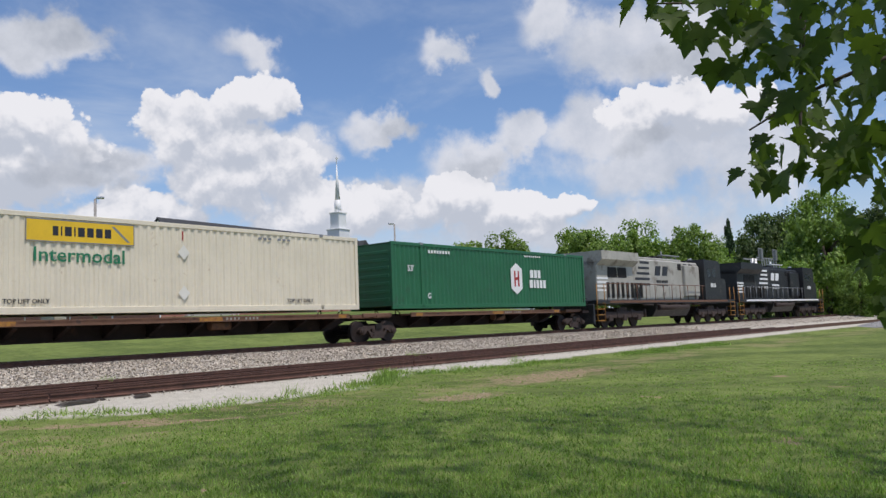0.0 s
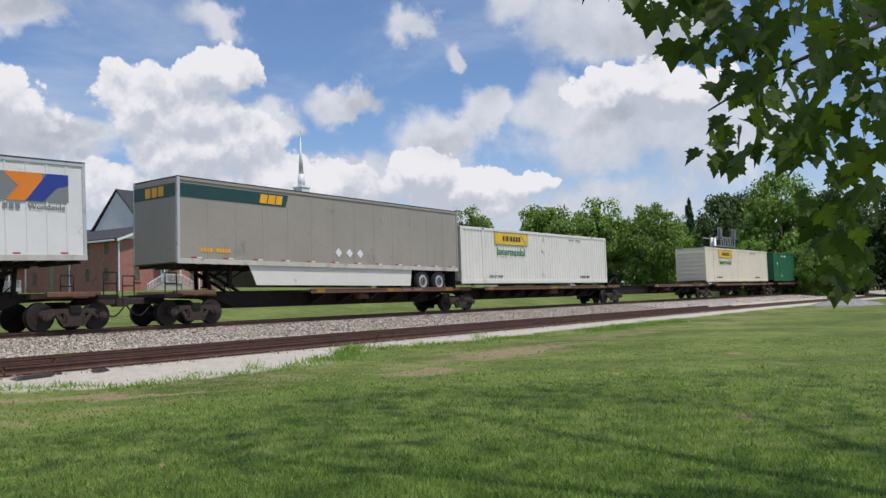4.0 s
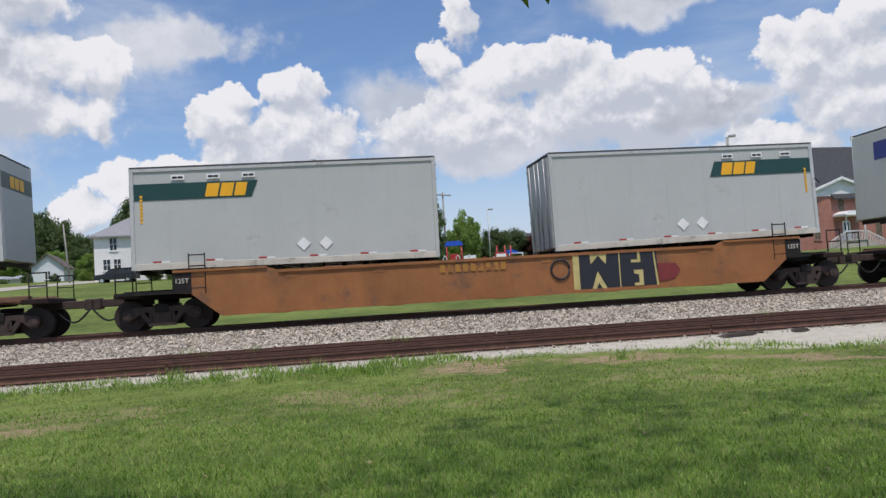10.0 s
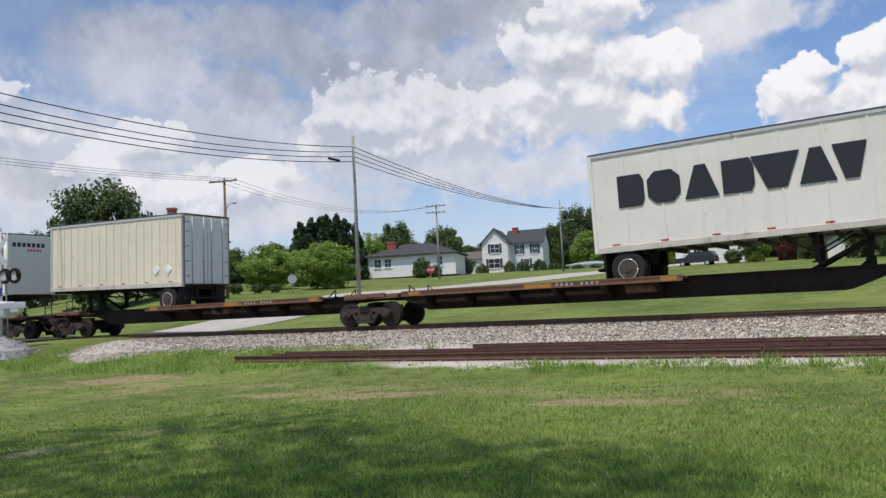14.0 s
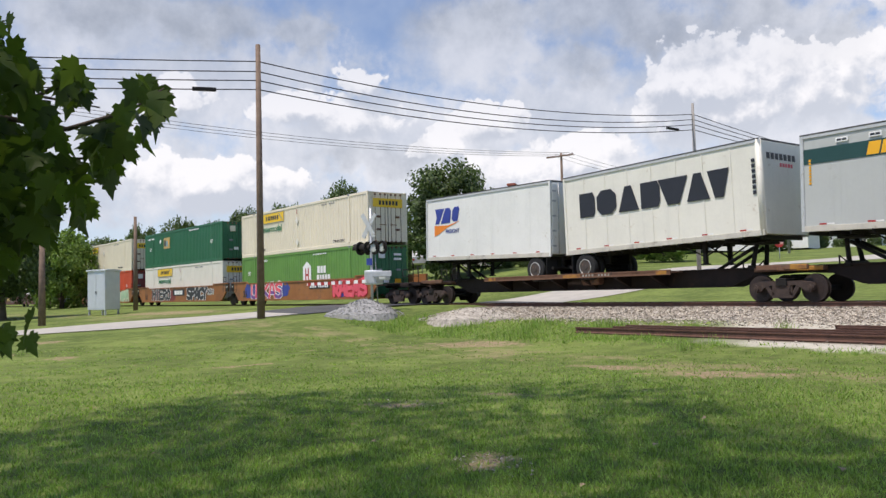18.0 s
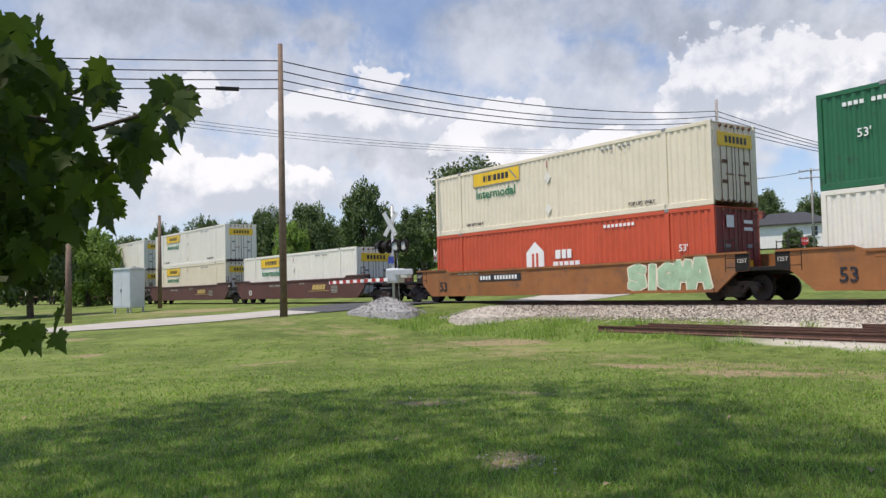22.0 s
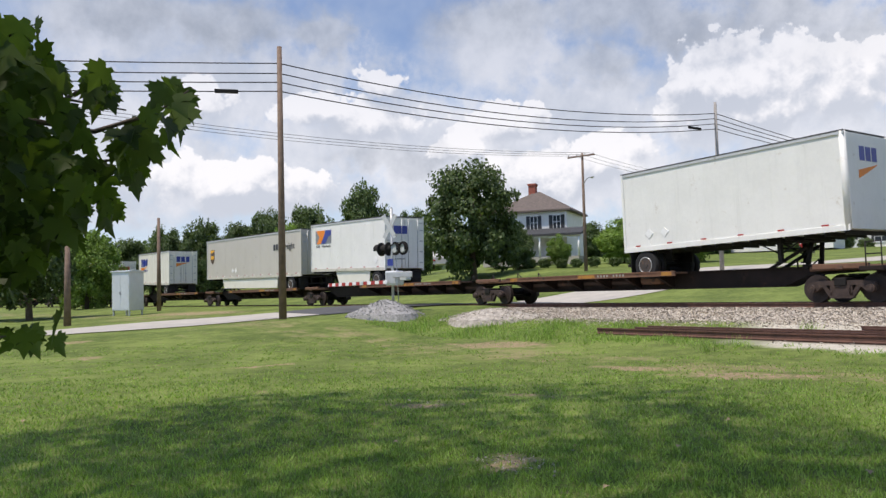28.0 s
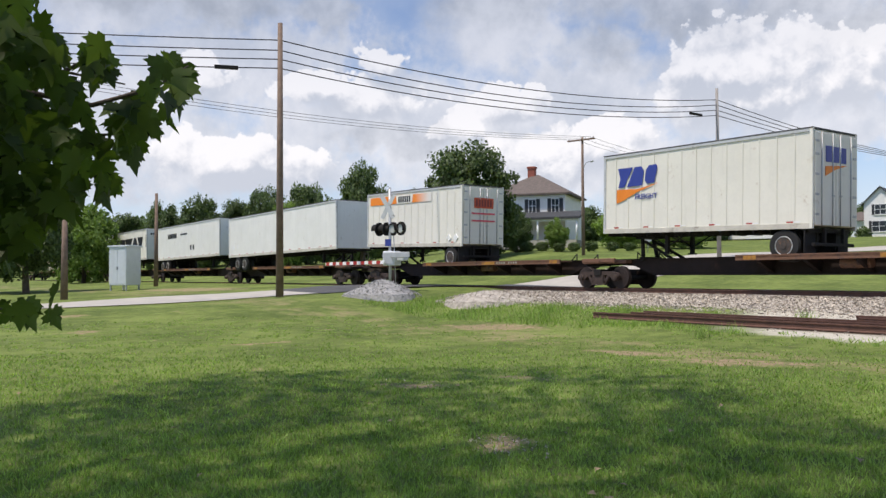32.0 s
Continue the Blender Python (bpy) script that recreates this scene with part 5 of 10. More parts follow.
def art_band(t, h, nose, y, H, numbers=True, full=0.62):
    """Deep green band from the nose with an amber block name, on grey."""
    end = nose * (h - full * 2 * h * 0.62)
    z0, z1 = H - 0.92, H - 0.46
    n = nose * (h - 0.02)
    if nose > 0:
        pts = [(end - 0.18, z0), (n, z0), (n, z1), (end, z1)]
    else:
        pts = [(n, z0), (end, z0), (end + 0.18, z1), (n, z1)]
    b = patch(t, pts, y, "deepgreen", "green_band", "dark green band with amber blocks")
    cx = end + nose * 0.72
    bars(b, cx, y - 0.006, (z0 + z1) / 2, [0.34, 0.34, 0.30], 0.37, "amber", "name_block", 0.14, 0.22)
    nx = nose * (h + 0.018)
    nb = M().box(min(nx, nx + nose * 0.006), max(nx, nx + nose * 0.006), -1.2, 1.2, z0, z1)
    part("nose_band", nb, "deepgreen", t)
    fb = M()
    for i in range(3):
        fb.box(min(nx, nx + nose * 0.014), max(nx, nx + nose * 0.014), -0.55 + i * 0.38, -0.25 + i * 0.38, z0 + 0.06, z1 - 0.06)
    part("nose_blocks", fb, "amber", t)
    s = -0.2 if nose > 0 else 0.4
    placards(t, [s, s + 0.62], y)
    if numbers:
        m = M()
        for i in range(8):
            m.box(nose * (h - 0.3) - 0.035, nose * (h - 0.3) + 0.035, y - 0.005, y + 0.005, H - 1.55 + i * 0.1, H - 1.48 + i * 0.1)
        part("number_marking", m, "amber", t)


def art_band_long(t, h, nose, y, H):
    z0, z1 = H - 0.68, H - 0.22
    b = patch(t, [(-h + 0.05, z0), (-h + 4.85, z0), (-h + 5.0, z1), (-h + 0.05, z1)], y, "deepgreen", "green_band", "dark green band with amber blocks")
    bars(b, -h + 4.1, y - 0.006, (z0 + z1) / 2, [0.34, 0.34, 0.30], 0.34, "amber", "name_block", 0.14, 0.22)
    part("nose_band", M().box(-h - 0.022, -h - 0.016, -1.2, 1.2, z0, z1), "deepgreen", t)
    fb = M()
    for i in range(3):
        fb.box(-h - 0.03, -h - 0.018, -0.55 + i * 0.38, -0.25 + i * 0.38, z0 + 0.06, z1 - 0.06)
    part("nose_blocks", fb, "amber", t)
    placards(t, [-0.35, 0.3, 0.95], y, 0.62)
    m = M()
    for i in range(10):
        if i != 4:
            m.box(-h + 0.95 + i * 0.13, -h + 1.04 + i * 0.13, y - 0.005, y + 0.005, 0.42, 0.56)
    part("number_marking", m, "amber", t)


def art_chevrons(t, h, nose, y, H, at=None, scale=1.0):
    """Orange, blue and grey wedges in a square over a line of grey blocks."""
    x = at if at is not None else nose * (h - 2.05)
    w, z1 = 2.0 * scale, H - 0.42
    z0 = z1 - 0.82 * scale
    b = rect(t, x - w / 2, x + w / 2, z0, z1, y, "midgrey", "emblem_field", "emblem of orange, blue and grey wedges")
    zm = (z0 + z1) / 2
    xl = x - w / 2
    patch(b, [(xl + 0.05 * w, z1), (xl + 0.60 * w, z1), (xl + 0.62 * w, zm), (xl + 0.34 * w, z0), (xl + 0.08 * w, z0), (xl + 0.26 * w, zm)], y - 0.006, "orange", "emblem_wedge")
    patch(b, [(xl + 0.68 * w, z1), (xl + w, z1), (xl + w, zm + 0.1), (xl + 0.82 * w, zm), (xl + 0.62 * w, z0), (xl + 0.36 * w, z0)], y - 0.008, "navy", "emblem_wedge")
    bars(t, x - 0.68 * scale, y, z0 - 0.16, [0.13 * scale] * 3, 0.15 * scale, "midgrey", "name_block", 0.3)
    write("Worldwide", 0.17 * scale, "midgrey", t, x + 0.34 * scale, y, z0 - 0.16)
    nx = nose * (h + 0.016)
    part("nose_emblem", M().box(min(nx, nx + nose * 0.006), max(nx, nx + nose * 0.006), -1.0, 0.1, H - 1.0, H - 0.4), "navy", t)
    placards(t, [-nose * (h - 1.0)], y, 0.6, 0.2)


def art_rear_chevrons(t, h, nose, y, H):
    art_chevrons(t, h, nose, y, H, at=(h - 1.55) if nose > 0 else (-h + 1.6))
    rx = -nose * (h + 0.03)
    part("door_emblem", M().box(min(rx, rx - nose * 0.006), max(rx, rx - nose * 0.006), -0.75, 0.15, H - 0.95, H - 0.5), "navy", t)
    m = M()
    for z in (1.5, 1.25, 1.05, 0.6):
        m.box(min(rx, rx - nose * 0.006), max(rx, rx - nose * 0.006), -0.7, 0.0, z, z + 0.05)
    each("door_bar", m, "midgrey", t)


def art_swoosh(t, h, nose, y, H, x=None, end=True):
    """Blue blocks over an orange sweep."""
    x = -h + 1.55 if x is None else x
    patch(t, [(x - 0.80, H - 1.28), (x - 0.52, H - 1.28), (x - 0.10, H - 0.55), (x - 0.82, H - 0.55), (x - 0.70, H - 0.95)], y, "navy", "name_block", "")
    patch(t, [(x - 0.38, H - 1.28), (x + 0.34, H - 1.26), (x + 0.42, H - 0.72), (x + 0.30, H - 0.55), (x - 0.02, H - 0.55)], y, "navy", "name_block")
    patch(t, [(x + 0.46, H - 1.08), (x + 0.58, H - 1.22), (x + 0.90, H - 1.20), (x + 1.04, H - 0.66), (x + 0.98, H - 0.53), (x + 0.66, H - 0.55), (x + 0.52, H - 0.70)], y, "navy", "name_block")
    patch(t, [(x - 0.88, H - 1.35), (x + 0.15, H - 1.38), (x + 1.05, H - 1.22), (x + 0.1, H - 1.50), (x - 0.55, H - 1.78), (x - 0.88, H - 1.88)], y, "orange", "sweep", "orange sweep under blue blocks")
    write("FREIGHT", 0.19, "navy", t, x + 0.52, y, H - 1.68)
    if end:
        ex = h + 0.035
        m = M()
        for i in range(3):
            m.box(ex - 0.006, ex + 0.006, -0.62 + i * 0.42, -0.28 + i * 0.42, H - 0.98, H - 0.5)
        each("end_block", m, "navy", t)
        part("end_sweep", M().prism([(-0.65, H - 1.12), (0.6, H - 1.03), (-0.1, H - 1.2), (-0.65, H - 1.42)], "x", ex - 0.006, ex + 0.006), "orange", t)


def art_faded_band(t, h, nose, y, H, col="amber", end_plate=False):
    """A colour band that fades out, with a white plate of dark blocks."""
    z0, z1 = H - 0.66, H - 0.24
    m = bpy.data.materials.get("fade_" + col + str(nose)) or fade_material("fade_" + col + str(nose), col, nose, h)
    a, b = (-h * 0.36, h - 0.12) if nose > 0 else (-h + 0.35, h * 0.42)
    band = part("colour_band", M().box(a, b, y - 0.003, y + 0.003, z0, z1), m, t, "faded colour band with a dark block name")
    c = h * 0.38 if nose > 0 else -h * 0.14
    patch(band, [(c - 0.72, z0 - 0.0), (c + 0.72, z0 - 0.0), (c + 0.80, z1), (c - 0.80, z1)], y - 0.006, "offwhite", "name_plate")
    bars(band, c, y - 0.012, (z0 + z1) / 2, [0.14] * 6, 0.32, "ink", "name_block", 0.18)
    placards(t, [-nose * (h - 0.5), -nose * (h - 1.05)], y, 0.42, 0.2)
    if col == "orange" and nose < 0:
        ex = h + 0.05
        rp = part("rear_plate", M().box(ex - 0.005, ex + 0.005, -0.6, 0.6, H - 1.1, H - 0.6), "orange_red", t, "red plate with dark blocks on the rear doors")
        for i in range(6):
            part("name_block", M().box(ex + 0.004, ex + 0.01, -0.5 + i * 0.175, -0.39 + i * 0.175, H - 1.02, H - 0.68), "maroon", rp)
        for k in range(2):
            part("door_bar", M().box(ex - 0.005, ex + 0.005, -0.75, 0.7, H - 1.4 - k * 0.35, H - 1.32 - k * 0.35), "pink", t)


def fade_material(name, col, nose, h):
    m = bpy.data.materials.new(name)
    m.use_nodes = True
    g = Nodes(m.node_tree)
    sep = g.add("ShaderNodeSeparateXYZ")
    pos = g.add("ShaderNodeTexCoord").outputs["Object"]
    g.link(pos, sep.inputs[0])
    if nose > 0:
        f = g.ramp(sep.outputs[0], -h * 0.36, h * 0.12)
    else:
        f = g.ramp(sep.outputs[0], h * 0.42, h * 0.05)
    base = {"amber": (0.88, 0.46, 0.012), "orange": (0.85, 0.24, 0.015)}[col]
    c = g.mix(f, (0.72, 0.70, 0.66), base)
    c = g.mix(g.ramp(g.noise(pos, 3.0, 4, 0.7), 0.6, 0.85, 0.0, 0.3), c, (0.7, 0.62, 0.5))
    b = g.add("ShaderNodeBsdfPrincipled")
    g.link(c, b.inputs["Base Color"])
    b.inputs["Roughness"].default_value = 0.5
    o = g.add("ShaderNodeOutputMaterial")
    g.link(b.outputs[0], o.inputs[0])
    return m


def glyph(kind, x, w, z0, z1):
    """Plain heavy block shapes, wide and narrow, as a word of block capitals reads from afar."""
    c, m = w * 0.24, x + w / 2
    if kind == "slab":
        return [[(x, z0), (x + w - c * 0.5, z0), (x + w, z0 + c), (x + w, z1 - c), (x + w - c * 0.5, z1), (x, z1)]]
    if kind == "ring":
        return [[(x + c, z0), (x + w - c, z0), (x + w, z0 + c), (x + w, z1 - c), (x + w - c, z1), (x + c, z1), (x, z1 - c), (x, z0 + c)]]
    if kind == "peak":
        return [[(x, z0), (x + w, z0), (m + 0.16 * w, z1), (m - 0.16 * w, z1)]]
    if kind == "vee":
        return [[(m - 0.2 * w, z0), (m + 0.2 * w, z0), (x + w, z1), (x, z1)]]
    return []


def art_big_word(t, h, nose, y, H):
    """A huge dark block name over most of the side."""
    z0, z1 = H - 1.68, H - 0.75
    x = -h + 0.85
    sc = (2 * h - 2.0) / 6.4
    kinds = [("slab", 0.76), ("ring", 0.92), ("peak", 0.92), ("slab", 0.82), ("vee", 1.2), ("peak", 0.88), ("vee", 0.80)]
    word = None
    for i, (k, w) in enumerate(kinds):
        m = M()
        for poly in glyph(k, x, w * sc, z0, z1):
            m.prism(poly, "y", y - 0.005, y + 0.005)
        ob = part("name_block", m, "ink", t, "heavy dark block shape of a firm's name")
        x += (w + (0.1 if i < 3 else -0.06)) * sc
    ex = h + 0.02
    if nose > 0:
        m = M()
        for i in range(7):
            m.box(ex - 0.006, ex + 0.006, -0.95 + i * 0.25, -0.78 + i * 0.25, H - 0.62, H - 0.42)
        each("nose_block", m, "ink", t)
        m = M()
        for i in range(5):
            m.box(ex - 0.006, ex + 0.006, -0.2 + i * 0.16, -0.1 + i * 0.16, H - 0.84, H - 0.72)
        each("nose_block", m, "pink", t)
        m = M()
        for i in range(7):
            m.box(h - 0.32, h - 0.2, y - 0.005, y + 0.005, H - 1.75 + i * 0.17, H - 1.63 + i * 0.17)
        part("number_marking", m, "ink", t)


def art_plain(t, h, nose, y, H):
    placards(t, [-nose * (h - 0.9), -nose * (h - 1.6)], y, 0.72, 0.2)


def art_end_plate(t, h, nose, y, H):
    """A plain white side; an orange plate with dark blocks on the nose."""
    placards(t, [-nose * (h - 0.9), -nose * (h - 1.6)], y, 0.72, 0.18)
    ex = nose * (h + 0.02)
    b = part("nose_plate", M().box(ex - 0.005, ex + 0.005, -0.75, 0.3, H - 1.15, H - 0.62), "orange", t, "orange plate with dark blocks")
    m = M()
    for i in range(6):
        m.box(ex - 0.011, ex + 0.011, -0.66 + i * 0.145, -0.56 + i * 0.145, H - 1.08, H - 0.7)
    part("plate_blocks", m, "ink", b)


def art_badge_brown(t, h, nose, y, H):
    x = -h + 1.15
    z = H - 1.3
    b = patch(t, [(x - 0.42, z + 0.55), (x + 0.42, z + 0.55), (x + 0.42, z - 0.2), (x + 0.25, z - 0.45), (x, z - 0.58), (x - 0.25, z - 0.45), (x - 0.42, z - 0.2)], y, "badgebrown", "shield", "brown and gold shield")
    patch(b, [(x - 0.40, z + 0.28), (x + 0.40, z + 0.40), (x + 0.40, z + 0.53), (x - 0.40, z + 0.53)], y - 0.006, "amber", "shield_top")
    bars(b, x, y - 0.006, z - 0.05, [0.18, 0.18, 0.18], 0.28, "amber", "shield_block", 0.12)
    bars(t, h - 3.6, y, H - 1.05, [0.3, 0.3, 0.3], 0.42, "ink", "name_block", 0.22)
    write("freight", 0.42, "ink", t, h - 1.75, y, H - 1.05)
    placards(t, [-h + 5.2, -h + 5.75], y, 0.6, 0.2)


def art_small_word(t, h, nose, y, H):
    bars(t, -h + 4.0, y, H - 0.9, [0.3, 0.15, 0.15, 0.3, 0.3, 0.3, 0.3], 0.4, "ink", "name_block", 0.15)
    bars(t, -h + 6.8, y, H - 0.85, [0.2] * 7, 0.14, "ink", "name_block", 0.2)
    m = M().box(1.0, 1.3, y - 0.005, y + 0.005, 0.7, 1.1).box(1.6, 1.9, y - 0.005, y + 0.005, 0.7, 1.1)
    each("mark", m, "ink", t)


# ---- writing and spray paint on the well cars ----
def side_marks(number, size="53", bright="trimwhite"):
    def marks(car, o):
        y = -1.53
        write(size, 0.34, bright, car, o - 6.6, y, 0.72)
        m = M()
        for i in range(10):
            if i != 4:
                m.box(o - 3.4 + i * 0.17, o - 3.29 + i * 0.17, y - 0.004, y + 0.004, 1.1, 1.24)
        part("number_marking", m, "fadedwhite", car)
        m = M()
        for i in range(5):
            m.box(o + 5.2, o + 6.0, y - 0.004, y + 0.004, 0.62 + i * 0.09, 0.66 + i * 0.09)
            m.box(o + 1.0 + i * 0.16, o + 1.1 + i * 0.16, y - 0.004, y + 0.004, 1.2, 1.28)
        part("data_marking", m, "fadedwhite", car)
        if number == "swept":
            b = bars(car, o + 3.6, y, 0.98, [0.36, 0.42, 0.36, 0.3], 0.3, "tan", "name_block", 0.2, 0.35)
            part("name_line", M().box(o + 2.3, o + 4.9, y - 0.004, y + 0.004, 0.73, 0.76), "tan", b)
    return marks


STROKES = {
    "A": (((0, 0), (0.35, 1), (0.65, 1), (1, 0)), ((0.2, 0.36), (0.8, 0.36))),
    "C": (((1, 0.85), (0.6, 1), (0.1, 0.75), (0.1, 0.25), (0.6, 0), (1, 0.15)),),
    "E": (((1, 1), (0.1, 1), (0.1, 0), (1, 0)), ((0.1, 0.5), (0.85, 0.55))),
    "G": (((1, 0.85), (0.6, 1), (0.1, 0.75), (0.1, 0.2), (0.6, 0), (1, 0.2), (0.95, 0.48), (0.55, 0.45)),),
    "H": (((0.1, 0), (0.1, 1)), ((0.9, 0), (0.9, 1)), ((0.1, 0.5), (0.9, 0.55))),
    "I": (((0.5, 0), (0.5, 1)),),
    "K": (((0.1, 0), (0.1, 1)), ((0.95, 1), (0.2, 0.5), (1, 0))),
    "M": (((0, 0), (0.15, 1), (0.5, 0.4), (0.85, 1), (1, 0)),),
    "N": (((0.05, 0), (0.05, 1), (0.9, 0.05), (0.95, 1)),),
    "O": (((0.5, 0), (0.1, 0.25), (0.1, 0.75), (0.5, 1), (0.9, 0.75), (0.9, 0.25), (0.5, 0)),),
    "P": (((0.1, 0), (0.1, 1), (0.8, 0.95), (0.95, 0.7), (0.7, 0.48), (0.1, 0.42)),),
    "R": (((0.1, 0), (0.1, 1), (0.8, 0.95), (0.95, 0.72), (0.7, 0.52), (0.15, 0.46), (1, 0)),),
    "S": (((1, 0.88), (0.6, 1), (0.1, 0.85), (0.12, 0.6), (0.9, 0.42), (0.95, 0.15), (0.5, 0), (0, 0.12)),),
    "U": (((0.05, 1), (0.1, 0.1), (0.5, 0), (0.9, 0.1), (0.95, 1)),),
    "Y": (((0, 1), (0.5, 0.5), (1, 1)), ((0.5, 0.5), (0.42, 0))),
}


def spray(car, x0, x1, z0, z1, shapes, fill, edge, fat=0.13, seed=1, low=None):
    """Fat sprayed strokes with an outline, side by side; low: a second colour for the lower half."""
    rnd = random.Random(seed)
    y = -1.535
    w = (x1 - x0) / len(shapes)
    k = 0
    for i, ch in enumerate(shapes):
        back, front, under = M(), M(), M()
        sx, sz = w * rnd.uniform(0.84, 0.98), (z1 - z0) * rnd.uniform(0.86, 1.0)
        px, pz, lean = x0 + i * w + 0.02, z0 + rnd.uniform(0, 0.06), rnd.uniform(-0.02, 0.1)
        for line in STROKES[ch]:
            pts = [(px + a * sx + lean * b, pz + fat * 0.5 + b * (sz - fat)) for a, b in line]
            for (ax, az), (bx, bz) in zip(pts[:-1], pts[1:]):
                k += 1
                dx, dz = bx - ax, bz - az
                n = math.hypot(dx, dz)
                ux, uz = dx / n, dz / n
                for m, r, deep in ((back, fat * 0.5 + 0.055, 0.004), (front if (az + bz) / 2 > (z0 + z1) / 2 - 0.05 or not low else under, fat * 0.5, 0.012)):
                    e = r * 0.6
                    q = [(ax - ux * e - uz * r, az - uz * e + ux * r), (ax - ux * e * 1.5, az - uz * e * 1.5), (ax - ux * e + uz * r, az - uz * e - ux * r), (bx + ux * e + uz * r, bz + uz * e - ux * r), (bx + ux * e * 1.5, bz + uz * e * 1.5), (bx + ux * e - uz * r, bz + uz * e + ux * r)]
                    m.prism(q, "y", y - deep - 0.0003 * (k % 12), y - deep + 0.004)
        ob = part("spray_outline", back, edge, car, "outlined sprayed graffiti shape")
        if front.v:
            part("spray_fill", front, fill, ob)
        if under.v:
            part("spray_fill", under, low, ob)


def cloud_ground(car, x0, x1, z0, z1, material, seed):
    """A ragged sprayed patch behind the shapes."""
    rnd = random.Random(seed)
    n = 22
    pts = []
    for k in range(n):
        an = 2 * math.pi * k / n
        sq = max(abs(math.cos(an)), abs(math.sin(an))) ** -0.7
        r = rnd.uniform(0.82, 1.0)
        pts.append(((x0 + x1) / 2 + math.cos(an) * sq * r * (x1 - x0) / 2, max(z0, min(z1, (z0 + z1) / 2 + math.sin(an) * sq * r * (z1 - z0) / 2))))
    patch(car, pts, -1.516, material, "spray_ground", "", 0.004)


def orange_marks(car, o):
    """Dark numerals and small worn stencil bars on an orange wall."""
    y = -1.53
    write("53", 0.44, "ink", car, o - 7.2, y, 0.74)
    for i in range(4):
        part("stencil_bar", M().box(o - 6.0 + i * 0.42, o - 5.72 + i * 0.42, y - 0.004, y + 0.004, 1.3, 1.36), "fadedwhite", car)


def number_plate(car, x0, x1):
    """A black plate with a row of pale bars."""
    y = -1.53
    b = rect(car, x0, x1, 0.96, 1.26, y, "ink", "number_plate", "black plate with pale bars", 0.002)
    k = int((x1 - x0) / 0.21)
    for i in range(k):
        if i != 4:
            part("plate_bar", M().box(x0 + 0.1 + i * 0.2, x0 + 0.23 + i * 0.2, y - 0.006, y - 0.002, 1.02, 1.2), "trimwhite", b)


def marks_first(car, o):
    orange_marks(car, o)
    cloud_ground(car, o - 7.3, o - 5.4, 0.42, 1.5, "navy", 1)
    cloud_ground(car, o - 2.6, o - 0.7, 0.5, 1.5, "navy", 2)
    spray(car, o - 6.2, o - 1.75, 0.36, 1.5, "UNKAS", "pink", "trimwhite", 0.22, 3, "purple")
    cloud_ground(car, o + 4.4, o + 6.2, 0.4, 1.42, "navy", 3)
    cloud_ground(car, o + 5.9, o + 8.3, 0.45, 1.3, "pink", 9)
    spray(car, o + 4.6, o + 8.1, 0.40, 1.46, "RAEMS", "pink", "red", 0.24, 4)
    number_plate(car, o + 1.8, o + 4.2)


def marks_second(car, o):
    orange_marks(car, o)
    cloud_ground(car, o - 6.1, o - 3.9, 0.36, 1.4, "maroon", 4)
    cloud_ground(car, o - 2.4, o - 0.4, 0.34, 1.3, "maroon", 14)
    spray(car, o - 5.7, o - 1.55, 0.38, 1.48, "HIERO", "ink", "trimwhite", 0.23, 5)
    rect(car, o - 1.05, o + 1.4, 0.80, 1.28, -1.53, "ink", "name_ground", "", 0.002)
    bars(car, o + 0.18, -1.535, 1.04, [0.5, 0.5, 0.55], 0.32, "trimwhite", "name_block", 0.15)
    spray(car, o + 2.0, o + 5.8, 0.36, 1.48, "SPACY", "ink", "trimwhite", 0.29, 6)
    spray(car, o + 5.95, o + 7.1, 0.8, 1.2, "NOI", "ink", "trimwhite", 0.09, 8)


def marks_third(car, o):
    orange_marks(car, o)
    number_plate(car, o - 4.4, o - 1.5)
    spray(car, o + 4.6, o + 8.0, 0.36, 1.46, "SIGMA", "palegreen", "cream", 0.29, 7)


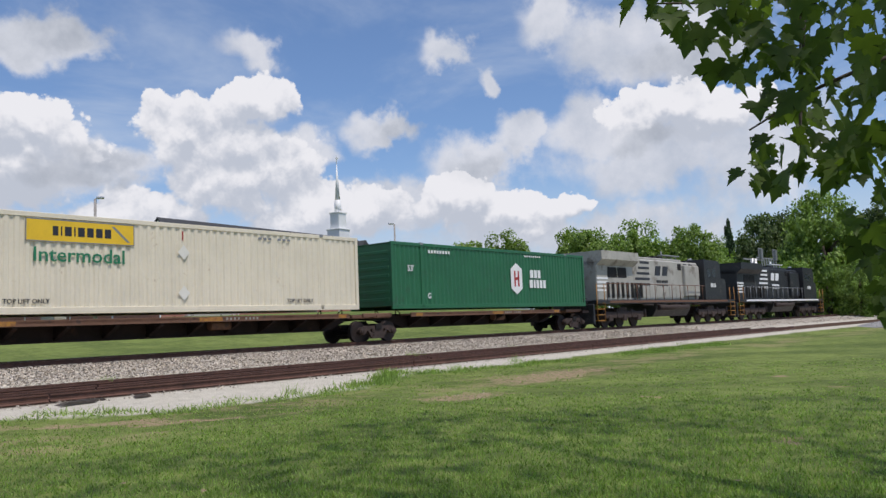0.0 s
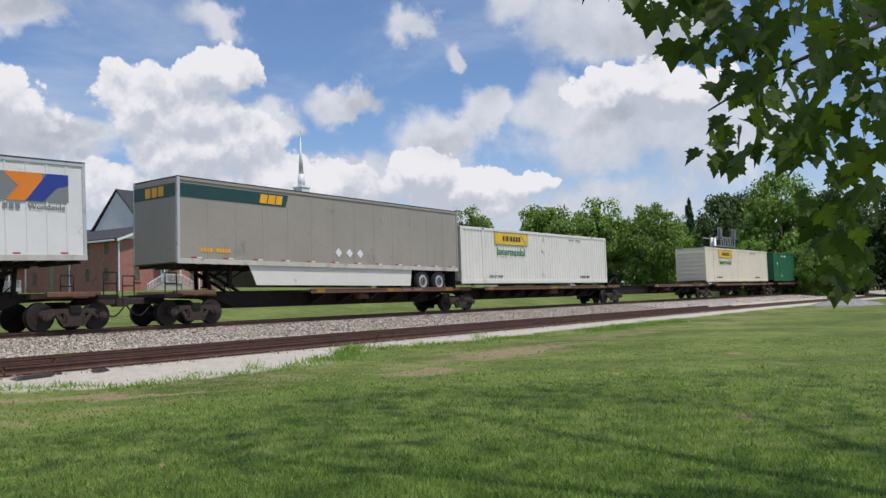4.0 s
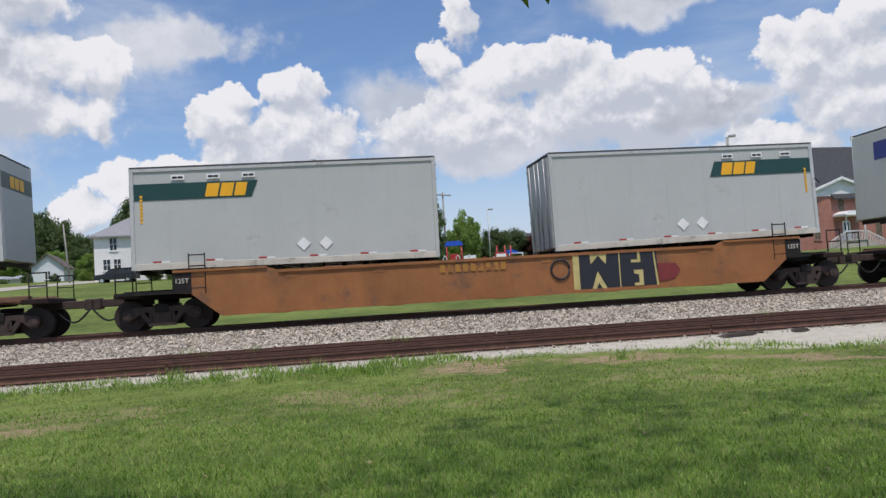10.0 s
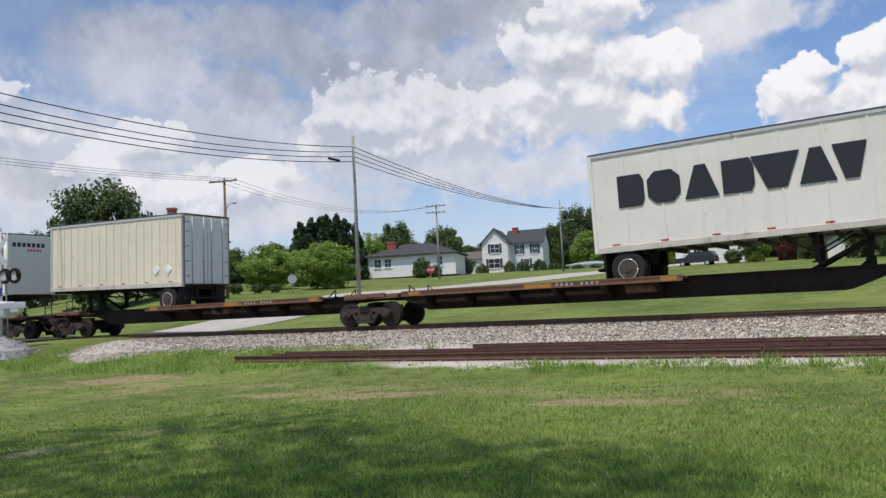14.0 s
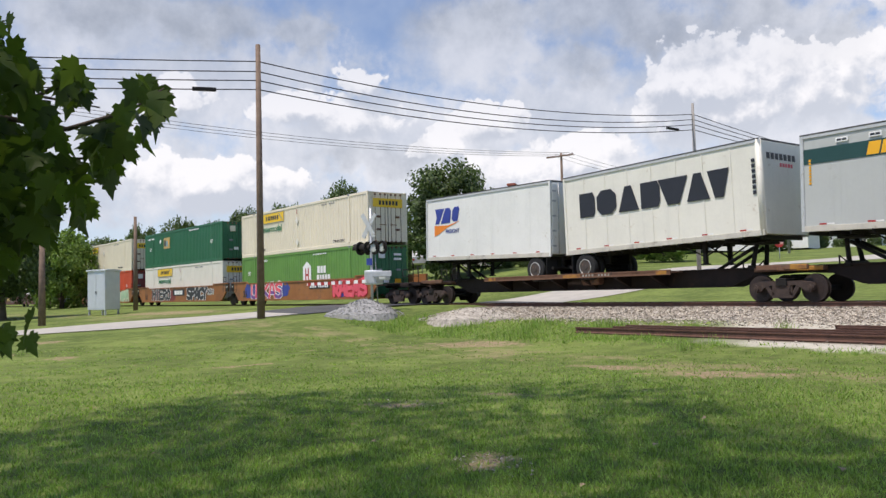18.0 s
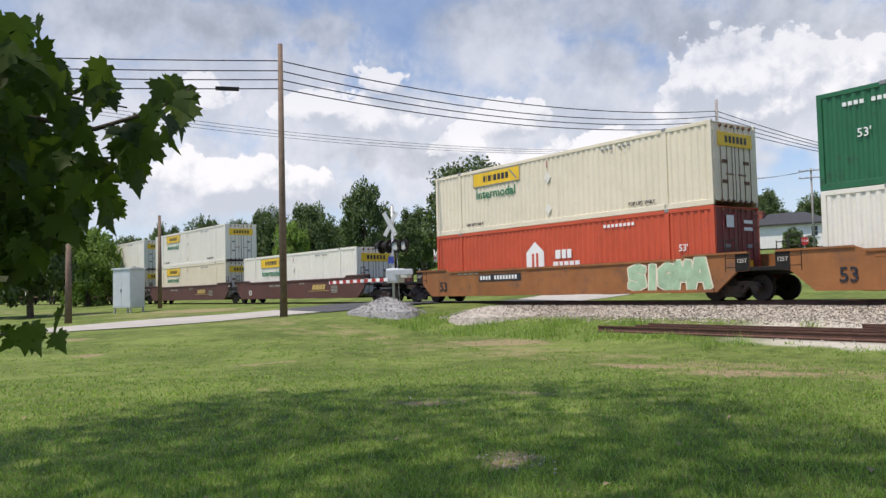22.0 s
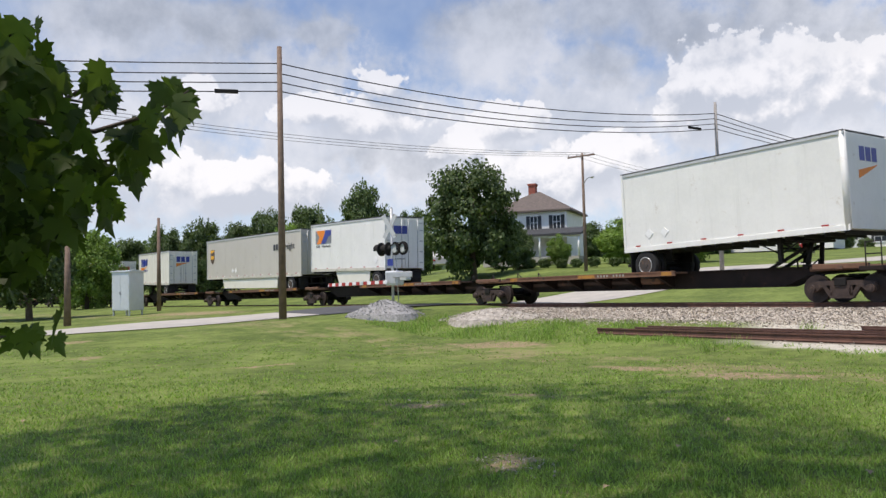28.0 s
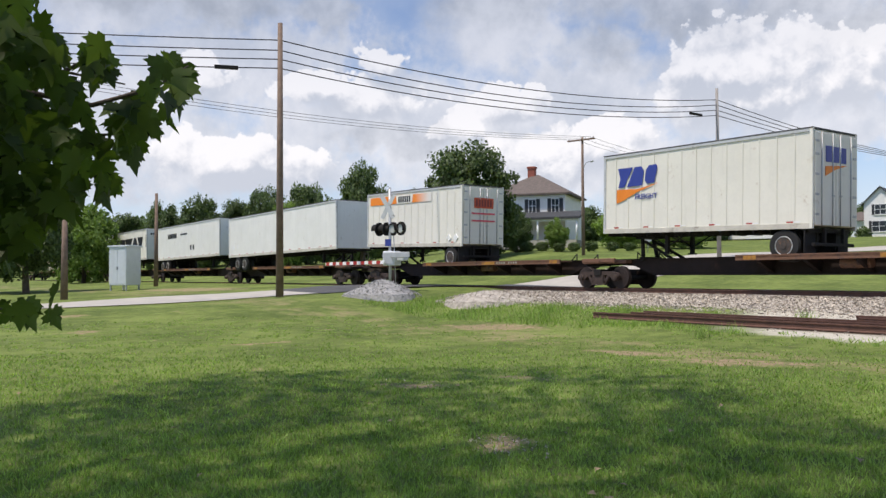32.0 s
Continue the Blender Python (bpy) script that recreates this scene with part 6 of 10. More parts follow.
def marks_single(car, o):
    y = -1.53
    rect(car, o + 2.18, o + 4.58, 0.36, 1.45, y, "ink", "spray_ground", "black and pale yellow block graffiti", 0.003)
    a, b = y - 0.009, y - 0.002
    pale = [M().box(o + 2.0, o + 2.19, a, b, 0.38, 1.44), M().prism([(o + 2.52, 1.42), (o + 2.54, 1.12), (o + 2.78, 1.36), (o + 3.0, 1.1), (o + 3.03, 1.42)], "y", a, b),
            M().prism([(o + 2.55, 0.4), (o + 2.74, 0.9), (o + 3.0, 0.4), (o + 2.86, 0.4), (o + 2.76, 0.56), (o + 2.68, 0.4)], "y", a, b), M().box(o + 3.40, o + 3.43, a, b, 0.38, 1.42),
            M().prism([(o + 3.78, 1.1), (o + 4.07, 1.1), (o + 4.05, 1.42), (o + 3.98, 1.42), (o + 3.98, 1.18), (o + 3.78, 1.18)], "y", a, b), M().prism([(o + 3.85, 0.42), (o + 4.13, 0.42), (o + 4.13, 0.88), (o + 3.85, 0.88), (o + 3.85, 0.78), (o + 4.0, 0.74), (o + 4.0, 0.5), (o + 3.85, 0.5)], "y", a, b), M().prism([(o + 4.54, 0.38), (o + 4.6, 0.38), (o + 4.5, 1.44), (o + 4.46, 1.44)], "y", a, b)]
    for m in pale:
        part("spray_block", m, "straw", car)
    patch(car, [(o + 4.64, 0.5), (o + 5.1, 0.56), (o + 5.3, 0.8), (o + 5.15, 1.02), (o + 4.58, 1.05)], y, "maroon", "spray_block", "", 0.002)
    ring = [(o + 1.62 + 0.28 * math.cos(k * math.pi / 8), y - 0.006, 1.02 + 0.28 * math.sin(k * math.pi / 8)) for k in range(17)]
    part("spray_ring", M().tube(ring, 0.03, 5), "ink", car, "sprayed dark ring")
    m = M()
    for i in range(9):
        m.box(o - 1.9 + i * 0.22, o - 1.75 + i * 0.22, y - 0.004, y + 0.004, 1.12, 1.34)
    part("number_marking", m, "plat_yellow", car)


# ---- the cars and their loads, from the head of the train ----
def build_train():
    # first skeleton car: five units
    spine(39.2, 23.35, [(37.4, 25.2)], lead=True)
    spine(23.35, 6.2, [(21.5, 8.0)])
    spine(6.2, -10.7, [(5.0, -4.6)], [(-8.9, 1)])
    spine(-10.7, -28.0, [(-12.5, -26.2)])
    spine(-28.0, -43.75, [(-29.0, -38.5)], [(-42.6, -1)], tail=True)
    container(24.09, "green", art_hub, label="dark green ribbed container with white emblem")
    container(5.94, "cream", art_box_badge, label="cream ribbed container with yellow badge and green word")
    container(-28.19, "offwhite", art_box_badge, label="white ribbed container with yellow badge and green word")
    trailer(-44.6, 16.15, -1, "taupe", False, True, art_band_long, tandem=True, rims="alloy", tilt=0.5, label="grimy taupe long trailer with dark green band")
    # second skeleton car
    spine(-48.1, -64.5, [(-54.0, -62.8)], [(-49.6, 1)], lead=True)
    spine(-64.5, -81.6, [(-66.2, -75.6)], [(-80.0, -1)], edge="plat_yellow")
    spine(-81.6, -98.8, [(-83.2, -92.6)], [(-97.2, -1)], edge="plat_yellow")
    spine(-98.8, -116.0, [(-100.2, -108.5)], [(-114.6, -1)], edge="plat_yellow")
    spine(-116.0, -132.3, [(-117.6, -127.0)], [(-131.3, -1)], tail=True)
    trailer(-56.15, 8.35, 1, "white", True, True, art_rear_chevrons, label="white ribbed short trailer with orange and blue emblem")
    trailer(-81.55, 8.6, -1, "silver", False, True, art_band, wedge=0.035, height=3.0, vents=True, label="light grey short trailer with dark green band")
    trailer(-98.9, 8.53, -1, "offwhite", 14, False, art_faded_band, rounded=True, label="white panelled short trailer with faded amber band")
    trailer(-116.05, 16.15, -1, "silver", False, False, art_band_long, tandem=True, rims="alloy", tilt=0.6, label="light grey long trailer with dark green band")
    trailer(-133.2, 8.38, -1, "offwhite", 14, False, art_chevrons, rounded=True, label="white panelled short trailer with orange and blue emblem")
    # a lone well car with two short trailers in it
    well(-136.7, -155.9, -146.3, "rail_orange", True, True, marks_single, length=16.0)
    trailer(-144.7, 8.45, 1, "silver", False, False, art_band, wedge=0.02, base=1.62, tilt=0.9, height=2.86, vents=True, label="light grey short trailer sunk in an orange well car")
    trailer(-156.6, 8.45, -1, "silver", False, False, art_band, wedge=0.02, base=1.62, tilt=0.5, height=2.86, vents=True, label="light grey short trailer sunk in an orange well car")
    # third skeleton car
    spine(-160.1, -176.5, [(-166.0, -174.8)], [(-161.6, 1)], lead=True)
    spine(-176.5, -194.0, [(-182.6, -192.4)], [(-178.4, 1)])
    spine(-194.0, -211.25, [(-200.0, -209.6)], [(-195.8, 1)])
    spine(-211.25, -228.7, [(-217.6, -227.0)], [(-213.0, 1)])
    spine(-228.7, -244.95, [(-230.4, -239.6)], [(-244.2, -1)], tail=True)
    trailer(-168.35, 8.53, 1, "silver", False, True, art_band, wedge=0.035, height=3.0, vents=True, label="light grey short trailer with dark green band")
    trailer(-185.54, 8.53, 1, "offwhite", 14, False, lambda t, h, n, y, H: art_faded_band(t, h, n, y, H, "orange"), label="white panelled short trailer with faded orange band")
    trailer(-202.96, 8.53, 1, "white", False, False, art_end_plate, rounded=True, tilt=1.0, base=2.02, wedge=0.03, label="plain white smooth-sided short trailer")
    trailer(-220.1, 8.53, 1, "offwhite", 8, False, art_big_word, rounded=True, label="white short trailer with huge dark block shapes")
    trailer(-245.75, 8.4, -1, "cream", 18, False, art_plain, label="cream ribbed short trailer with white rear doors")
    # fourth skeleton car: three long units with two short trailers each
    spine(-249.0, -267.3, [(-253.5, -263.2)], [(-250.2, 1), (-265.6, -1)], lead=True, edge="plat_rust")
    spine(-267.3, -286.0, [(-271.5, -281.8)], [(-268.8, 1), (-284.2, -1)], edge="plat_yellow")
    spine(-286.0, -304.3, [(-290.0, -300.0)], [(-287.4, 1), (-303.0, -1)], tail=True)
    trailer(-257.5, 8.53, 1, "offwhite", 8, False, art_big_word, rounded=True, label="white short trailer with huge dark block shapes")
    trailer(-266.7, 8.53, -1, "silver", False, True, art_band, wedge=0.035, height=3.0, vents=False, rims="alloy", label="light grey short trailer with dark green band")
    trailer(-276.7, 8.6, 1, "silver", False, True, art_band, wedge=0.035, height=3.0, rims="alloy", label="light grey short trailer with dark green band")
    trailer(-285.15, 8.4, -1, "silver", False, True, art_band, wedge=0.035, height=3.0, vents=True, label="light grey short trailer with dark green band")
    trailer(-294.95, 8.6, 1, "offwhite", 8, False, art_big_word, height=3.07, rounded=True, label="white short trailer with huge dark block shapes")
    trailer(-304.35, 8.53, -1, "white", False, False, lambda t, h, n, y, H: art_swoosh(t, h, n, y, H, end=False), height=3.05, wedge=0.02, label="plain white short trailer with blue blocks and orange sweep")
    # orange well car of three units with two boxes in each
    well(-307.2, -327.6, -317.6, "rail_orange", True, False, marks_first)
    well(-327.6, -348.6, -337.2, "rail_orange", False, False, marks_second)
    well(-348.6, -367.0, -357.2, "rail_orange", False, True, marks_third)
    container(-325.73, "lime", art_hub, base=0.36, doorend=1, end_colour="green", label="light green ribbed container with white emblem")
    container(-325.73, "cream", art_box_badge, base=3.27, doorend=1, label="cream ribbed container with yellow badge, stacked on a green one")
    container(-345.28, "offwhite", art_box_badge, base=0.36, doorend=1, label="white ribbed container with yellow badge and green word")
    container(-345.28, "green", art_three, base=3.27, doorend=1, label="dark green ribbed container with a tan badge, stacked")
    container(-365.2, "orange_red", art_house, base=0.36, doorend=1, end_colour="maroon", label="orange-red ribbed container with white house emblem")
    container(-365.2, "cream", art_box_badge, base=3.27, doorend=1, label="rust-streaked cream container stacked on an orange-red one")
    # oxide red well car of three units
    well(-371.0, -391.4, -381.0, "rail_maroon", True, False, side_marks("swept"))
    well(-391.4, -411.4, -400.8, "rail_maroon", False, False, side_marks("swept"))
    well(-411.4, -430.9, -420.4, "rail_maroon", False, True, side_marks("swept"))
    container(-389.3, "offwhite", art_box_badge, base=0.36, doorend=1, label="white ribbed container alone in a red well car")
    for u in (-408.9, -428.5):
        for b in (0.36, 3.27):
            container(u, "cream" if b < 1 else "offwhite", art_box_badge, base=b, doorend=1, label="off-white ribbed container with yellow badge, in a stack of two")
    # fifth skeleton car
    spine(-434.8, -451.4, [(-440.6, -449.8)], [(-436.2, 1)], lead=True)
    spine(-451.4, -469.0, [(-453.2, -462.6)], [(-467.5, -1)])
    spine(-469.0, -486.4, [(-470.6, -482.0)], [(-484.9, -1)])
    spine(-486.4, -504.3, [(-488.4, -498.0)], [(-502.6, -1)])
    spine(-504.3, -520.6, [(-506.2, -516.0)], [(-520.0, -1)], tail=True)
    trailer(-442.9, 8.6, 1, "white", False, False, lambda t, h, n, y, H: art_swoosh_nose(t, h, n, y, H), rounded=True, base_rail="white", label="plain white smooth short trailer with blue blocks on its nose")
    trailer(-468.6, 8.7, -1, "white", False, True, lambda t, h, n, y, H: art_rear_chevrons(t, h, n, y, H), label="white short trailer with orange and blue emblem and grey skirt")
    trailer(-486.4, 16.4, -1, "warmgrey", False, True, art_badge_brown, tandem=True, tilt=0.8, height=3.08, label="warm grey long trailer with brown and gold shield")
    trailer(-503.8, 8.45, -1, "offwhite", 14, False, art_swoosh, base=2.0, height=3.02, wedge=0.015, label="white ribbed short trailer with blue blocks and orange sweep")
    trailer(-521.5, 8.7, -1, "offwhite", 14, False, lambda t, h, n, y, H: art_faded_band(t, h, n, y, H, "orange"), label="white panelled short trailer with faded orange band")
    # sixth skeleton car
    spine(-524.7, -541.5, [(-526.5, -537.0)], [(-526.0, 1)], lead=True)
    spine(-541.5, -558.6, [(-545, -556)], [(-543.0, 1)])
    spine(-558.6, -576.0, [(-562, -572)], [(-560.0, 1)])
    spine(-576.0, -593.0, [(-578, -590)])
    spine(-593.0, -610.0, [(-595, -607)], tail=True)
    trailer(-541.4, 16.4, 1, "white", False, False, art_plain, tandem=True, tilt=0.8, label="plain white long trailer")
    trailer(-557.8, 14.6, 1, "white", False, False, art_small_word, tandem=True, tilt=0.8, label="white long trailer with a row of dark blocks")
    trailer(-575.2, 14.6, 1, "offwhite", 12, False, art_big_word, tandem=True, tilt=0.8, label="white long trailer with huge dark block shapes")
    container(-592.6, "cream", art_box_badge, label="cream ribbed container with yellow badge and green word")
    container(-609.6, "cream", art_box_badge, label="cream ribbed container with yellow badge and green word")


def art_swoosh_nose(t, h, nose, y, H):
    ex = nose * (h + 0.02)
    m = M()
    for i in range(3):
        m.box(ex - 0.006, ex + 0.006, -0.5 + i * 0.36, -0.22 + i * 0.36, H - 0.85, H - 0.42)
    each("nose_block", m, "navy", t)
    part("nose_sweep", M().prism([(-0.6, H - 1.15), (0.55, H - 0.92), (-0.1, H - 1.2), (-0.6, H - 1.4)], "x", ex - 0.006, ex + 0.006), "orange", t)
    placards(t, [-nose * (h - 1.2), -nose * (h - 1.9)], y, 0.62, 0.18)


build_train()


# ---- road over the line, old rails, poles and signals ----
def strip(name, pts, width, material, label, category, rise=0.03, kind="structure"):
    v, f = [], []
    fine = []
    for (x0, y0), (x1, y1) in zip(pts[:-1], pts[1:]):
        n = max(2, int(math.hypot(x1 - x0, y1 - y0) / 1.5))
        fine += [(x0 + (x1 - x0) * i / n, y0 + (y1 - y0) * i / n) for i in range(n)]
    fine.append(pts[-1])
    for i, (x, y) in enumerate(fine):
        a, b = fine[max(0, i - 1)], fine[min(len(fine) - 1, i + 1)]
        t = Vector((b[0] - a[0], b[1] - a[1])).normalized()
        for s in np.linspace(-1, 1, 7):
            px, py = x - t.y * s * width / 2, y + t.x * s * width / 2
            d = py - float(mid(px))
            z = float(lie(px, py)) + rise
            if abs(d) < 6:
                w = float(smooth(6, 2.0, abs(d)))
                z = z * (1 - w) + (RAIL + 0.004) * w
            v.append((px, py, z))
    for i in range(len(fine) - 1):
        for j in range(6):
            f.append((i * 7 + j, (i + 1) * 7 + j, (i + 1) * 7 + j + 1, i * 7 + j + 1))
    me = bpy.data.meshes.new(name)
    me.from_pydata(v, [], f)
    me.polygons.foreach_set("use_smooth", [True] * len(f))
    me.materials.append(MAT[material])
    return tagged(new(name, me), label, category, kind=kind)


strip("road", [(-38.4, -60), (-38.3, 14.2)], 6.4, "concrete", "pale worn road up to the level crossing", "road")
strip("road_crossing", [(-38.3, 14.2), (-38.2, 29.5)], 7.4, "asphalt", "dark asphalt over the level crossing", "road")
strip("road_far", [(-38.2, 29.5), (-37.5, 60), (-36, 90), (-38, 150)], 6.4, "concrete", "pale road that climbs the far slope", "road")


def old_rail(x0, x1, lateral, z, material="railhead"):
    """A length of rail that lies beside the line."""
    t = thing("spare_rail", "rusty spare steel rail laid beside the track", "rail", group="spare rails")
    xs = np.linspace(x0, x1, max(2, int((x1 - x0) / 3)))
    v, f = [], []
    k = len(RAILP)
    for x in xs:
        a = math.atan(float(mid(x + 0.5) - mid(x - 0.5)))
        wob = 0.02 * math.sin(x * 0.7 + lateral * 9)
        for d, h in RAILP:
            v.append((x - math.sin(a) * (lateral + d + wob), float(mid(x)) + math.cos(a) * (lateral + d + wob), z + h + 0.17))
    for i in range(len(xs) - 1):
        for j in range(k):
            f.append((i * k + j, (i + 1) * k + j, (i + 1) * k + (j + 1) % k, i * k + (j + 1) % k))
    f += [tuple(range(k)), tuple(range((len(xs) - 1) * k, len(xs) * k))]
    part("rail_bar", M().add(v, f), material, t)
    return t


for lat, za, xa, xb in ((-6.85, 0.25, -19.4, 58), (-6.55, 0.285, -18.2, 60), (-6.25, 0.315, -18.0, 57), (-5.93, 0.355, -12.0, 50), (-5.62, 0.385, -12.2, 54)):
    cuts = [xa] + list(np.arange(xa + 14.5, xb, 11.9)) + [xb]
    for a, b in zip(cuts[:-1], cuts[1:]):
        old_rail(a + 0.02, b - 0.02, lat, za)


def pole(name, label, az, dist, top_el, material="polewood", r=0.15, arms=(), base_el=None, extra=None, lean=0.0, category="utility pole"):
    x, y, z = spot(az, dist)
    if base_el is not None:
        z = min(z, height_at(base_el, dist)) - 0.2
    top = height_at(top_el, dist)
    t = thing(name, label, category, pose(x, y, z))
    h = top - z
    part("shaft", M().cyl((0, 0, 0), (lean, 0, h), r, r * 0.62, 14), material, t)
    for dz, half, turn in arms:
        a = M().box(-half, half, -0.06, 0.06, -0.06, 0.06, 0.01)
        arm = part("crossarm", a, material, t, at=pose(lean, -0.14, h - dz, 0, 0, turn))
        for k in np.linspace(-0.9, 0.9, 4):
            part("insulator", shared(("insulator", 0), lambda: M().cyl((0, 0, 0.06), (0, 0, 0.2), 0.045, 0.03, 8), "midgrey"), "midgrey", arm, at=pose(half * k, 0, 0))
    if extra:
        extra(t, h)
    return t, Vector((x, y, z)), h


def lamp_arm(turn, reach=1.5, down=1.2):
    def make(t, h):
        pts = [(0, 0, h - down), (reach * 0.4, 0, h - down + 0.35), (reach * 0.8, 0, h - down + 0.42), (reach, 0, h - down + 0.36)]
        arm = part("lamp_arm", M().tube(pts, 0.03, 8), "galv", t, at=pose(0, 0, 0, 0, 0, turn))
        part("lamp_head", M().box(reach - 0.1, reach + 0.4, -0.1, 0.1, h - down + 0.28, h - down + 0.38, 0.03), "galv", arm)
    return make


def flood(turn):
    def make(t, h):
        br = part("bracket", M().cyl((0, 0, h), (0.35, 0, h + 0.02), 0.03, n=8), "galv", t, at=pose(0, 0, 0, 0, 0, turn))
        part("lamp_head", M().box(0.1, 0.62, -0.16, 0.16, h - 0.02, h + 0.16, 0.04), "galv", br)
    return make


def hanging_lamp(t, h):
    part("lamp_bar", M().box(-3.3, -2.3, -0.12, 0.12, h - 2.62, h - 2.48, 0.03), "black", t)


P1, p1, h1 = pole("utility_pole", "tall brown timber utility pole by the road", 70.62, 36.5, 16.92, r=0.17, base_el=-1.3)
P2, p2, h2 = pole("utility_pole", "weathered grey timber utility pole on the far verge", 40.62, 57.0, 12.18, "palepole", 0.15, base_el=1.43)
PT, pt, ht = pole("utility_pole", "timber utility pole with a wide crossarm and street lamp", 49.55, 67.0, 9.44, "polewood", 0.15, ((0.25, 1.25, 20),), base_el=0.96, extra=lamp_arm(-20, 1.9, 2.6))
P3, p3, h3 = pole("utility_pole", "timber utility pole with two crossarms", 34.95, 99.0, 7.3, "palepole", 0.15, ((0.3, 1.2, 30), (1.1, 1.2, 30)), base_el=1.55)
P4, p4, h4 = pole("utility_pole", "weathered utility pole with a street lamp", 26.25, 108.0, 7.07, "palepole", 0.14, ((2.6, 1.3, 100),), base_el=1.8, extra=lamp_arm(-10, 1.8, 3.2))
pole("utility_pole", "leaning weathered pole by the white house", 20.1, 108.0, 5.84, "palepole", 0.12, base_el=1.75, lean=-0.6)
pole("utility_pole", "timber utility pole near the garage", 9.4, 88.0, 6.16, "polewood", 0.14, base_el=1.6)
P7, p7, h7 = pole("utility_pole", "timber utility pole behind the playground", -4.85, 95.0, 7.06, "palepole", 0.15, ((0.4, 1.3, 40),), base_el=1.6)
pole("street_lamp", "slim pale lamp post with a small head", 5.7, 78.0, 6.25, "galv", 0.08, base_el=1.6, extra=flood(90), category="street lamp")
pole("street_lamp", "tall lamp post with two small heads", -7.95, 92.0, 5.59, "galv", 0.09, base_el=1.6, extra=flood(20), category="street lamp")
pole("street_lamp", "tall dark lamp post before the brick church", -24.4, 65.0, 9.05, "palepole", 0.15, base_el=1.17, extra=flood(-35), category="street lamp")
pole("street_lamp", "tall lamp post beside the brick church", -44.25, 84.0, 7.2, "palepole", 0.13, base_el=0.98, extra=flood(150), category="street lamp")
pole("utility_pole", "dark timber pole across the road", 78.75, 64.0, 5.45, "polewood", 0.17, base_el=-0.62)
pole("utility_pole", "stout brown timber pole by the road", 84.2, 46.0, 4.3, "polewood", 0.19, base_el=-1.22)
for a, e, dd in ((-11.6, 4.35, 150), (-13.45, 4.2, 160), (-14.7, 4.15, 165), (-16.1, 5.75, 130), (-21.0, 6.34, 140)):
    pole("utility_pole", "far timber utility pole with a crossarm", a, dd, e, "polewood", 0.15, ((0.5, 1.3, 15), (1.5, 1.0, 15)), base_el=1.6)
for a, e, dd in ((-46.38, 3.92, 120), (-46.95, 3.3, 125), (-49.66, 2.9, 130)):
    pole("utility_pole", "far thin timber pole among low buildings", a, dd, e, "polewood", 0.13, base_el=1.05)


def wire(a, b, sag, name="overhead_wire", r=0.026):
    t = thing(name, "thin black overhead wire between poles", "cable", group="overhead wires")
    pts = []
    for i in range(17):
        k = i / 16
        p = Vector(a).lerp(Vector(b), k)
        p.z -= sag * 4 * k * (1 - k)
        pts.append(p)
    part("strand", M().tube(pts, r, 5), "wire", t)


def up(p, h, dz, dx=0.0):
    return (p.x + dx, p.y, p.z + h - dz)


back = Vector((-46.8, -31.0, 0))
for dz, z2, sag in ((0.75, 0.75, 0.85), (1.2, 1.1, 0.95), (1.6, 1.45, 0.9), (2.0, 1.8, 0.85)):
    wire(up(p1, h1, dz), up(p2, h2, z2), sag)
    wire(up(p1, h1, dz), (back.x, back.y, p1.z + h1 - dz), 0.5)
    wire(up(p2, h2, z2), up(p4, h4, 1.2, 0.4 * dz), 0.9)
part("transformer_bar", M().box(-0.5, 0.5, -0.08, 0.08, -0.1, 0.06, 0.02), "black", P1, at=pose(-0.63, -2.2, h1 - 2.07, 0, 0, -106))
part("transformer_bar", M().box(-0.6, 0.6, -0.08, 0.08, -0.09, 0.05, 0.02), "black", P2, at=pose(0.2, -2.25, h2 - 1.95, 0, 0, -85))
for dx in (-0.9, 0.0, 0.9):
    wire(up(pt, ht, 0.1, dx), up(p3, h3, 0.2, dx), 1.6, r=0.012)
    wire(up(pt, ht, 0.1, dx), (-45.5 + dx, -10, 12.8), 1.2, r=0.014)


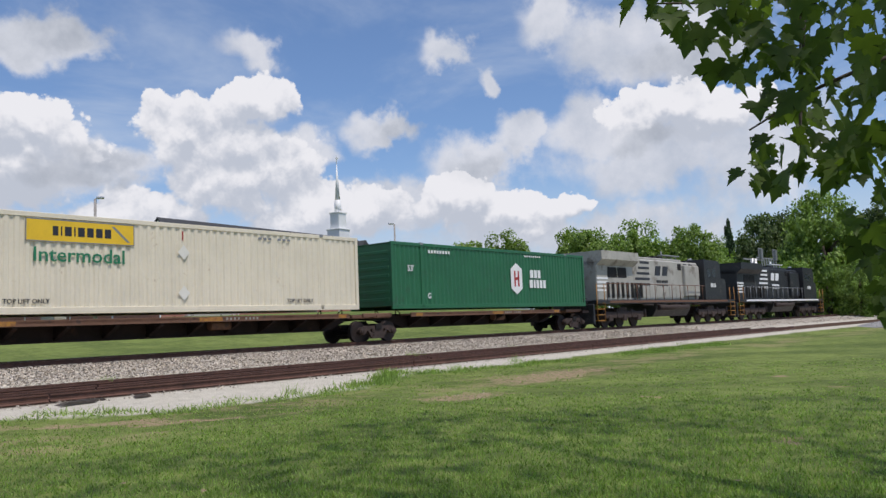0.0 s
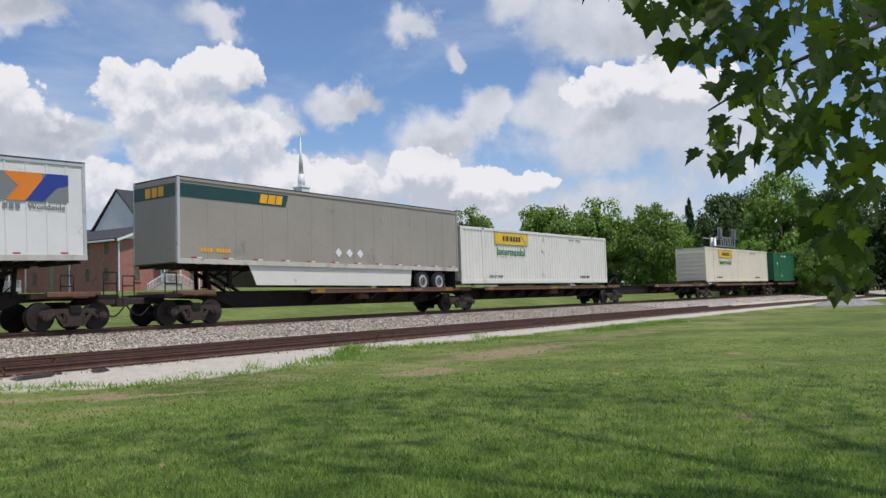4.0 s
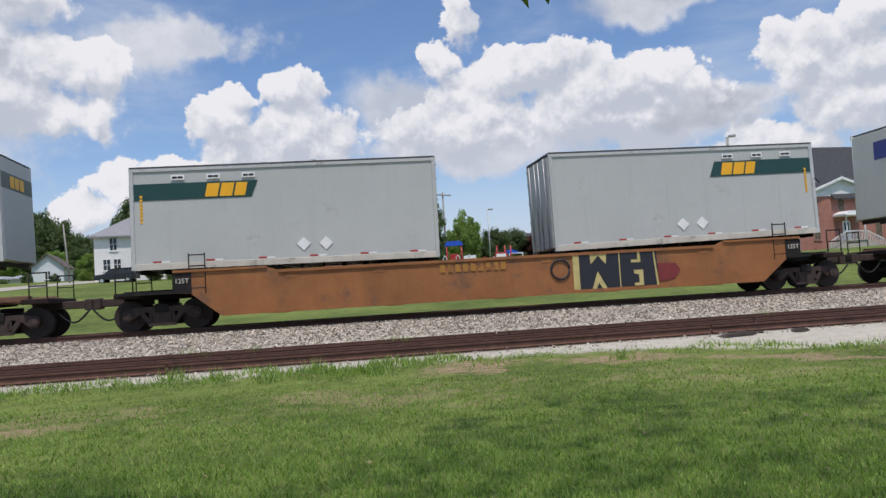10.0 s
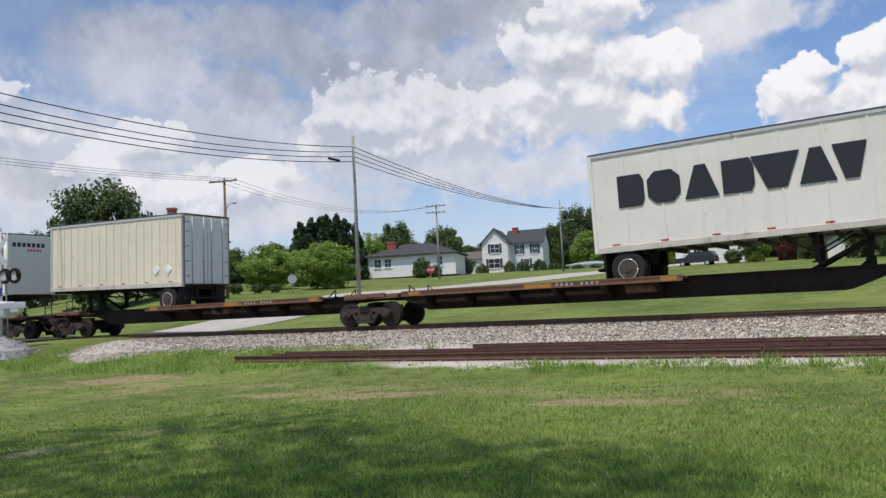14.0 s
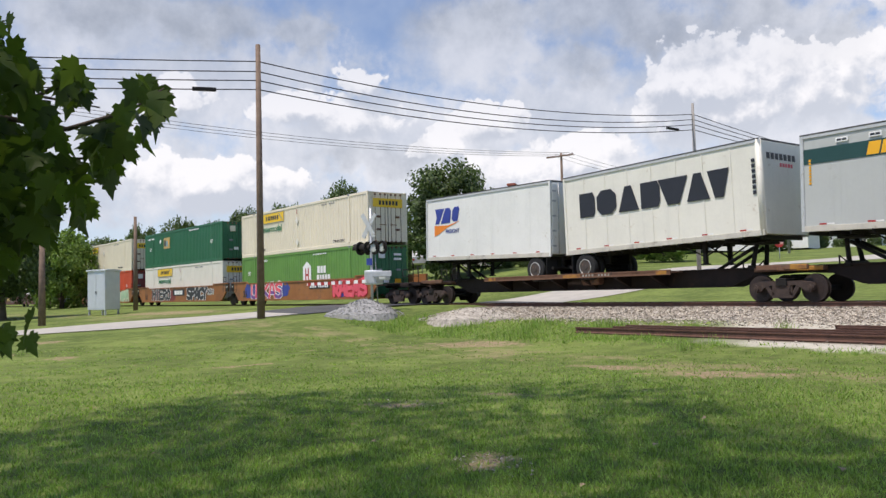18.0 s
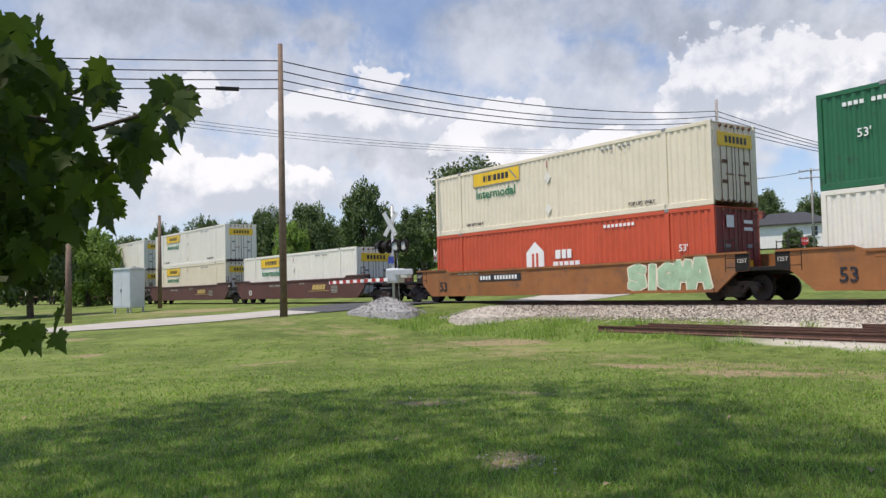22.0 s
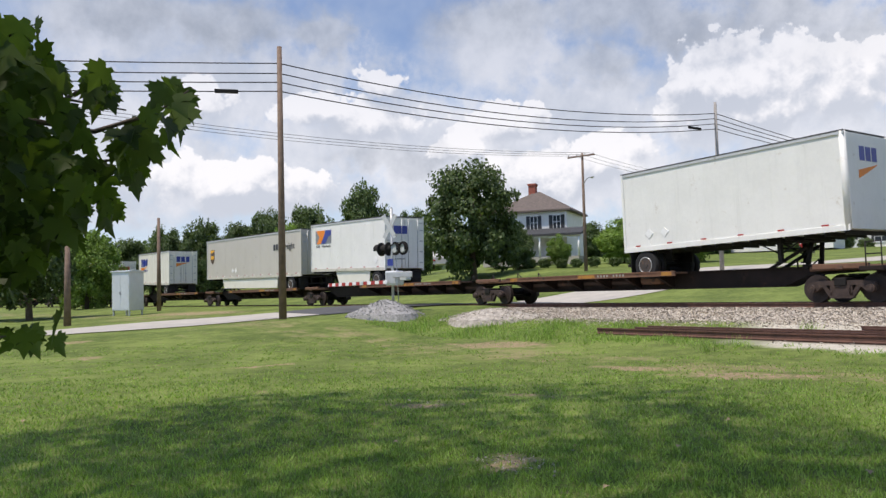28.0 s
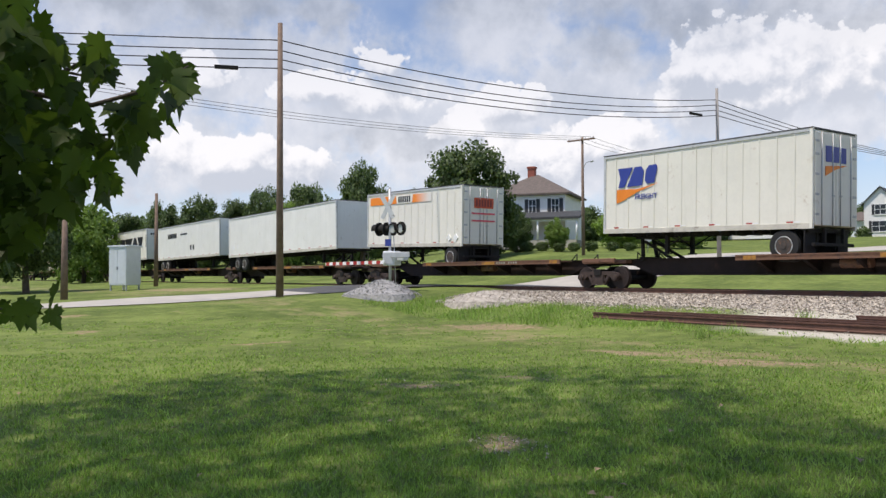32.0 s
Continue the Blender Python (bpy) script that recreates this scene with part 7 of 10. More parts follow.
def crossing_signal():
    x, y = -32.15, 16.35
    z = float(lie(x, y))
    t = thing("crossing_signal", "silver level crossing signal with black lamp hoods and lowered gate arm", "railway signal", pose(x, y, z, 0, 0, 28))
    top = height_at(6.0, 36.0) - z
    part("mast", M().cyl((0, 0, 0), (0, 0, top), 0.065, n=14), "galv", t)
    part("finial", M().cyl((0, 0, top), (0, 0, top + 0.1), 0.05, 0.01, 10), "galv", t)
    part("base", M().cyl((0, 0, 0), (0, 0, 0.28), 0.22, 0.1, 12), "galv", t)
    for s in (-1, 1):
        blade = part("crossbuck_blade", M().box(-0.6, 0.6, -0.012, 0.012, -0.1, 0.1), "alum", t, "dull white crossbuck blade", pose(-0.05, -0.1 - 0.03 * s, height_at(4.75, 36.0) - z, 0, 58 * s, 0))
    lz = height_at(3.19, 36.0) - z
    part("lamp_bracket", M().cyl((-0.75, 0, lz), (0.75, 0, lz), 0.035, n=10), "galv", t)
    for dx, turn in ((-0.55, -96), (-0.15, -96), (0.2, -14), (0.62, -14)):
        lm = part("lamp", M().cyl((0, 0, 0), (0, -0.06, 0), 0.30, 0.30, n=22).cyl((0, 0.14, 0), (0, 0, 0), 0.11, 0.17, n=16), "black", t, "black flasher with a round backplate", pose(dx, 0.0, lz, 0, 0, turn))
        part("lens", M().cyl((0, -0.06, 0), (0, -0.09, 0), 0.2, 0.17, n=20), "silver", lm, "pale round lens")
        hood = M()
        for k in range(10):
            a0, a1 = radians(200 - k * 22), radians(200 - (k + 1) * 22)
            reach = -0.32 if turn < -50 else -0.16
            ring = [(q * math.cos(w), v, q * math.sin(w)) for w in (a0, a1) for q in (0.215, 0.225) for v in (-0.06, reach)]
            hood.add([ring[i] for i in (0, 1, 5, 4, 2, 3, 7, 6)], [(0, 1, 2, 3), (7, 6, 5, 4), (1, 5, 6, 2), (0, 3, 7, 4)])
        part("hood", hood, "black", lm)
    bz = height_at(1.35, 36.0) - z
    box = part("gate_motor", M().box(-0.22, 0.42, -0.28, 0.28, bz - 0.45, bz + 0.18, 0.04), "cabinet", t, "grey gate motor housing")
    part("motor_door", M().box(-0.16, 0.36, -0.30, -0.28, bz - 0.38, bz + 0.1, 0.01), "galv", box)
    part("junction_box", M().box(0.5, 0.85, -0.2, 0.2, bz - 0.25, bz + 0.02, 0.03), "cabinet", t)
    part("counterweight", M().box(0.3, 1.3, -0.42, -0.36, bz - 0.12, bz + 0.12, 0.02), "galv", t)
    arm = M().box(-6.4, 0.2, -0.40, -0.36, bz - 0.38, bz - 0.23, 0.005)
    arm = part("gate_arm", arm, "trimwhite", t, "white gate arm with red stripes", pose(0, 0, 0, 0, 0, -28))
    for k in range(8):
        part("stripe", shared(("stripe", 0), lambda: M().box(0, 0.4, -0.404, -0.356, -0.104, 0.054), "red"), "red", arm, at=pose(-6.3 + k * 0.82, 0, bz - 0.28))
    part("sign_plate", M().box(-0.2, 0.1, -0.1, -0.08, lz - 0.75, lz - 0.45), "navy", t)
    part("ladder", M().tube([(0.1, 0.3, 0.2), (0.1, 0.12, lz)], 0.02, 6), "galv", t)


crossing_signal()


def signal_cabinet():
    x, y, z = spot(80.65, 58.0)
    z = min(z, height_at(-0.42, 58.0) - 0.1)
    t = thing("signal_cabinet", "tall silver aluminium railway equipment cabinet", "cabinet", pose(x, y, z, 0, 0, 40))
    hh = height_at(1.95, 58.0) - z
    t.scale.x = 0.74
    body = part("body", M().box(-0.95, 0.95, -0.7, 0.7, 0.35, hh - 0.08, 0.02), "cabinet", t)
    part("roof", M().prism([(-0.78, hh - 0.08), (0.78, hh - 0.08), (0.78, hh), (0, hh + 0.06), (-0.78, hh)], "x", -1.05, 1.05), "cabinet", t)
    for s in (-1, 1):
        part("door", M().box(min(0.02 * s, 0.85 * s), max(0.02 * s, 0.85 * s), -0.715, -0.70, 0.45, hh - 0.2, 0.004), "cabinet", body)
        part("door_handle", M().box(0.06 * s - 0.02, 0.06 * s + 0.02, -0.74, -0.715, hh * 0.5 - 0.1, hh * 0.5 + 0.1), "midgrey", body)
        for e in (-1, 1):
            part("leg", M().box(0.85 * s - 0.05, 0.85 * s + 0.05, 0.6 * e - 0.05, 0.6 * e + 0.05, 0, 0.36), "galv", t)


signal_cabinet()


def gantry():
    """Cantilever signal bridge over the line, far ahead."""
    dist = 96.0
    x, y = -math.sin(radians(-68.45)) * dist, math.cos(radians(-68.45)) * dist
    z = float(lie(x, y))
    top = height_at(3.55, dist) - z
    t = thing("signal_bridge", "grey steel cantilever signal bridge beside the line", "railway signal", pose(x, y, z, 0, 0, 0))
    for dx in (0.0, 0.9):
        part("mast", M().cyl((dx, 0, 0), (dx, 0, top), 0.22, 0.18, 10), "galv", t)
    part("ladder", M().tube([(1.3, 0.2, 0), (1.3, 0.2, top)], 0.04, 6), "galv", t)
    walk_z = top - 1.0
    for zz in (top, walk_z):
        part("truss_rail", M().box(-0.6, 5.2, -0.8, -0.7, zz - 0.06, zz + 0.06).box(-0.6, 5.2, 0.7, 0.8, zz - 0.06, zz + 0.06), "galv", t)
    for k in range(7):
        xx = 0.8 + k * 0.7
        part("truss_post", M().box(xx - 0.05, xx + 0.05, -0.8, -0.7, walk_z, top), "galv", t)
    part("walkway", M().box(-0.4, 5.2, -0.75, 0.75, walk_z - 0.05, walk_z), "galv", t)
    for xx in (0.2, 4.4):
        hd = part("signal_head", M().box(xx - 0.25, xx + 0.25, -1.1, -0.8, top - 0.2, top + 1.0, 0.03), "midgrey", t)
        part("backplate", M().box(xx - 0.4, xx + 0.4, -0.82, -0.78, top - 0.3, top + 1.1), "midgrey", hd)


gantry()


def gravel_heap(x, y, r, h, mat, label, seed):
    rnd = random.Random(seed)
    t = thing("gravel_heap", label, "gravel heap", pose(x, y, float(lie(x, y)) - 0.05))
    m = M()
    n, k = 22, 7
    v = [(0, 0, h)]
    for j in range(1, k + 1):
        for i in range(n):
            a = 2 * math.pi * i / n
            q = r * j / k * (1 + 0.10 * math.sin(3 * a + seed) + rnd.uniform(-0.03, 0.03))
            v.append((q * math.cos(a), q * math.sin(a) * 0.8, h * (1 - (j / k) ** 1.3) + rnd.uniform(-0.04, 0.04) - (0.45 if j == k else 0.0)))
    f = [(0, 1 + i, 1 + (i + 1) % n) for i in range(n)]
    for j in range(k - 1):
        for i in range(n):
            a, b = 1 + j * n + i, 1 + j * n + (i + 1) % n
            f.append((a, a + n, b + n, b))
    m.add(v, f)
    part("core", m, mat, t)
    st = M()
    for i in range(1500):
        a, q = rnd.uniform(0, 6.283), r * math.sqrt(rnd.random())
        s = rnd.uniform(0.025, 0.055)
        px, py, pz = q * math.cos(a), q * math.sin(a) * 0.8, h * (1 - (q / r) ** 1.3)
        p = [(px + rnd.uniform(-s, s), py + rnd.uniform(-s, s), pz + rnd.uniform(0, s * 1.4)) for _ in range(4)]
        st.add(p, [(0, 1, 2), (0, 3, 1), (1, 3, 2), (0, 2, 3)])
    tagged(part("stone_cover", st, mat, t), kind="stuff")


gravel_heap(-30.6, 15.2, 2.0, 0.72, "bluestone", "heap of blue-grey gravel by the crossing signal", 2)
gravel_heap(-26.6, 17.9, 2.6, 0.46, "stone", "low heap of pale ballast beside the track", 5)
gravel_heap(72.0, 17.5, 4.0, 0.6, "bluestone", "heap of grey gravel at the end of the spare rails", 9)


# ---- church ----
def frame_at(c, ang):
    """A pose whose x axis turns by ang degrees from world x."""
    return pose(c[0], c[1], c[2], 0, 0, ang)


def window(parent, x, z0, z1, w, y, tall=False, lintel="brick", glass="stained", frame_paint="trimwhite"):
    """A window in a wall that faces -y: recess frame, pane, sill, brick arch."""
    win = part("window", M().box(x - w / 2, x + w / 2, y - 0.05, y + 0.02, z0, z1, 0.01), frame_paint, parent)
    part("pane", M().box(x - w / 2 + 0.07, x + w / 2 - 0.07, y - 0.065, y - 0.05, z0 + 0.07, z1 - 0.07), glass, win)
    part("sill", M().box(x - w / 2 - 0.1, x + w / 2 + 0.1, y - 0.12, y, z0 - 0.1, z0), lintel, win)
    return win


def side_window(parent, y, z0, z1, w, x, s, glass="glassdark", trim="trimwhite"):
    """A window in a wall that faces along x (s: +1 or -1)."""
    a, b = sorted((x, x + s * 0.05))
    win = part("window", M().box(a, b, y - w / 2, y + w / 2, z0, z1, 0.01), trim, parent)
    a, b = sorted((x + s * 0.05, x + s * 0.065))
    part("pane", M().box(a, b, y - w / 2 + 0.06, y + w / 2 - 0.06, z0 + 0.06, z1 - 0.06), glass, win)
    return win


def gable_roof(parent, x0, x1, y0, y1, ze, zr, over=0.4, thick=0.16, mat="shingle", ridge="x"):
    """Two roof slopes over a rectangle, with their thickness."""
    if ridge == "x":
        m = (y0 + y1) / 2
        for a, s in ((y0, -1), (y1, 1)):
            sl = (zr - ze) / abs(a - m)
            o = a + s * over
            zo = ze - over * sl
            part("roof_slope", M().prism([(o, zo), (o, zo + thick), (m, zr + thick), (m, zr)], "x", x0 - over, x1 + over), mat, parent)
    else:
        m = (x0 + x1) / 2
        for a, s in ((x0, -1), (x1, 1)):
            sl = (zr - ze) / abs(a - m)
            o = a + s * over
            zo = ze - over * sl
            part("roof_slope", M().prism([(o, zo), (o, zo + thick), (m, zr + thick), (m, zr)], "y", y0 - over, y1 + over), mat, parent)


def porch(parent, x, y, z, w=2.6, depth=1.6, h=2.6, rise=1.1):
    """A raised white entrance porch with posts, stairs and rails on both sides, on a wall facing -y."""
    p = part("porch", M().box(x - w / 2, x + w / 2, y - depth, y, z + rise - 0.15, z + rise).box(x - w / 2 + 0.1, x + w / 2 - 0.1, y - depth + 0.1, y, z, z + rise - 0.15), "concrete", parent)
    part("porch_roof", M().box(x - w / 2 - 0.35, x + w / 2 + 0.35, y - depth - 0.4, y, z + rise + h, z + rise + h + 0.22, 0.03).prism([(x - w / 2 - 0.35, z + rise + h + 0.22), (x + w / 2 + 0.35, z + rise + h + 0.22), (x + w / 2 - 0.3, z + rise + h + 0.55), (x - w / 2 + 0.3, z + rise + h + 0.55)], "y", y - depth - 0.3, y), "trimwhite", p)
    for s in (-1, 1):
        part("post", M().cyl((x + s * (w / 2 - 0.12), y - depth + 0.15, z + rise), (x + s * (w / 2 - 0.12), y - depth + 0.15, z + rise + h), 0.09, n=12), "trimwhite", p)
        a, b = x + s * w / 2, x + s * (w / 2 + 2.3)
        rail, bal = M(), M()
        rail.prism([(a, z + rise + 0.9), (a, z + rise + 0.98), (b, z + 0.98), (b, z + 0.9)], "y", y - depth + 0.05, y - depth + 0.11)
        for k in range(12):
            q = k / 11
            xx, zz = a + (b - a) * q, z + rise * (1 - q)
            bal.box(xx - 0.025, xx + 0.025, y - depth + 0.06, y - depth + 0.10, zz + 0.08, zz + 0.92)
        each("baluster", bal, "trimwhite", p)
        part("stair_rail", rail, "trimwhite", p)
        for k in range(6):
            x0, x1 = sorted((a + (b - a) * k / 6, a + (b - a) * (k + 1) / 6))
            part("step", M().box(x0, x1, y - depth, y, z, z + rise * (1 - (k + 0.5) / 6)), "concrete", p)
    fr = M().box(x - w / 2, x + w / 2, y - depth + 0.06, y - depth + 0.11, z + rise + 0.9, z + rise + 0.97)
    for k in range(14):
        xx = x - w / 2 + w * k / 13
        fr.box(xx - 0.022, xx + 0.022, y - depth + 0.06, y - depth + 0.10, z + rise, z + rise + 0.9)
    part("front_rail", fr, "trimwhite", p)
    d = part("door", M().box(x - 0.5, x + 0.5, y - 0.06, y + 0.01, z + rise, z + rise + 2.15, 0.01), "trimwhite", p)
    part("door_pane", M().box(x - 0.3, x + 0.3, y - 0.075, y - 0.06, z + rise + 1.1, z + rise + 1.95), "glassdark", d)


def church():
    dist = 97.0
    cx, cy, cz = spot(-28.28, dist)
    ang = 9.6
    z = min(cz, height_at(1.25, dist)) - 0.3
    t = thing("church", "red brick church with dark shingle roof and white steeple", "church", frame_at((cx, cy, z), ang))
    g = height_at(1.25, dist) - z
    eave = height_at(4.72, dist) - z
    fac, wing, nave, deep = 11.6, 52.0, 42.5, 12.4
    # wing that runs away from the facade, and nave
    wl = part("wing_wall", M().box(0, fac, 0, wing, 0, eave), "brick", t, "two-storey brick wing")
    nw = part("nave_wall", M().box(fac + 0.02, nave, 0.25, deep, 0, eave + 0.1), "brick", t, "long brick nave wall")
    zr = eave + 2.0
    gable_roof(t, 0, fac, -0.1, wing, eave, zr, 0.5, ridge="y")
    part("pediment", M().prism([(-0.2, eave - 0.02), (fac + 0.2, eave - 0.02), (fac / 2, zr - 0.05)], "y", -0.12, 0.1), "trimwhite", t, "white pediment")
    for s in (-1, 1):
        a = fac / 2
        part("rake_board", M().prism([(a, zr + 0.1), (a, zr - 0.2), (a + s * (a + 0.55), eave - 0.42), (a + s * (a + 0.55), eave - 0.12)], "y", -0.62, -0.5), "trimwhite", t)
    ridge = height_at(7.72, 106.0) - z
    x0n, half = 5.1, deep / 2
    gable_roof(t, x0n, nave, 0.0, deep, eave + 0.12, ridge, 0.6, 0.2, ridge="x")
    part("gable_wall", M().prism([(0.3, eave), (deep - 0.3, eave), (half, ridge - 0.1)], "x", x0n - 0.42, x0n - 0.12), "siding", t, "white gable wall")
    part("gable_wall", M().prism([(0.3, eave), (deep - 0.3, eave), (half, ridge - 0.1)], "x", nave - 0.3, nave), "siding", t)
    part("gutter", M().box(fac, nave + 0.5, -0.48, -0.34, eave - 0.14, eave + 0.06, 0.02), "trimwhite", t)
    part("gutter", M().box(-0.62, -0.48, 0, wing, eave - 0.34, eave - 0.16, 0.02), "trimwhite", t)
    for x in (fac + 0.25, 21.6, 31.2, nave - 0.15):
        part("downpipe", M().box(x - 0.07, x + 0.07, 0.1, 0.22, 0, eave), "trimwhite", t)
    part("downpipe", M().box(-0.03, 0.1, -0.12, 0.0, 0, eave), "trimwhite", t)
    for yy in (8.5, 17.0, 27.0, 38.0):
        part("downpipe", M().box(-0.12, 0.0, yy - 0.07, yy + 0.07, 0, eave), "trimwhite", t)
    # cross gable and steeple at the far end of the nave
    xg = 37.6
    part("cross_gable", M().prism([(xg, ridge - 3.0), (xg + 4.6, ridge - 3.0), (xg + 2.3, ridge - 0.7)], "y", half - 4.5, half), "shingle", t)
    sx, sy = 38.7, half
    b = part("steeple", M().box(sx - 1.25, sx + 1.25, sy - 1.25, sy + 1.25, ridge - 1.6, ridge + 1.3, 0.04), "trimwhite", t, "white tiered steeple with a thin spire")
    d2 = 128.5
    zz = [ridge + 1.3, height_at(8.1, d2) - z, height_at(8.98, d2) - z, height_at(11.55, d2) - z, height_at(11.95, d2) - z]
    part("tier", M().box(sx - 0.9, sx + 0.9, sy - 0.9, sy + 0.9, zz[0], zz[1], 0.04), "trimwhite", b)
    part("cornice", M().box(sx - 1.38, sx + 1.38, sy - 1.38, sy + 1.38, ridge + 1.15, ridge + 1.35, 0.04), "trimwhite", b)
    part("cornice", M().box(sx - 1.02, sx + 1.02, sy - 1.02, sy + 1.02, zz[1] - 0.15, zz[1] + 0.08, 0.04), "trimwhite", b)
    part("lantern", M().cyl((sx, sy, zz[1]), (sx, sy, zz[2]), 0.56, 0.52, 8), "trimwhite", b)
    part("spire", M().cyl((sx, sy, zz[2]), (sx, sy, zz[3]), 0.4, 0.04, 8), "trimwhite", b)
    part("cross", M().box(sx - 0.05, sx + 0.05, sy - 0.05, sy + 0.05, zz[3] - 0.1, zz[4] + 0.3).box(sx - 0.4, sx + 0.4, sy - 0.05, sy + 0.05, zz[4] - 0.1, zz[4]), "trimwhite", b)
    # windows: facade two rows, nave tall lancets, wing pairs
    up0, up1 = eave - 1.75, eave - 0.25
    lo0, lo1 = g + 1.1, g + 2.75
    for x in (2.45, 5.85, 10.6):
        window(t, x, up0, up1, 0.85, 0.0, glass="stained", frame_paint="sandframe")
    for x in (2.45, 10.6):
        window(t, x, lo0, lo1, 0.85, 0.0, glass="stained", frame_paint="sandframe")
    for i, x in enumerate((15.6, 20.1, 24.7, 29.2, 33.7, 38.3)):
        window(t, x, g + 1.75, g + 5.0, 0.85, 0.25, glass="stained", frame_paint="sandframe")
    for k in range(15):
        y = 2.0 + k * 3.3
        side_window(t, y, up0, up1, 0.8, 0.0, -1, "stained", "sandframe")
        if k not in (5, 6):
            side_window(t, y, lo0, lo1, 0.8, 0.0, -1, "stained", "sandframe")
    porch(t, 6.3, 0.0, g - 0.2)
    sp = part("side_porch", M().box(-1.8, 0, 17.6, 20.4, g, g + 1.0), "concrete", t)
    part("porch_roof", M().box(-2.2, 0, 17.2, 20.8, g + 3.3, g + 3.6, 0.03), "trimwhite", sp)
    for y in (17.7, 20.3):
        part("post", M().cyl((-1.7, y, g + 1.0), (-1.7, y, g + 3.3), 0.09, n=10), "trimwhite", sp)
    rl = M().box(-1.85, -1.78, 15.2, 20.4, g + 1.7, g + 1.8)
    for k in range(22):
        yy = 15.2 + k * 0.245
        rl.box(-1.84, -1.79, yy - 0.025, yy + 0.025, g + 0.4 + 0.6 * min(1.0, k / 10), g + 1.75)
    part("stair_rail", rl, "trimwhite", sp)
    part("vent_pipe", M().cyl((fac / 2 - 2, 22, zr - 1.0), (fac / 2 - 2, 22, zr + 0.9), 0.12, n=8), "galv", t)


church()


# ---- houses on the slope ----
def house(name, label, az, dist, base_el, width, depth, wall_h, roof_h, ang, wall="siding", roof="brownshingle", style="gable", windows=(), chimney=None, porch_front=False, shutters=False):
    x, y, _ = spot(az, dist)
    z = height_at(base_el, dist)
    t = thing(name, label, "house", frame_at((x, y, z - 0.6), ang))
    h = wall_h + 0.6
    w = width / 2
    body = part("wall", M().box(-w, w, 0, depth, 0, h), wall, t)
    if style == "gable":
        gable_roof(t, -w, w, 0, depth, h, h + roof_h, 0.4, mat=roof, ridge="x")
        for s in (-1, 1):
            a, b = sorted((s * w, s * (w - 0.2)))
            part("gable_wall", M().prism([(0.02, h), (depth - 0.02, h), (depth / 2, h + roof_h - 0.05)], "x", a, b), wall, t)
    elif style == "front":
        gable_roof(t, -w, w, 0, depth, h, h + roof_h, 0.4, mat=roof, ridge="y")
        part("gable_wall", M().prism([(-w + 0.02, h), (w - 0.02, h), (0, h + roof_h - 0.05)], "y", 0, 0.2), wall, t)
    else:
        o = 0.55
        r = max(0.3, (width - depth) / 2)
        v = [(-w - o, -o, h), (w + o, -o, h), (w + o, depth + o, h), (-w - o, depth + o, h), (-r, depth / 2, h + roof_h), (r, depth / 2, h + roof_h), (-w - o, -o, h - 0.18), (w + o, -o, h - 0.18), (w + o, depth + o, h - 0.18), (-w - o, depth + o, h - 0.18)]
        part("hip_roof", M().add(v, [(0, 1, 5, 4), (1, 2, 5), (2, 3, 4, 5), (3, 0, 4), (0, 6, 7, 1), (1, 7, 8, 2), (2, 8, 9, 3), (3, 9, 6, 0), (9, 8, 7, 6)]), roof, t)
    for wx, z0, z1, ww in windows:
        win = window(t, wx, z0 + 0.6, z1 + 0.6, ww, 0.0, lintel="trimwhite", glass="glassdark")
        part("mullion", M().box(wx - 0.03, wx + 0.03, -0.08, -0.06, z0 + 0.6, z1 + 0.6).box(wx - ww / 2, wx + ww / 2, -0.08, -0.06, (z0 + z1) / 2 + 0.57, (z0 + z1) / 2 + 0.63), "trimwhite", win)
        if shutters:
            for s in (-1, 1):
                a, b = sorted((wx + s * ww / 2, wx + s * (ww / 2 + 0.42)))
                part("shutter", M().box(a, b, -0.07, 0.0, z0 + 0.6, z1 + 0.6, 0.01), "shutter", t)
    if chimney:
        px, py, top, cw = chimney
        part("chimney", M().box(px - cw, px + cw, py - cw, py + cw, h, h + top, 0.02).box(px - cw - 0.08, px + cw + 0.08, py - cw - 0.08, py + cw + 0.08, h + top - 0.25, h + top, 0.02), "chimneybrick", t)
    if porch_front:
        p = part("porch", M().box(-w - 0.3, w + 1.8, -2.6, 0, 0, 0.9), "concrete", t)
        part("porch_roof", M().prism([(-2.9, 3.1), (-2.9, 3.35), (0, 4.15), (0, 3.9)], "x", -w - 0.6, w + 2.2), "shingle", p)
        part("porch_beam", M().box(-w - 0.4, w + 2.0, -2.7, -2.5, 2.9, 3.15), "trimwhite", p)
        for k in range(6):
            xx = -w - 0.2 + (2 * w + 2.0) * k / 5
            part("porch_post", M().cyl((xx, -2.6, 0.9), (xx, -2.6, 2.95), 0.11, n=10), "trimwhite", p)
    return t


house("house", "white two-storey house with hip roof, red chimney and long porch", 53.4, 91.0, 2.1, 8.6, 8.6, 5.6, 2.6, 38.0, style="hip", windows=((0.6, 3.45, 5.0, 0.9), (-2.4, 3.45, 5.0, 0.9), (3.2, 3.45, 5.0, 0.9)), chimney=(-0.6, 4.4, 3.6, 0.42), porch_front=True, shutters=True)
house("house", "low bungalow with dark roof and white bay", 36.9, 122.0, 2.55, 13.5, 9.0, 2.7, 1.9, 24.0, wall="siding", roof="shingle", style="hip", windows=((-5.2, 0.9, 2.2, 1.1), (-3.6, 0.9, 2.2, 1.1), (1.6, 0.8, 2.2, 0.9), (4.4, 0.8, 2.2, 0.9)), chimney=(-3.6, 3.0, 2.2, 0.7))
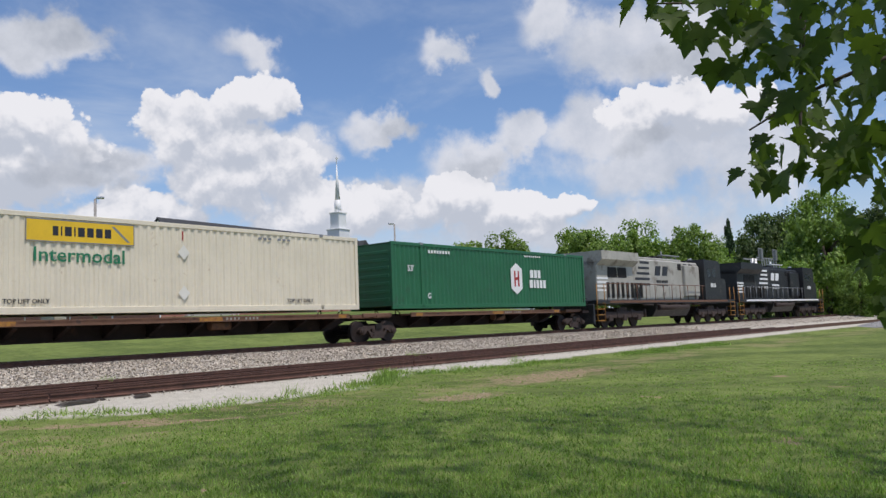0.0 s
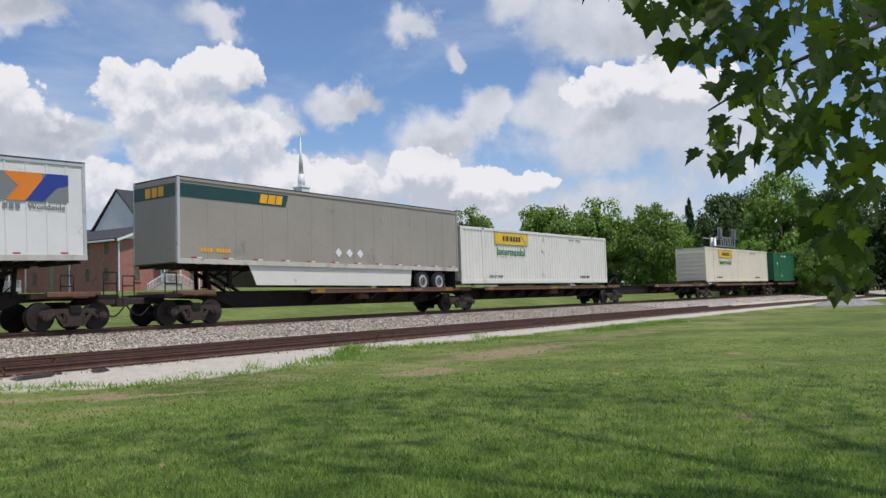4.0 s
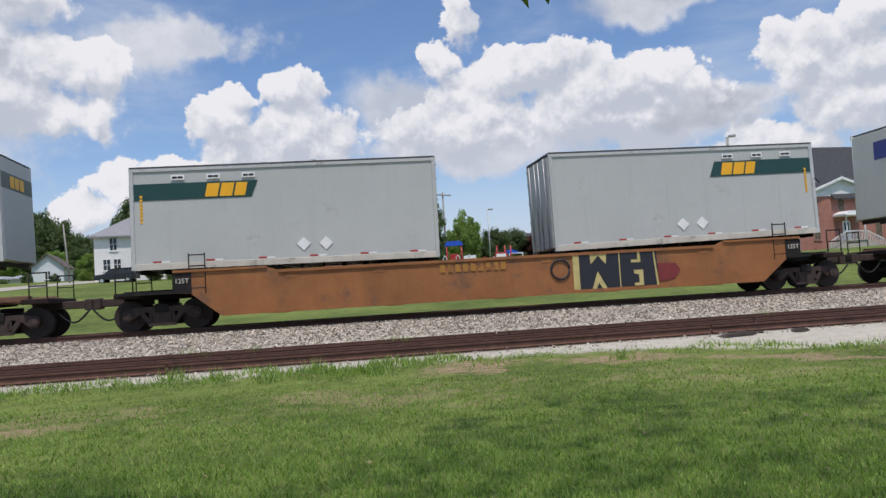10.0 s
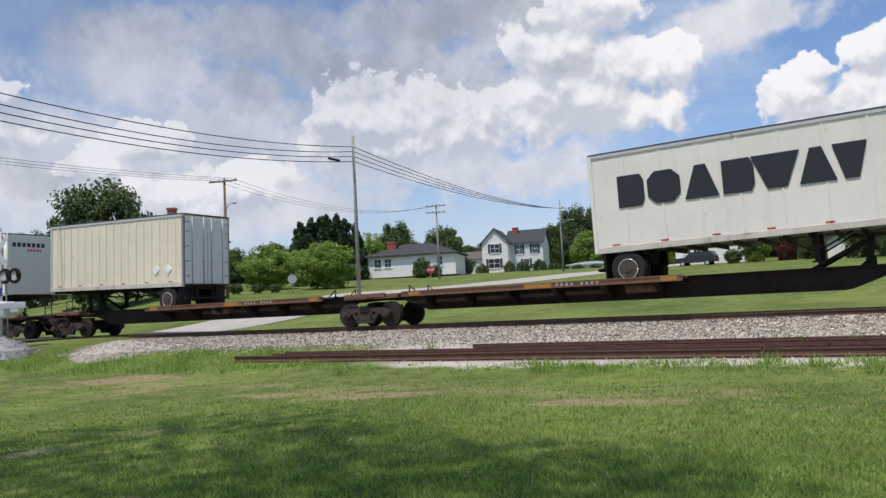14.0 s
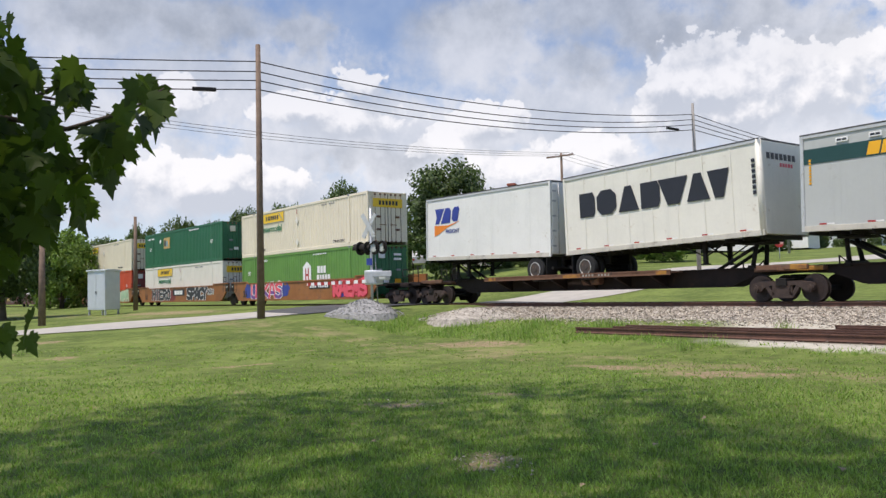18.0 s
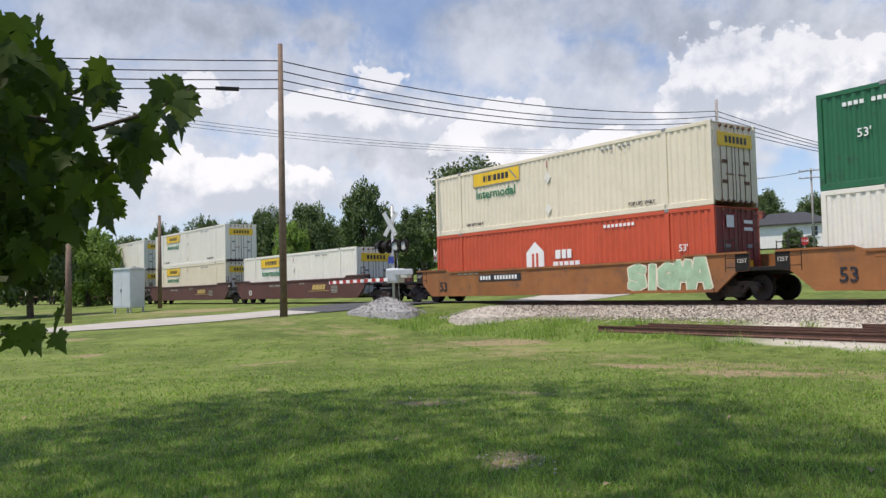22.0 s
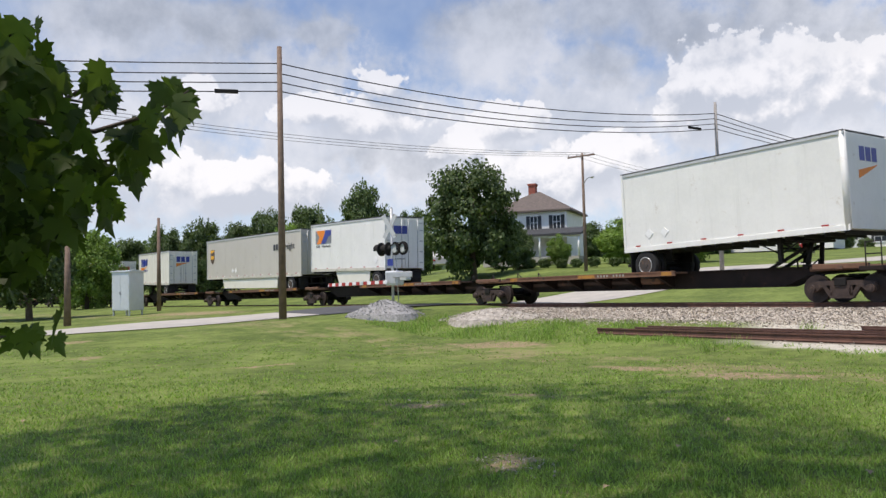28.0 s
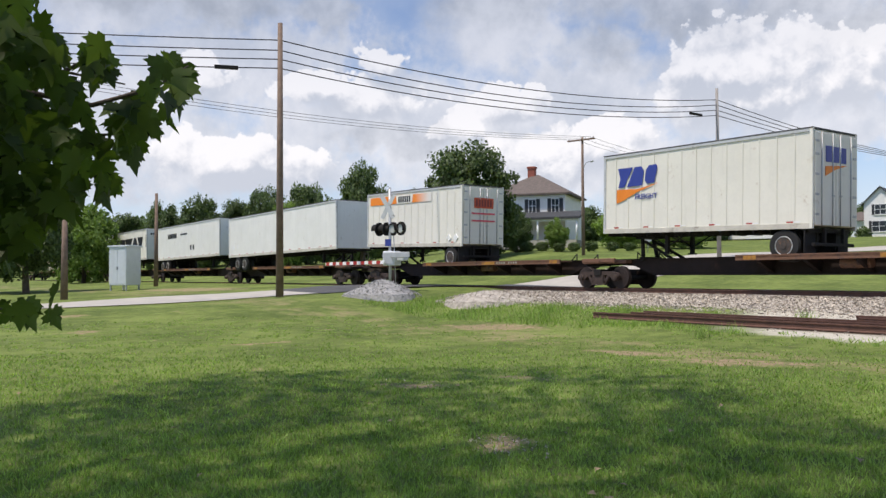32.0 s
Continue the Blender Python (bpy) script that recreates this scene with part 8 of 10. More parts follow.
house("house", "white victorian house with a front gable", 30.95, 150.0, 2.35, 4.9, 8.0, 5.3, 2.5, 20.0, roof="shingle", style="front", windows=((0, 3.3, 5.0, 1.7), (-0.2, 0.5, 2.3, 2.2)), shutters=True)
house("house", "pale grey victorian house wing with dark roof", 28.85, 153.0, 2.25, 6.8, 9.0, 5.4, 2.6, 20.0, wall="pale_siding", roof="shingle", style="gable", windows=((-1.0, 3.2, 5.0, 1.0), (1.9, 3.2, 5.0, 1.0), (0.2, 0.4, 2.3, 1.2)), chimney=(-2.2, 3.6, 3.2, 0.5), shutters=True)
house("house", "low dark-roofed house by the street", 33.0, 158.0, 2.4, 7.5, 7.0, 2.4, 1.5, 15.0, wall="pale_siding", roof="brownshingle", style="gable", windows=((-1.5, 0.8, 2.0, 1.0), (1.5, 0.8, 2.0, 1.0)))
house("house", "small pale blue cottage with grey roof", 21.4, 128.0, 2.0, 4.2, 7.0, 2.6, 1.7, 10.0, wall="pale_siding", roof="brownshingle", style="front", windows=((0.0, 0.8, 2.0, 0.8),))
house("house", "white two-storey house with grey hip roof and chimney", 16.35, 107.0, 2.12, 8.6, 8.5, 5.4, 2.7, 14.0, roof="greyshingle", style="hip", windows=((-2.1, 3.6, 5.2, 0.9), (2.0, 3.6, 5.2, 0.9), (-2.9, 1.2, 2.6, 0.9), (-1.7, 1.2, 2.6, 0.9)), chimney=(1.1, 3.0, 3.1, 0.4))
house("garage", "small white gabled garage", 8.6, 92.0, 1.6, 3.6, 5.0, 1.9, 1.1, 5.0, roof="brownshingle", style="front", windows=())
house("brick_building", "small red brick gabled building behind the playground", 2.1, 84.0, 1.56, 5.2, 8.0, 2.35, 1.75, 2.0, wall="brick", roof="shingle", style="front", windows=((0.2, 2.2, 2.7, 0.4),))
house("house", "long low white building with flat roof", -45.5, 118.0, 1.0, 8.6, 8.0, 1.6, 0.35, -40.0, roof="brownshingle", style="hip", windows=((-2.6, 0.5, 1.2, 0.7), (0, 0.5, 1.2, 0.7), (2.6, 0.5, 1.2, 0.7)))
house("house", "low white house with pale grey roof", -51.6, 128.0, 0.92, 10.0, 8.0, 1.3, 1.2, -46.0, roof="galv", style="gable", windows=((-2.0, 0.2, 1.0, 0.8),))
house("house", "low white-walled house with pale grey roof", -49.2, 126.0, 0.95, 6.0, 7.0, 0.7, 1.0, -46.0, roof="galv", style="hip")
house("house", "long low blue-roofed shed far behind the field", -16.4, 150.0, 1.6, 8.5, 10.0, 1.7, 1.5, -15.0, wall="teal", roof="teal", style="gable")
house("house", "row of low white outbuildings on the slope", 24.4, 140.0, 2.1, 7.0, 5.0, 1.0, 0.5, 18.0, roof="galv", style="hip")
house("house", "small white outbuilding on the slope", 22.9, 135.0, 2.05, 3.0, 4.0, 1.1, 0.5, 18.0, roof="galv", style="hip")


def small_steeple():
    x, y, _ = spot(-18.25, 200.0)
    z = height_at(1.6, 200.0)
    t = thing("steeple", "far small white steeple with a slim grey spire", "steeple", pose(x, y, z))
    z1, z2, z3 = (height_at(e, 200) - z for e in (3.2, 4.2, 6.1))
    part("tower", M().box(-1.3, 1.3, -1.3, 1.3, 0, z1, 0.03), "siding", t)
    part("cornice", M().box(-1.5, 1.5, -1.5, 1.5, z1 - 0.15, z1 + 0.15, 0.03), "trimwhite", t)
    part("belfry", M().cyl((0, 0, z1), (0, 0, z2), 1.0, 0.9, 8), "siding", t)
    part("spire", M().cyl((0, 0, z2), (0, 0, z3), 0.85, 0.05, 8), "greyshingle", t)


small_steeple()


# ---- playground, cars, street furniture ----
def playground():
    d = 72.0
    x, y, _ = spot(-7.3, d)
    z = height_at(1.45, d)
    t = thing("playground_frame", "red and white playground frame with blue canopy roof", "playground", pose(x, y, z - 0.15, 0, 0, -7))
    part("canopy", M().prism([(-3.2, 2.35), (-1.5, 2.35), (-1.75, 2.75), (-2.95, 2.75)], "y", -0.7, 0.7), "blue", t, "blue plastic canopy")
    for a in (-3.0, -1.7):
        for b in (-0.6, 0.6):
            part("tower_post", M().cyl((a, b, 0), (a, b, 2.4), 0.06, n=8), "red", t)
    for a in (-0.9, 0.3, 1.4, 2.1, 2.6):
        part("post", M().cyl((a, -0.6, 0), (a, -0.6, 2.1 if a > 1 else 1.2), 0.06, n=8), "red", t)
    part("deck", M().box(-3.0, -1.7, -0.6, 0.6, 0.9, 1.0), "red", t)
    part("climber_panel", M().box(-2.75, -1.95, -0.68, -0.62, 0.1, 1.6, 0.03), "red", t)
    for a in (-3.35, -2.2, -1.2):
        pts = [(a, -0.7, 0.05), (a, -0.7, 1.3), (a + 0.15, -0.7, 1.5), (a + 0.3, -0.7, 1.3), (a + 0.3, -0.7, 0.05)]
        part("hand_loop", M().tube(pts, 0.04, 8), "trimwhite", t)
    part("cage_panel", M().box(-1.55, -0.45, -0.67, -0.61, 0.15, 1.4, 0.02), "trimwhite", t, "white cage panel")
    frame_panel = part("frame_panel", M().box(1.2, 2.3, -0.63, -0.58, 0.1, 1.5, 0.02), "red", t, "red frame with a white panel")
    part("infill", M().box(1.32, 2.18, -0.66, -0.63, 0.22, 1.38, 0.01), "trimwhite", frame_panel)
    part("tube_slide", M().cyl((-0.8, -0.1, 0.75), (0.9, -0.1, 0.6), 0.35, n=16), "red", t)
    part("wall_panel", M().box(1.0, 1.7, -0.62, -0.56, 0.2, 1.15, 0.02), "trimwhite", t)
    part("wall_panel", M().box(-1.35, -0.85, -0.62, -0.56, 0.2, 1.15, 0.02), "trimwhite", t)
    part("swing_frame", M().tube([(2.3, -0.6, 0), (2.5, -0.6, 1.35), (3.6, -0.6, 1.35), (3.75, -0.6, 0)], 0.05, 8), "trimwhite", t)
    part("shade_roof", M().prism([(1.6, 1.35), (3.6, 1.35), (2.6, 1.75)], "y", -0.6, 0.6), "blue", t)
    x, y, _ = spot(-2.25, 75.0)
    c = thing("climbing_arch", "blue hooped climbing arch", "playground", pose(x, y, height_at(1.55, 75.0) - 0.1))
    for k in range(3):
        pts = [(-0.95 * math.cos(radians(q)) * (1 - 0.2 * k), 0.3 * k, 0.85 * math.sin(radians(q)) * (1 - 0.1 * k)) for q in range(0, 181, 15)]
        part("hoop", M().tube(pts, 0.05, 8), "blue" if k < 2 else "trimwhite", c)


playground()


def car(name, label, az, dist, base_el, ang, paint, kind="sedan", length=4.6):
    x, y, _ = spot(az, dist)
    z = height_at(base_el, dist)
    t = thing(name, label, "car", pose(x, y, z, 0, 0, ang))
    h = length / 2
    if kind == "pickup":
        side = [(-h, 0.45), (h, 0.45), (h, 0.85), (h - 0.15, 1.0), (h - 1.3, 1.08), (h - 1.8, 1.6), (h - 3.1, 1.62), (h - 3.25, 1.08), (-h, 1.08)]
    elif kind == "suv":
        side = [(-h, 0.45), (h, 0.45), (h, 0.85), (h - 0.1, 0.98), (h - 1.2, 1.06), (h - 1.8, 1.62), (-h + 0.5, 1.66), (-h + 0.1, 1.1)]
    else:
        side = [(-h, 0.4), (h, 0.4), (h, 0.72), (h - 0.9, 0.9), (h - 1.6, 1.38), (-h + 1.2, 1.4), (-h + 0.5, 0.98), (-h, 0.9)]
    part("body", M().prism(side, "y", -0.85, 0.85), paint, t)
    x1, x0 = (h - 1.85, h - 3.0) if kind == "pickup" else ((h - 1.9, -h + 0.6) if kind == "suv" else (h - 1.7, -h + 1.15))
    zt = 1.53 if kind != "sedan" else 1.32
    zb = 1.1 if kind != "sedan" else 0.95
    for s in (-1, 1):
        a, b = sorted((s * 0.85, s * 0.858))
        part("side_window", M().prism([(x0 - 0.2, zb), (x1 + 0.35, zb), (x1, zt), (x0, zt)], "y", a, b), "glassdark", t)
        for e in (-1, 1):
            wx = e * (h - 0.9)
            wh = part("wheel", M().cyl((wx, s * 0.72, 0.33), (wx, s * 0.88, 0.33), 0.33, n=18), "rubber", t)
            part("rim", M().cyl((wx, s * 0.88, 0.33), (wx, s * 0.89, 0.33), 0.2, n=14), "galv", wh)
        part("headlight", M().box(h - 0.08, h + 0.01, s * 0.72 - 0.13, s * 0.72 + 0.13, 0.66, 0.8, 0.02), "galv", t)
        part("tail_light", M().box(-h - 0.01, -h + 0.05, s * 0.74 - 0.1, s * 0.74 + 0.1, 0.72, 0.88, 0.02), "red", t)


car("pickup_truck", "blue pickup truck parked by the lamp post", 5.2, 116.0, 1.5, 176, "carblue", "pickup", 5.0)
car("car", "dark estate car parked before the white house", 17.3, 98.0, 1.9, 180, "cardark", "suv", 4.6)
car("car", "white car parked by the porch", 57.6, 80.0, 1.75, 150, "carwhite", "sedan")
car("car", "silver car parked by the porch", 59.6, 82.0, 1.7, 150, "galv", "suv")


def road_sign(label, az, dist, top_el, mat, sides=8, r=0.38):
    x, y, _ = spot(az, dist)
    z = height_at(1.5, dist)
    top = height_at(top_el, dist) - z
    t = thing("road_sign", label, "road sign", pose(x, y, z, 0, 0, az))
    part("post", M().cyl((0, 0, -0.2), (0, 0, top), 0.035, n=8), "galv", t)
    pl = [(r * math.cos(2 * math.pi * (k + 0.5) / sides), top - r + r * math.sin(2 * math.pi * (k + 0.5) / sides)) for k in range(sides)]
    plate = part("plate", M().prism(pl, "y", -0.05, -0.035), mat, t)
    if mat == "red":
        write("STOP", 0.2, "trimwhite", plate, 0, -0.056, top - r)


road_sign("red octagonal stop sign on a steel post", 35.55, 78.0, 2.92, "red")
road_sign("back of a round road sign on a post", 45.2, 70.0, 2.75, "galv", 20)


def litter():
    """Broken board and bits of timber in the grit beside the old rails."""
    for az, dist, w, ang in ((-23.9, 20.7, 0.9, 15), (-24.6, 20.9, 0.5, 5), (-25.6, 20.9, 0.3, 40)):
        x, y, z = spot(az, dist)
        t = thing("broken_board", "weathered broken timber board in the grit", "board", pose(x, y, z + 0.03, 4, 3, ang))
        part("plank", M().prism([(-w / 2, -0.1), (w / 2, -0.08), (w / 2 - 0.15, 0.1), (-w / 2 + 0.1, 0.09)], "z", 0.0, 0.06), "tie", t)


litter()


def timber_scrap(x, lat, length, turn):
    y = float(mid(x)) + lat
    t = thing("broken_sleeper", "rotten dark timber from an old sleeper on the grit", "timber", pose(x, y, float(lie(x, y)), 0, 0, turn), group="timber scraps")
    part("timber", M().prism([(-length / 2, 0.0), (length / 2, 0.0), (length / 2 - 0.06, 0.05), (length * 0.1, 0.07), (-length * 0.3, 0.045)], "y", -0.09, 0.09), "tie", t)
    part("splinter", M().prism([(-length * 0.55, 0.0), (length * 0.2, 0.0), (length * 0.1, 0.05), (-length * 0.4, 0.06)], "y", -0.24, -0.13), "tie", t)


timber_scrap(8.0, -7.25, 1.15, 12)
timber_scrap(9.4, -7.3, 0.4, -8)


# ---- locomotives ----
def loco(u0, body, cab, label, length=21.9):
    h = length / 2
    t = thing("locomotive", label, "locomotive", group="locomotives")
    ride(t, u0 + h)
    part("frame_deck", M().box(-h + 0.3, h - 0.3, -1.5, 1.5, 1.42, 1.64, 0.02), "locoblack", t)
    part("edge_stripe", M().box(-h + 1.8, h - 1.8, -1.51, -1.5, 1.48, 1.62), "trimwhite" if body == "locoblack" else "plat_rust", t)
    part("fuel_tank", M().prism([(-1.25, 0.95), (-1.0, 0.55), (1.0, 0.55), (1.25, 0.95), (1.35, 1.4), (-1.35, 1.4)], "x", -2.7, 2.7), "locoblack", t)
    for s in (-1, 1):
        part("air_reservoir", M().cyl((-2.4, s * 1.35, 1.15), (2.2, s * 1.35, 1.15), 0.17, n=14), "truck", t)
    # hood: engine room, radiator with wings at the rear, cab and nose ahead
    part("engine_hood", M().box(-h + 5.6, h - 5.9, -1.0, 1.0, 1.64, 4.35, 0.08), body, t)
    part("radiator_body", M().box(-h + 1.0, -h + 5.6, -1.15, 1.15, 1.64, 4.05, 0.06), body, t)
    part("radiator_wing", M().prism([(-1.15, 3.75), (-1.55, 4.1), (-1.55, 4.62), (1.55, 4.62), (1.55, 4.1), (1.15, 3.75)], "x", -h + 1.0, -h + 5.7), body, t)
    for k in range(2):
        part("radiator_grille", M().box(-h + 2.3 + k * 1.25, -h + 3.45 + k * 1.25, -1.17, -1.14, 3.05, 3.68, 0.01), "black", t)
    for k in range(8):
        part("louvre", M().box(-h + 2.1 + k * 0.62, -h + 2.42 + k * 0.62, -1.18, -1.14, 1.8, 2.75), "black", t)
    for k in range(4):
        part("end_stripe", M().box(-h + 0.98, -h + 2.3, -1.165, -1.15, 2.2 + k * 0.24, 2.32 + k * 0.24), "trimwhite", t)
    for k in range(3):
        part("upper_window", M().box(h - 9.3 + k * 0.95, h - 8.75 + k * 0.95, -1.02, -0.99, 3.75, 4.2, 0.01), "black", t)
    for k in range(5):
        part("air_pipe", M().cyl((-h + 6.2 + k * 1.9, -1.42, 1.34), (-h + 7.6 + k * 1.9, -1.42, 1.34), 0.05, n=8), "truck", t)
    for k in range(4):
        part("antenna_post", M().cyl((h - 9.0 + k * 0.8, 0.3, 4.4), (h - 9.0 + k * 0.8, 0.3, 4.95 + 0.25 * (k == 0)), 0.04, n=6), "trimwhite" if body == "locoblack" else "midgrey", t)
    part("antenna_rack", M().box(h - 9.2, h - 6.4, 0.1, 0.5, 4.88, 4.96), "trimwhite" if body == "locoblack" else "midgrey", t)
    part("roof_hatch", M().box(-h + 6.2, h - 8.2, -0.8, 0.8, 4.35, 4.52, 0.04), body, t)
    part("exhaust_stack", M().box(-0.6, 0.8, -0.35, 0.35, 4.5, 4.72, 0.03), "black", t)
    part("blower_duct", M().box(h - 8.6, h - 6.2, -1.25, -0.95, 1.9, 4.1, 0.05), body, t)
    cabp = part("cab", M().prism([(h - 5.9, 1.64), (h - 2.9, 1.64), (h - 2.9, 4.2), (h - 3.2, 4.55), (h - 5.9, 4.6)], "y", -1.52, 1.52), cab, t)
    for x0, x1 in ((h - 5.4, h - 4.7), (h - 4.5, h - 3.8)):
        part("cab_window", M().box(x0, x1, -1.535, -1.515, 3.3, 3.95, 0.02), "glassdark", cabp)
    part("windscreen", M().box(h - 2.91, h - 2.88, -1.3, 1.3, 3.45, 4.05), "glassdark", cabp)
    part("nose", M().prism([(h - 2.9, 1.64), (h - 0.9, 1.64), (h - 0.9, 3.0), (h - 1.1, 3.25), (h - 2.9, 3.35)], "y", -1.1, 1.1), cab, t)
    part("nose_stripe", M().box(h - 0.9, h - 0.87, -1.0, 1.0, 2.6, 2.9), "trimwhite", t)
    for k in range(5):
        z = 1.9 + k * 0.36
        part("hood_stripe", M().box(-h + 5.9 + 0.25 * k, -h + 8.2, -1.006, -1.0, z + 0.7, z + 0.86), "trimwhite" if body == "locoblack" else "ink", t)
    # emblem: plain slabs
    m = M()
    for k in range(2):
        m.prism([(-2.0 + k * 1.1, 3.3), (-1.2 + k * 1.1, 3.3), (-1.0 + k * 1.1, 3.95), (-1.8 + k * 1.1, 3.95)], "y", -1.012, -1.002)
    part("emblem_block", m, "trimwhite" if body == "locoblack" else "ink", t)
    for k in range(2):
        bars(t, -0.9, -1.01, 2.9 - k * 0.3, [0.2] * 7, 0.18, "trimwhite" if body == "locoblack" else "ink", "name_block", 0.3)
    for k in range(8):
        part("hood_door", M().box(-h + 6.1 + k * 1.0, -h + 6.98 + k * 1.0, -1.03, -1.0, 1.8, 2.6, 0.01), body, t)
    bars(t, h - 4.4, -1.53, 2.7, [0.16] * 4, 0.3, "trimwhite", "number_block", 0.3)
    # handrails, steps, pilots
    for s in (-1, 1):
        rail = part("handrail", M().cyl((-h + 1.6, s * 1.45, 2.65), (h - 5.0, s * 1.45, 2.65), 0.024, n=6), "plat_rust" if body != "locoblack" else "midgrey", t)
        for k in range(13):
            x = -h + 1.6 + k * (length - 6.6) / 12
            part("stanchion", M().cyl((x, s * 1.45, 1.64), (x, s * 1.45, 2.65), 0.022, n=6), "plat_rust" if body != "locoblack" else "midgrey", rail)
    for e in (-1, 1):
        for s in (-1, 1):
            st = M()
            for k in range(4):
                x0, x1 = sorted((e * (h - 0.35), e * (h - 1.15)))
                st.box(x0, x1, min(s * 1.2, s * 1.5), max(s * 1.2, s * 1.5), 0.42 + k * 0.34, 0.47 + k * 0.34)
            st.cyl((e * (h - 0.3), s * 1.48, 0.45), (e * (h - 0.3), s * 1.48, 2.6), 0.025, n=6).cyl((e * (h - 1.2), s * 1.48, 0.45), (e * (h - 1.2), s * 1.48, 2.6), 0.025, n=6)
            part("step_well", st, "plat_yellow", t)
        x0, x1 = sorted((e * h, e * (h - 0.18)))
        part("pilot", M().box(x0, x1, -1.4, 1.4, 0.25, 1.42, 0.03), "locoblack", t)
        part("coupler", M().box(min(e * h, e * (h + 0.5)), max(e * h, e * (h + 0.5)), -0.14, 0.14, 0.7, 1.0, 0.02), "truck", t)
    part("horn", M().cyl((h - 5.2, 0, 4.7), (h - 4.6, 0, 4.72), 0.05, 0.12, 8), "midgrey", t)
    # six-wheel trucks
    for e in (-1, 1):
        cx = e * (h - 4.1)
        tr = part("truck_frame", M().box(cx - 2.5, cx + 2.5, -1.22, -1.02, 0.55, 0.95, 0.03).box(cx - 2.5, cx + 2.5, 1.02, 1.22, 0.55, 0.95, 0.03).box(cx - 0.5, cx + 0.5, -1.1, 1.1, 0.7, 1.2), "truck", t)
        for k in (-1.85, 0, 1.85):
            for s in (-1, 1):
                part("wheel", M().cyl((cx + k, s * 0.7, 0.53), (cx + k, s * 0.84, 0.53), 0.53, n=26), "wheelsteel", tr)
                part("axle_box", M().box(cx + k - 0.24, cx + k + 0.24, min(s * 1.0, s * 1.28), max(s * 1.0, s * 1.28), 0.38, 0.75, 0.04), "truck", tr)
            part("spring", M().cyl((cx + k + 0.9, -1.15, 0.55), (cx + k + 0.9, -1.15, 1.1), 0.11, n=10), "truck", tr)
    return t


loco(41.0, "locogrey", "locoblack", "faded grey diesel locomotive with a black cab")
loco(63.3, "locoblack", "locoblack", "black diesel locomotive with white stripes")


# ---- trees ----
def leaf_material(name, dark, light, translucent=0.3):
    m = bpy.data.materials.new(name)
    m.use_nodes = True
    g = Nodes(m.node_tree)
    isl = g.add("ShaderNodeNewGeometry").outputs["Random Per Island"]
    info = g.add("ShaderNodeObjectInfo")
    pos = g.add("ShaderNodeTexCoord").outputs["Object"]
    f = g.math("ADD", g.math("MULTIPLY", isl, 0.65), g.math("MULTIPLY", g.noise(pos, 1.6, 3, 0.6), 0.45))
    col = g.mix(g.ramp(f, 0.1, 0.95), dark, light)
    hsv = g.add("ShaderNodeHueSaturation")
    g.link(col, hsv.inputs["Color"])
    g.link(g.ramp(info.outputs["Random"], 0, 1, 0.85, 1.18, False), hsv.inputs["Value"])
    a, b = g.add("ShaderNodeBsdfPrincipled"), g.add("ShaderNodeBsdfTranslucent")
    g.link(hsv.outputs[0], a.inputs["Base Color"])
    a.inputs["Roughness"].default_value = 0.55
    a.inputs["Specular IOR Level"].default_value = 0.3
    tr = g.mix(1.0, hsv.outputs[0], (1.3, 1.5, 0.6), "MULTIPLY")
    g.link(tr, b.inputs["Color"])
    mx = g.add("ShaderNodeMixShader")
    mx.inputs[0].default_value = translucent
    g.link(a.outputs[0], mx.inputs[1]), g.link(b.outputs[0], mx.inputs[2])
    o = g.add("ShaderNodeOutputMaterial")
    g.link(mx.outputs[0], o.inputs[0])
    return m


MAT["leaf_oak"] = leaf_material("oak_leaves", (0.04, 0.065, 0.026), (0.14, 0.195, 0.07), 0.28)
MAT["leaf_light"] = leaf_material("light_leaves", (0.10, 0.165, 0.036), (0.29, 0.40, 0.10), 0.35)
MAT["leaf_conifer"] = leaf_material("conifer_needles", (0.015, 0.036, 0.014), (0.045, 0.08, 0.03), 0.1)
MAT["leaf_red"] = leaf_material("red_leaves", (0.06, 0.022, 0.018), (0.14, 0.048, 0.03), 0.2)
MAT["leaf_near"] = leaf_material("sycamore_leaves", (0.036, 0.058, 0.013), (0.12, 0.172, 0.036), 0.48)


def fast_mesh(name, verts, per, material):
    """A mesh of many equal polygons: verts as an array, per vertices each."""
    n = len(verts) // per
    me = bpy.data.meshes.new(name)
    me.vertices.add(len(verts))
    me.vertices.foreach_set("co", np.asarray(verts, np.float32).ravel())
    me.loops.add(len(verts))
    me.loops.foreach_set("vertex_index", np.arange(len(verts), dtype=np.int32))
    me.polygons.add(n)
    me.polygons.foreach_set("loop_start", np.arange(0, len(verts), per, dtype=np.int32))
    me.update(calc_edges=True)
    me.materials.append(MAT[material])
    return me


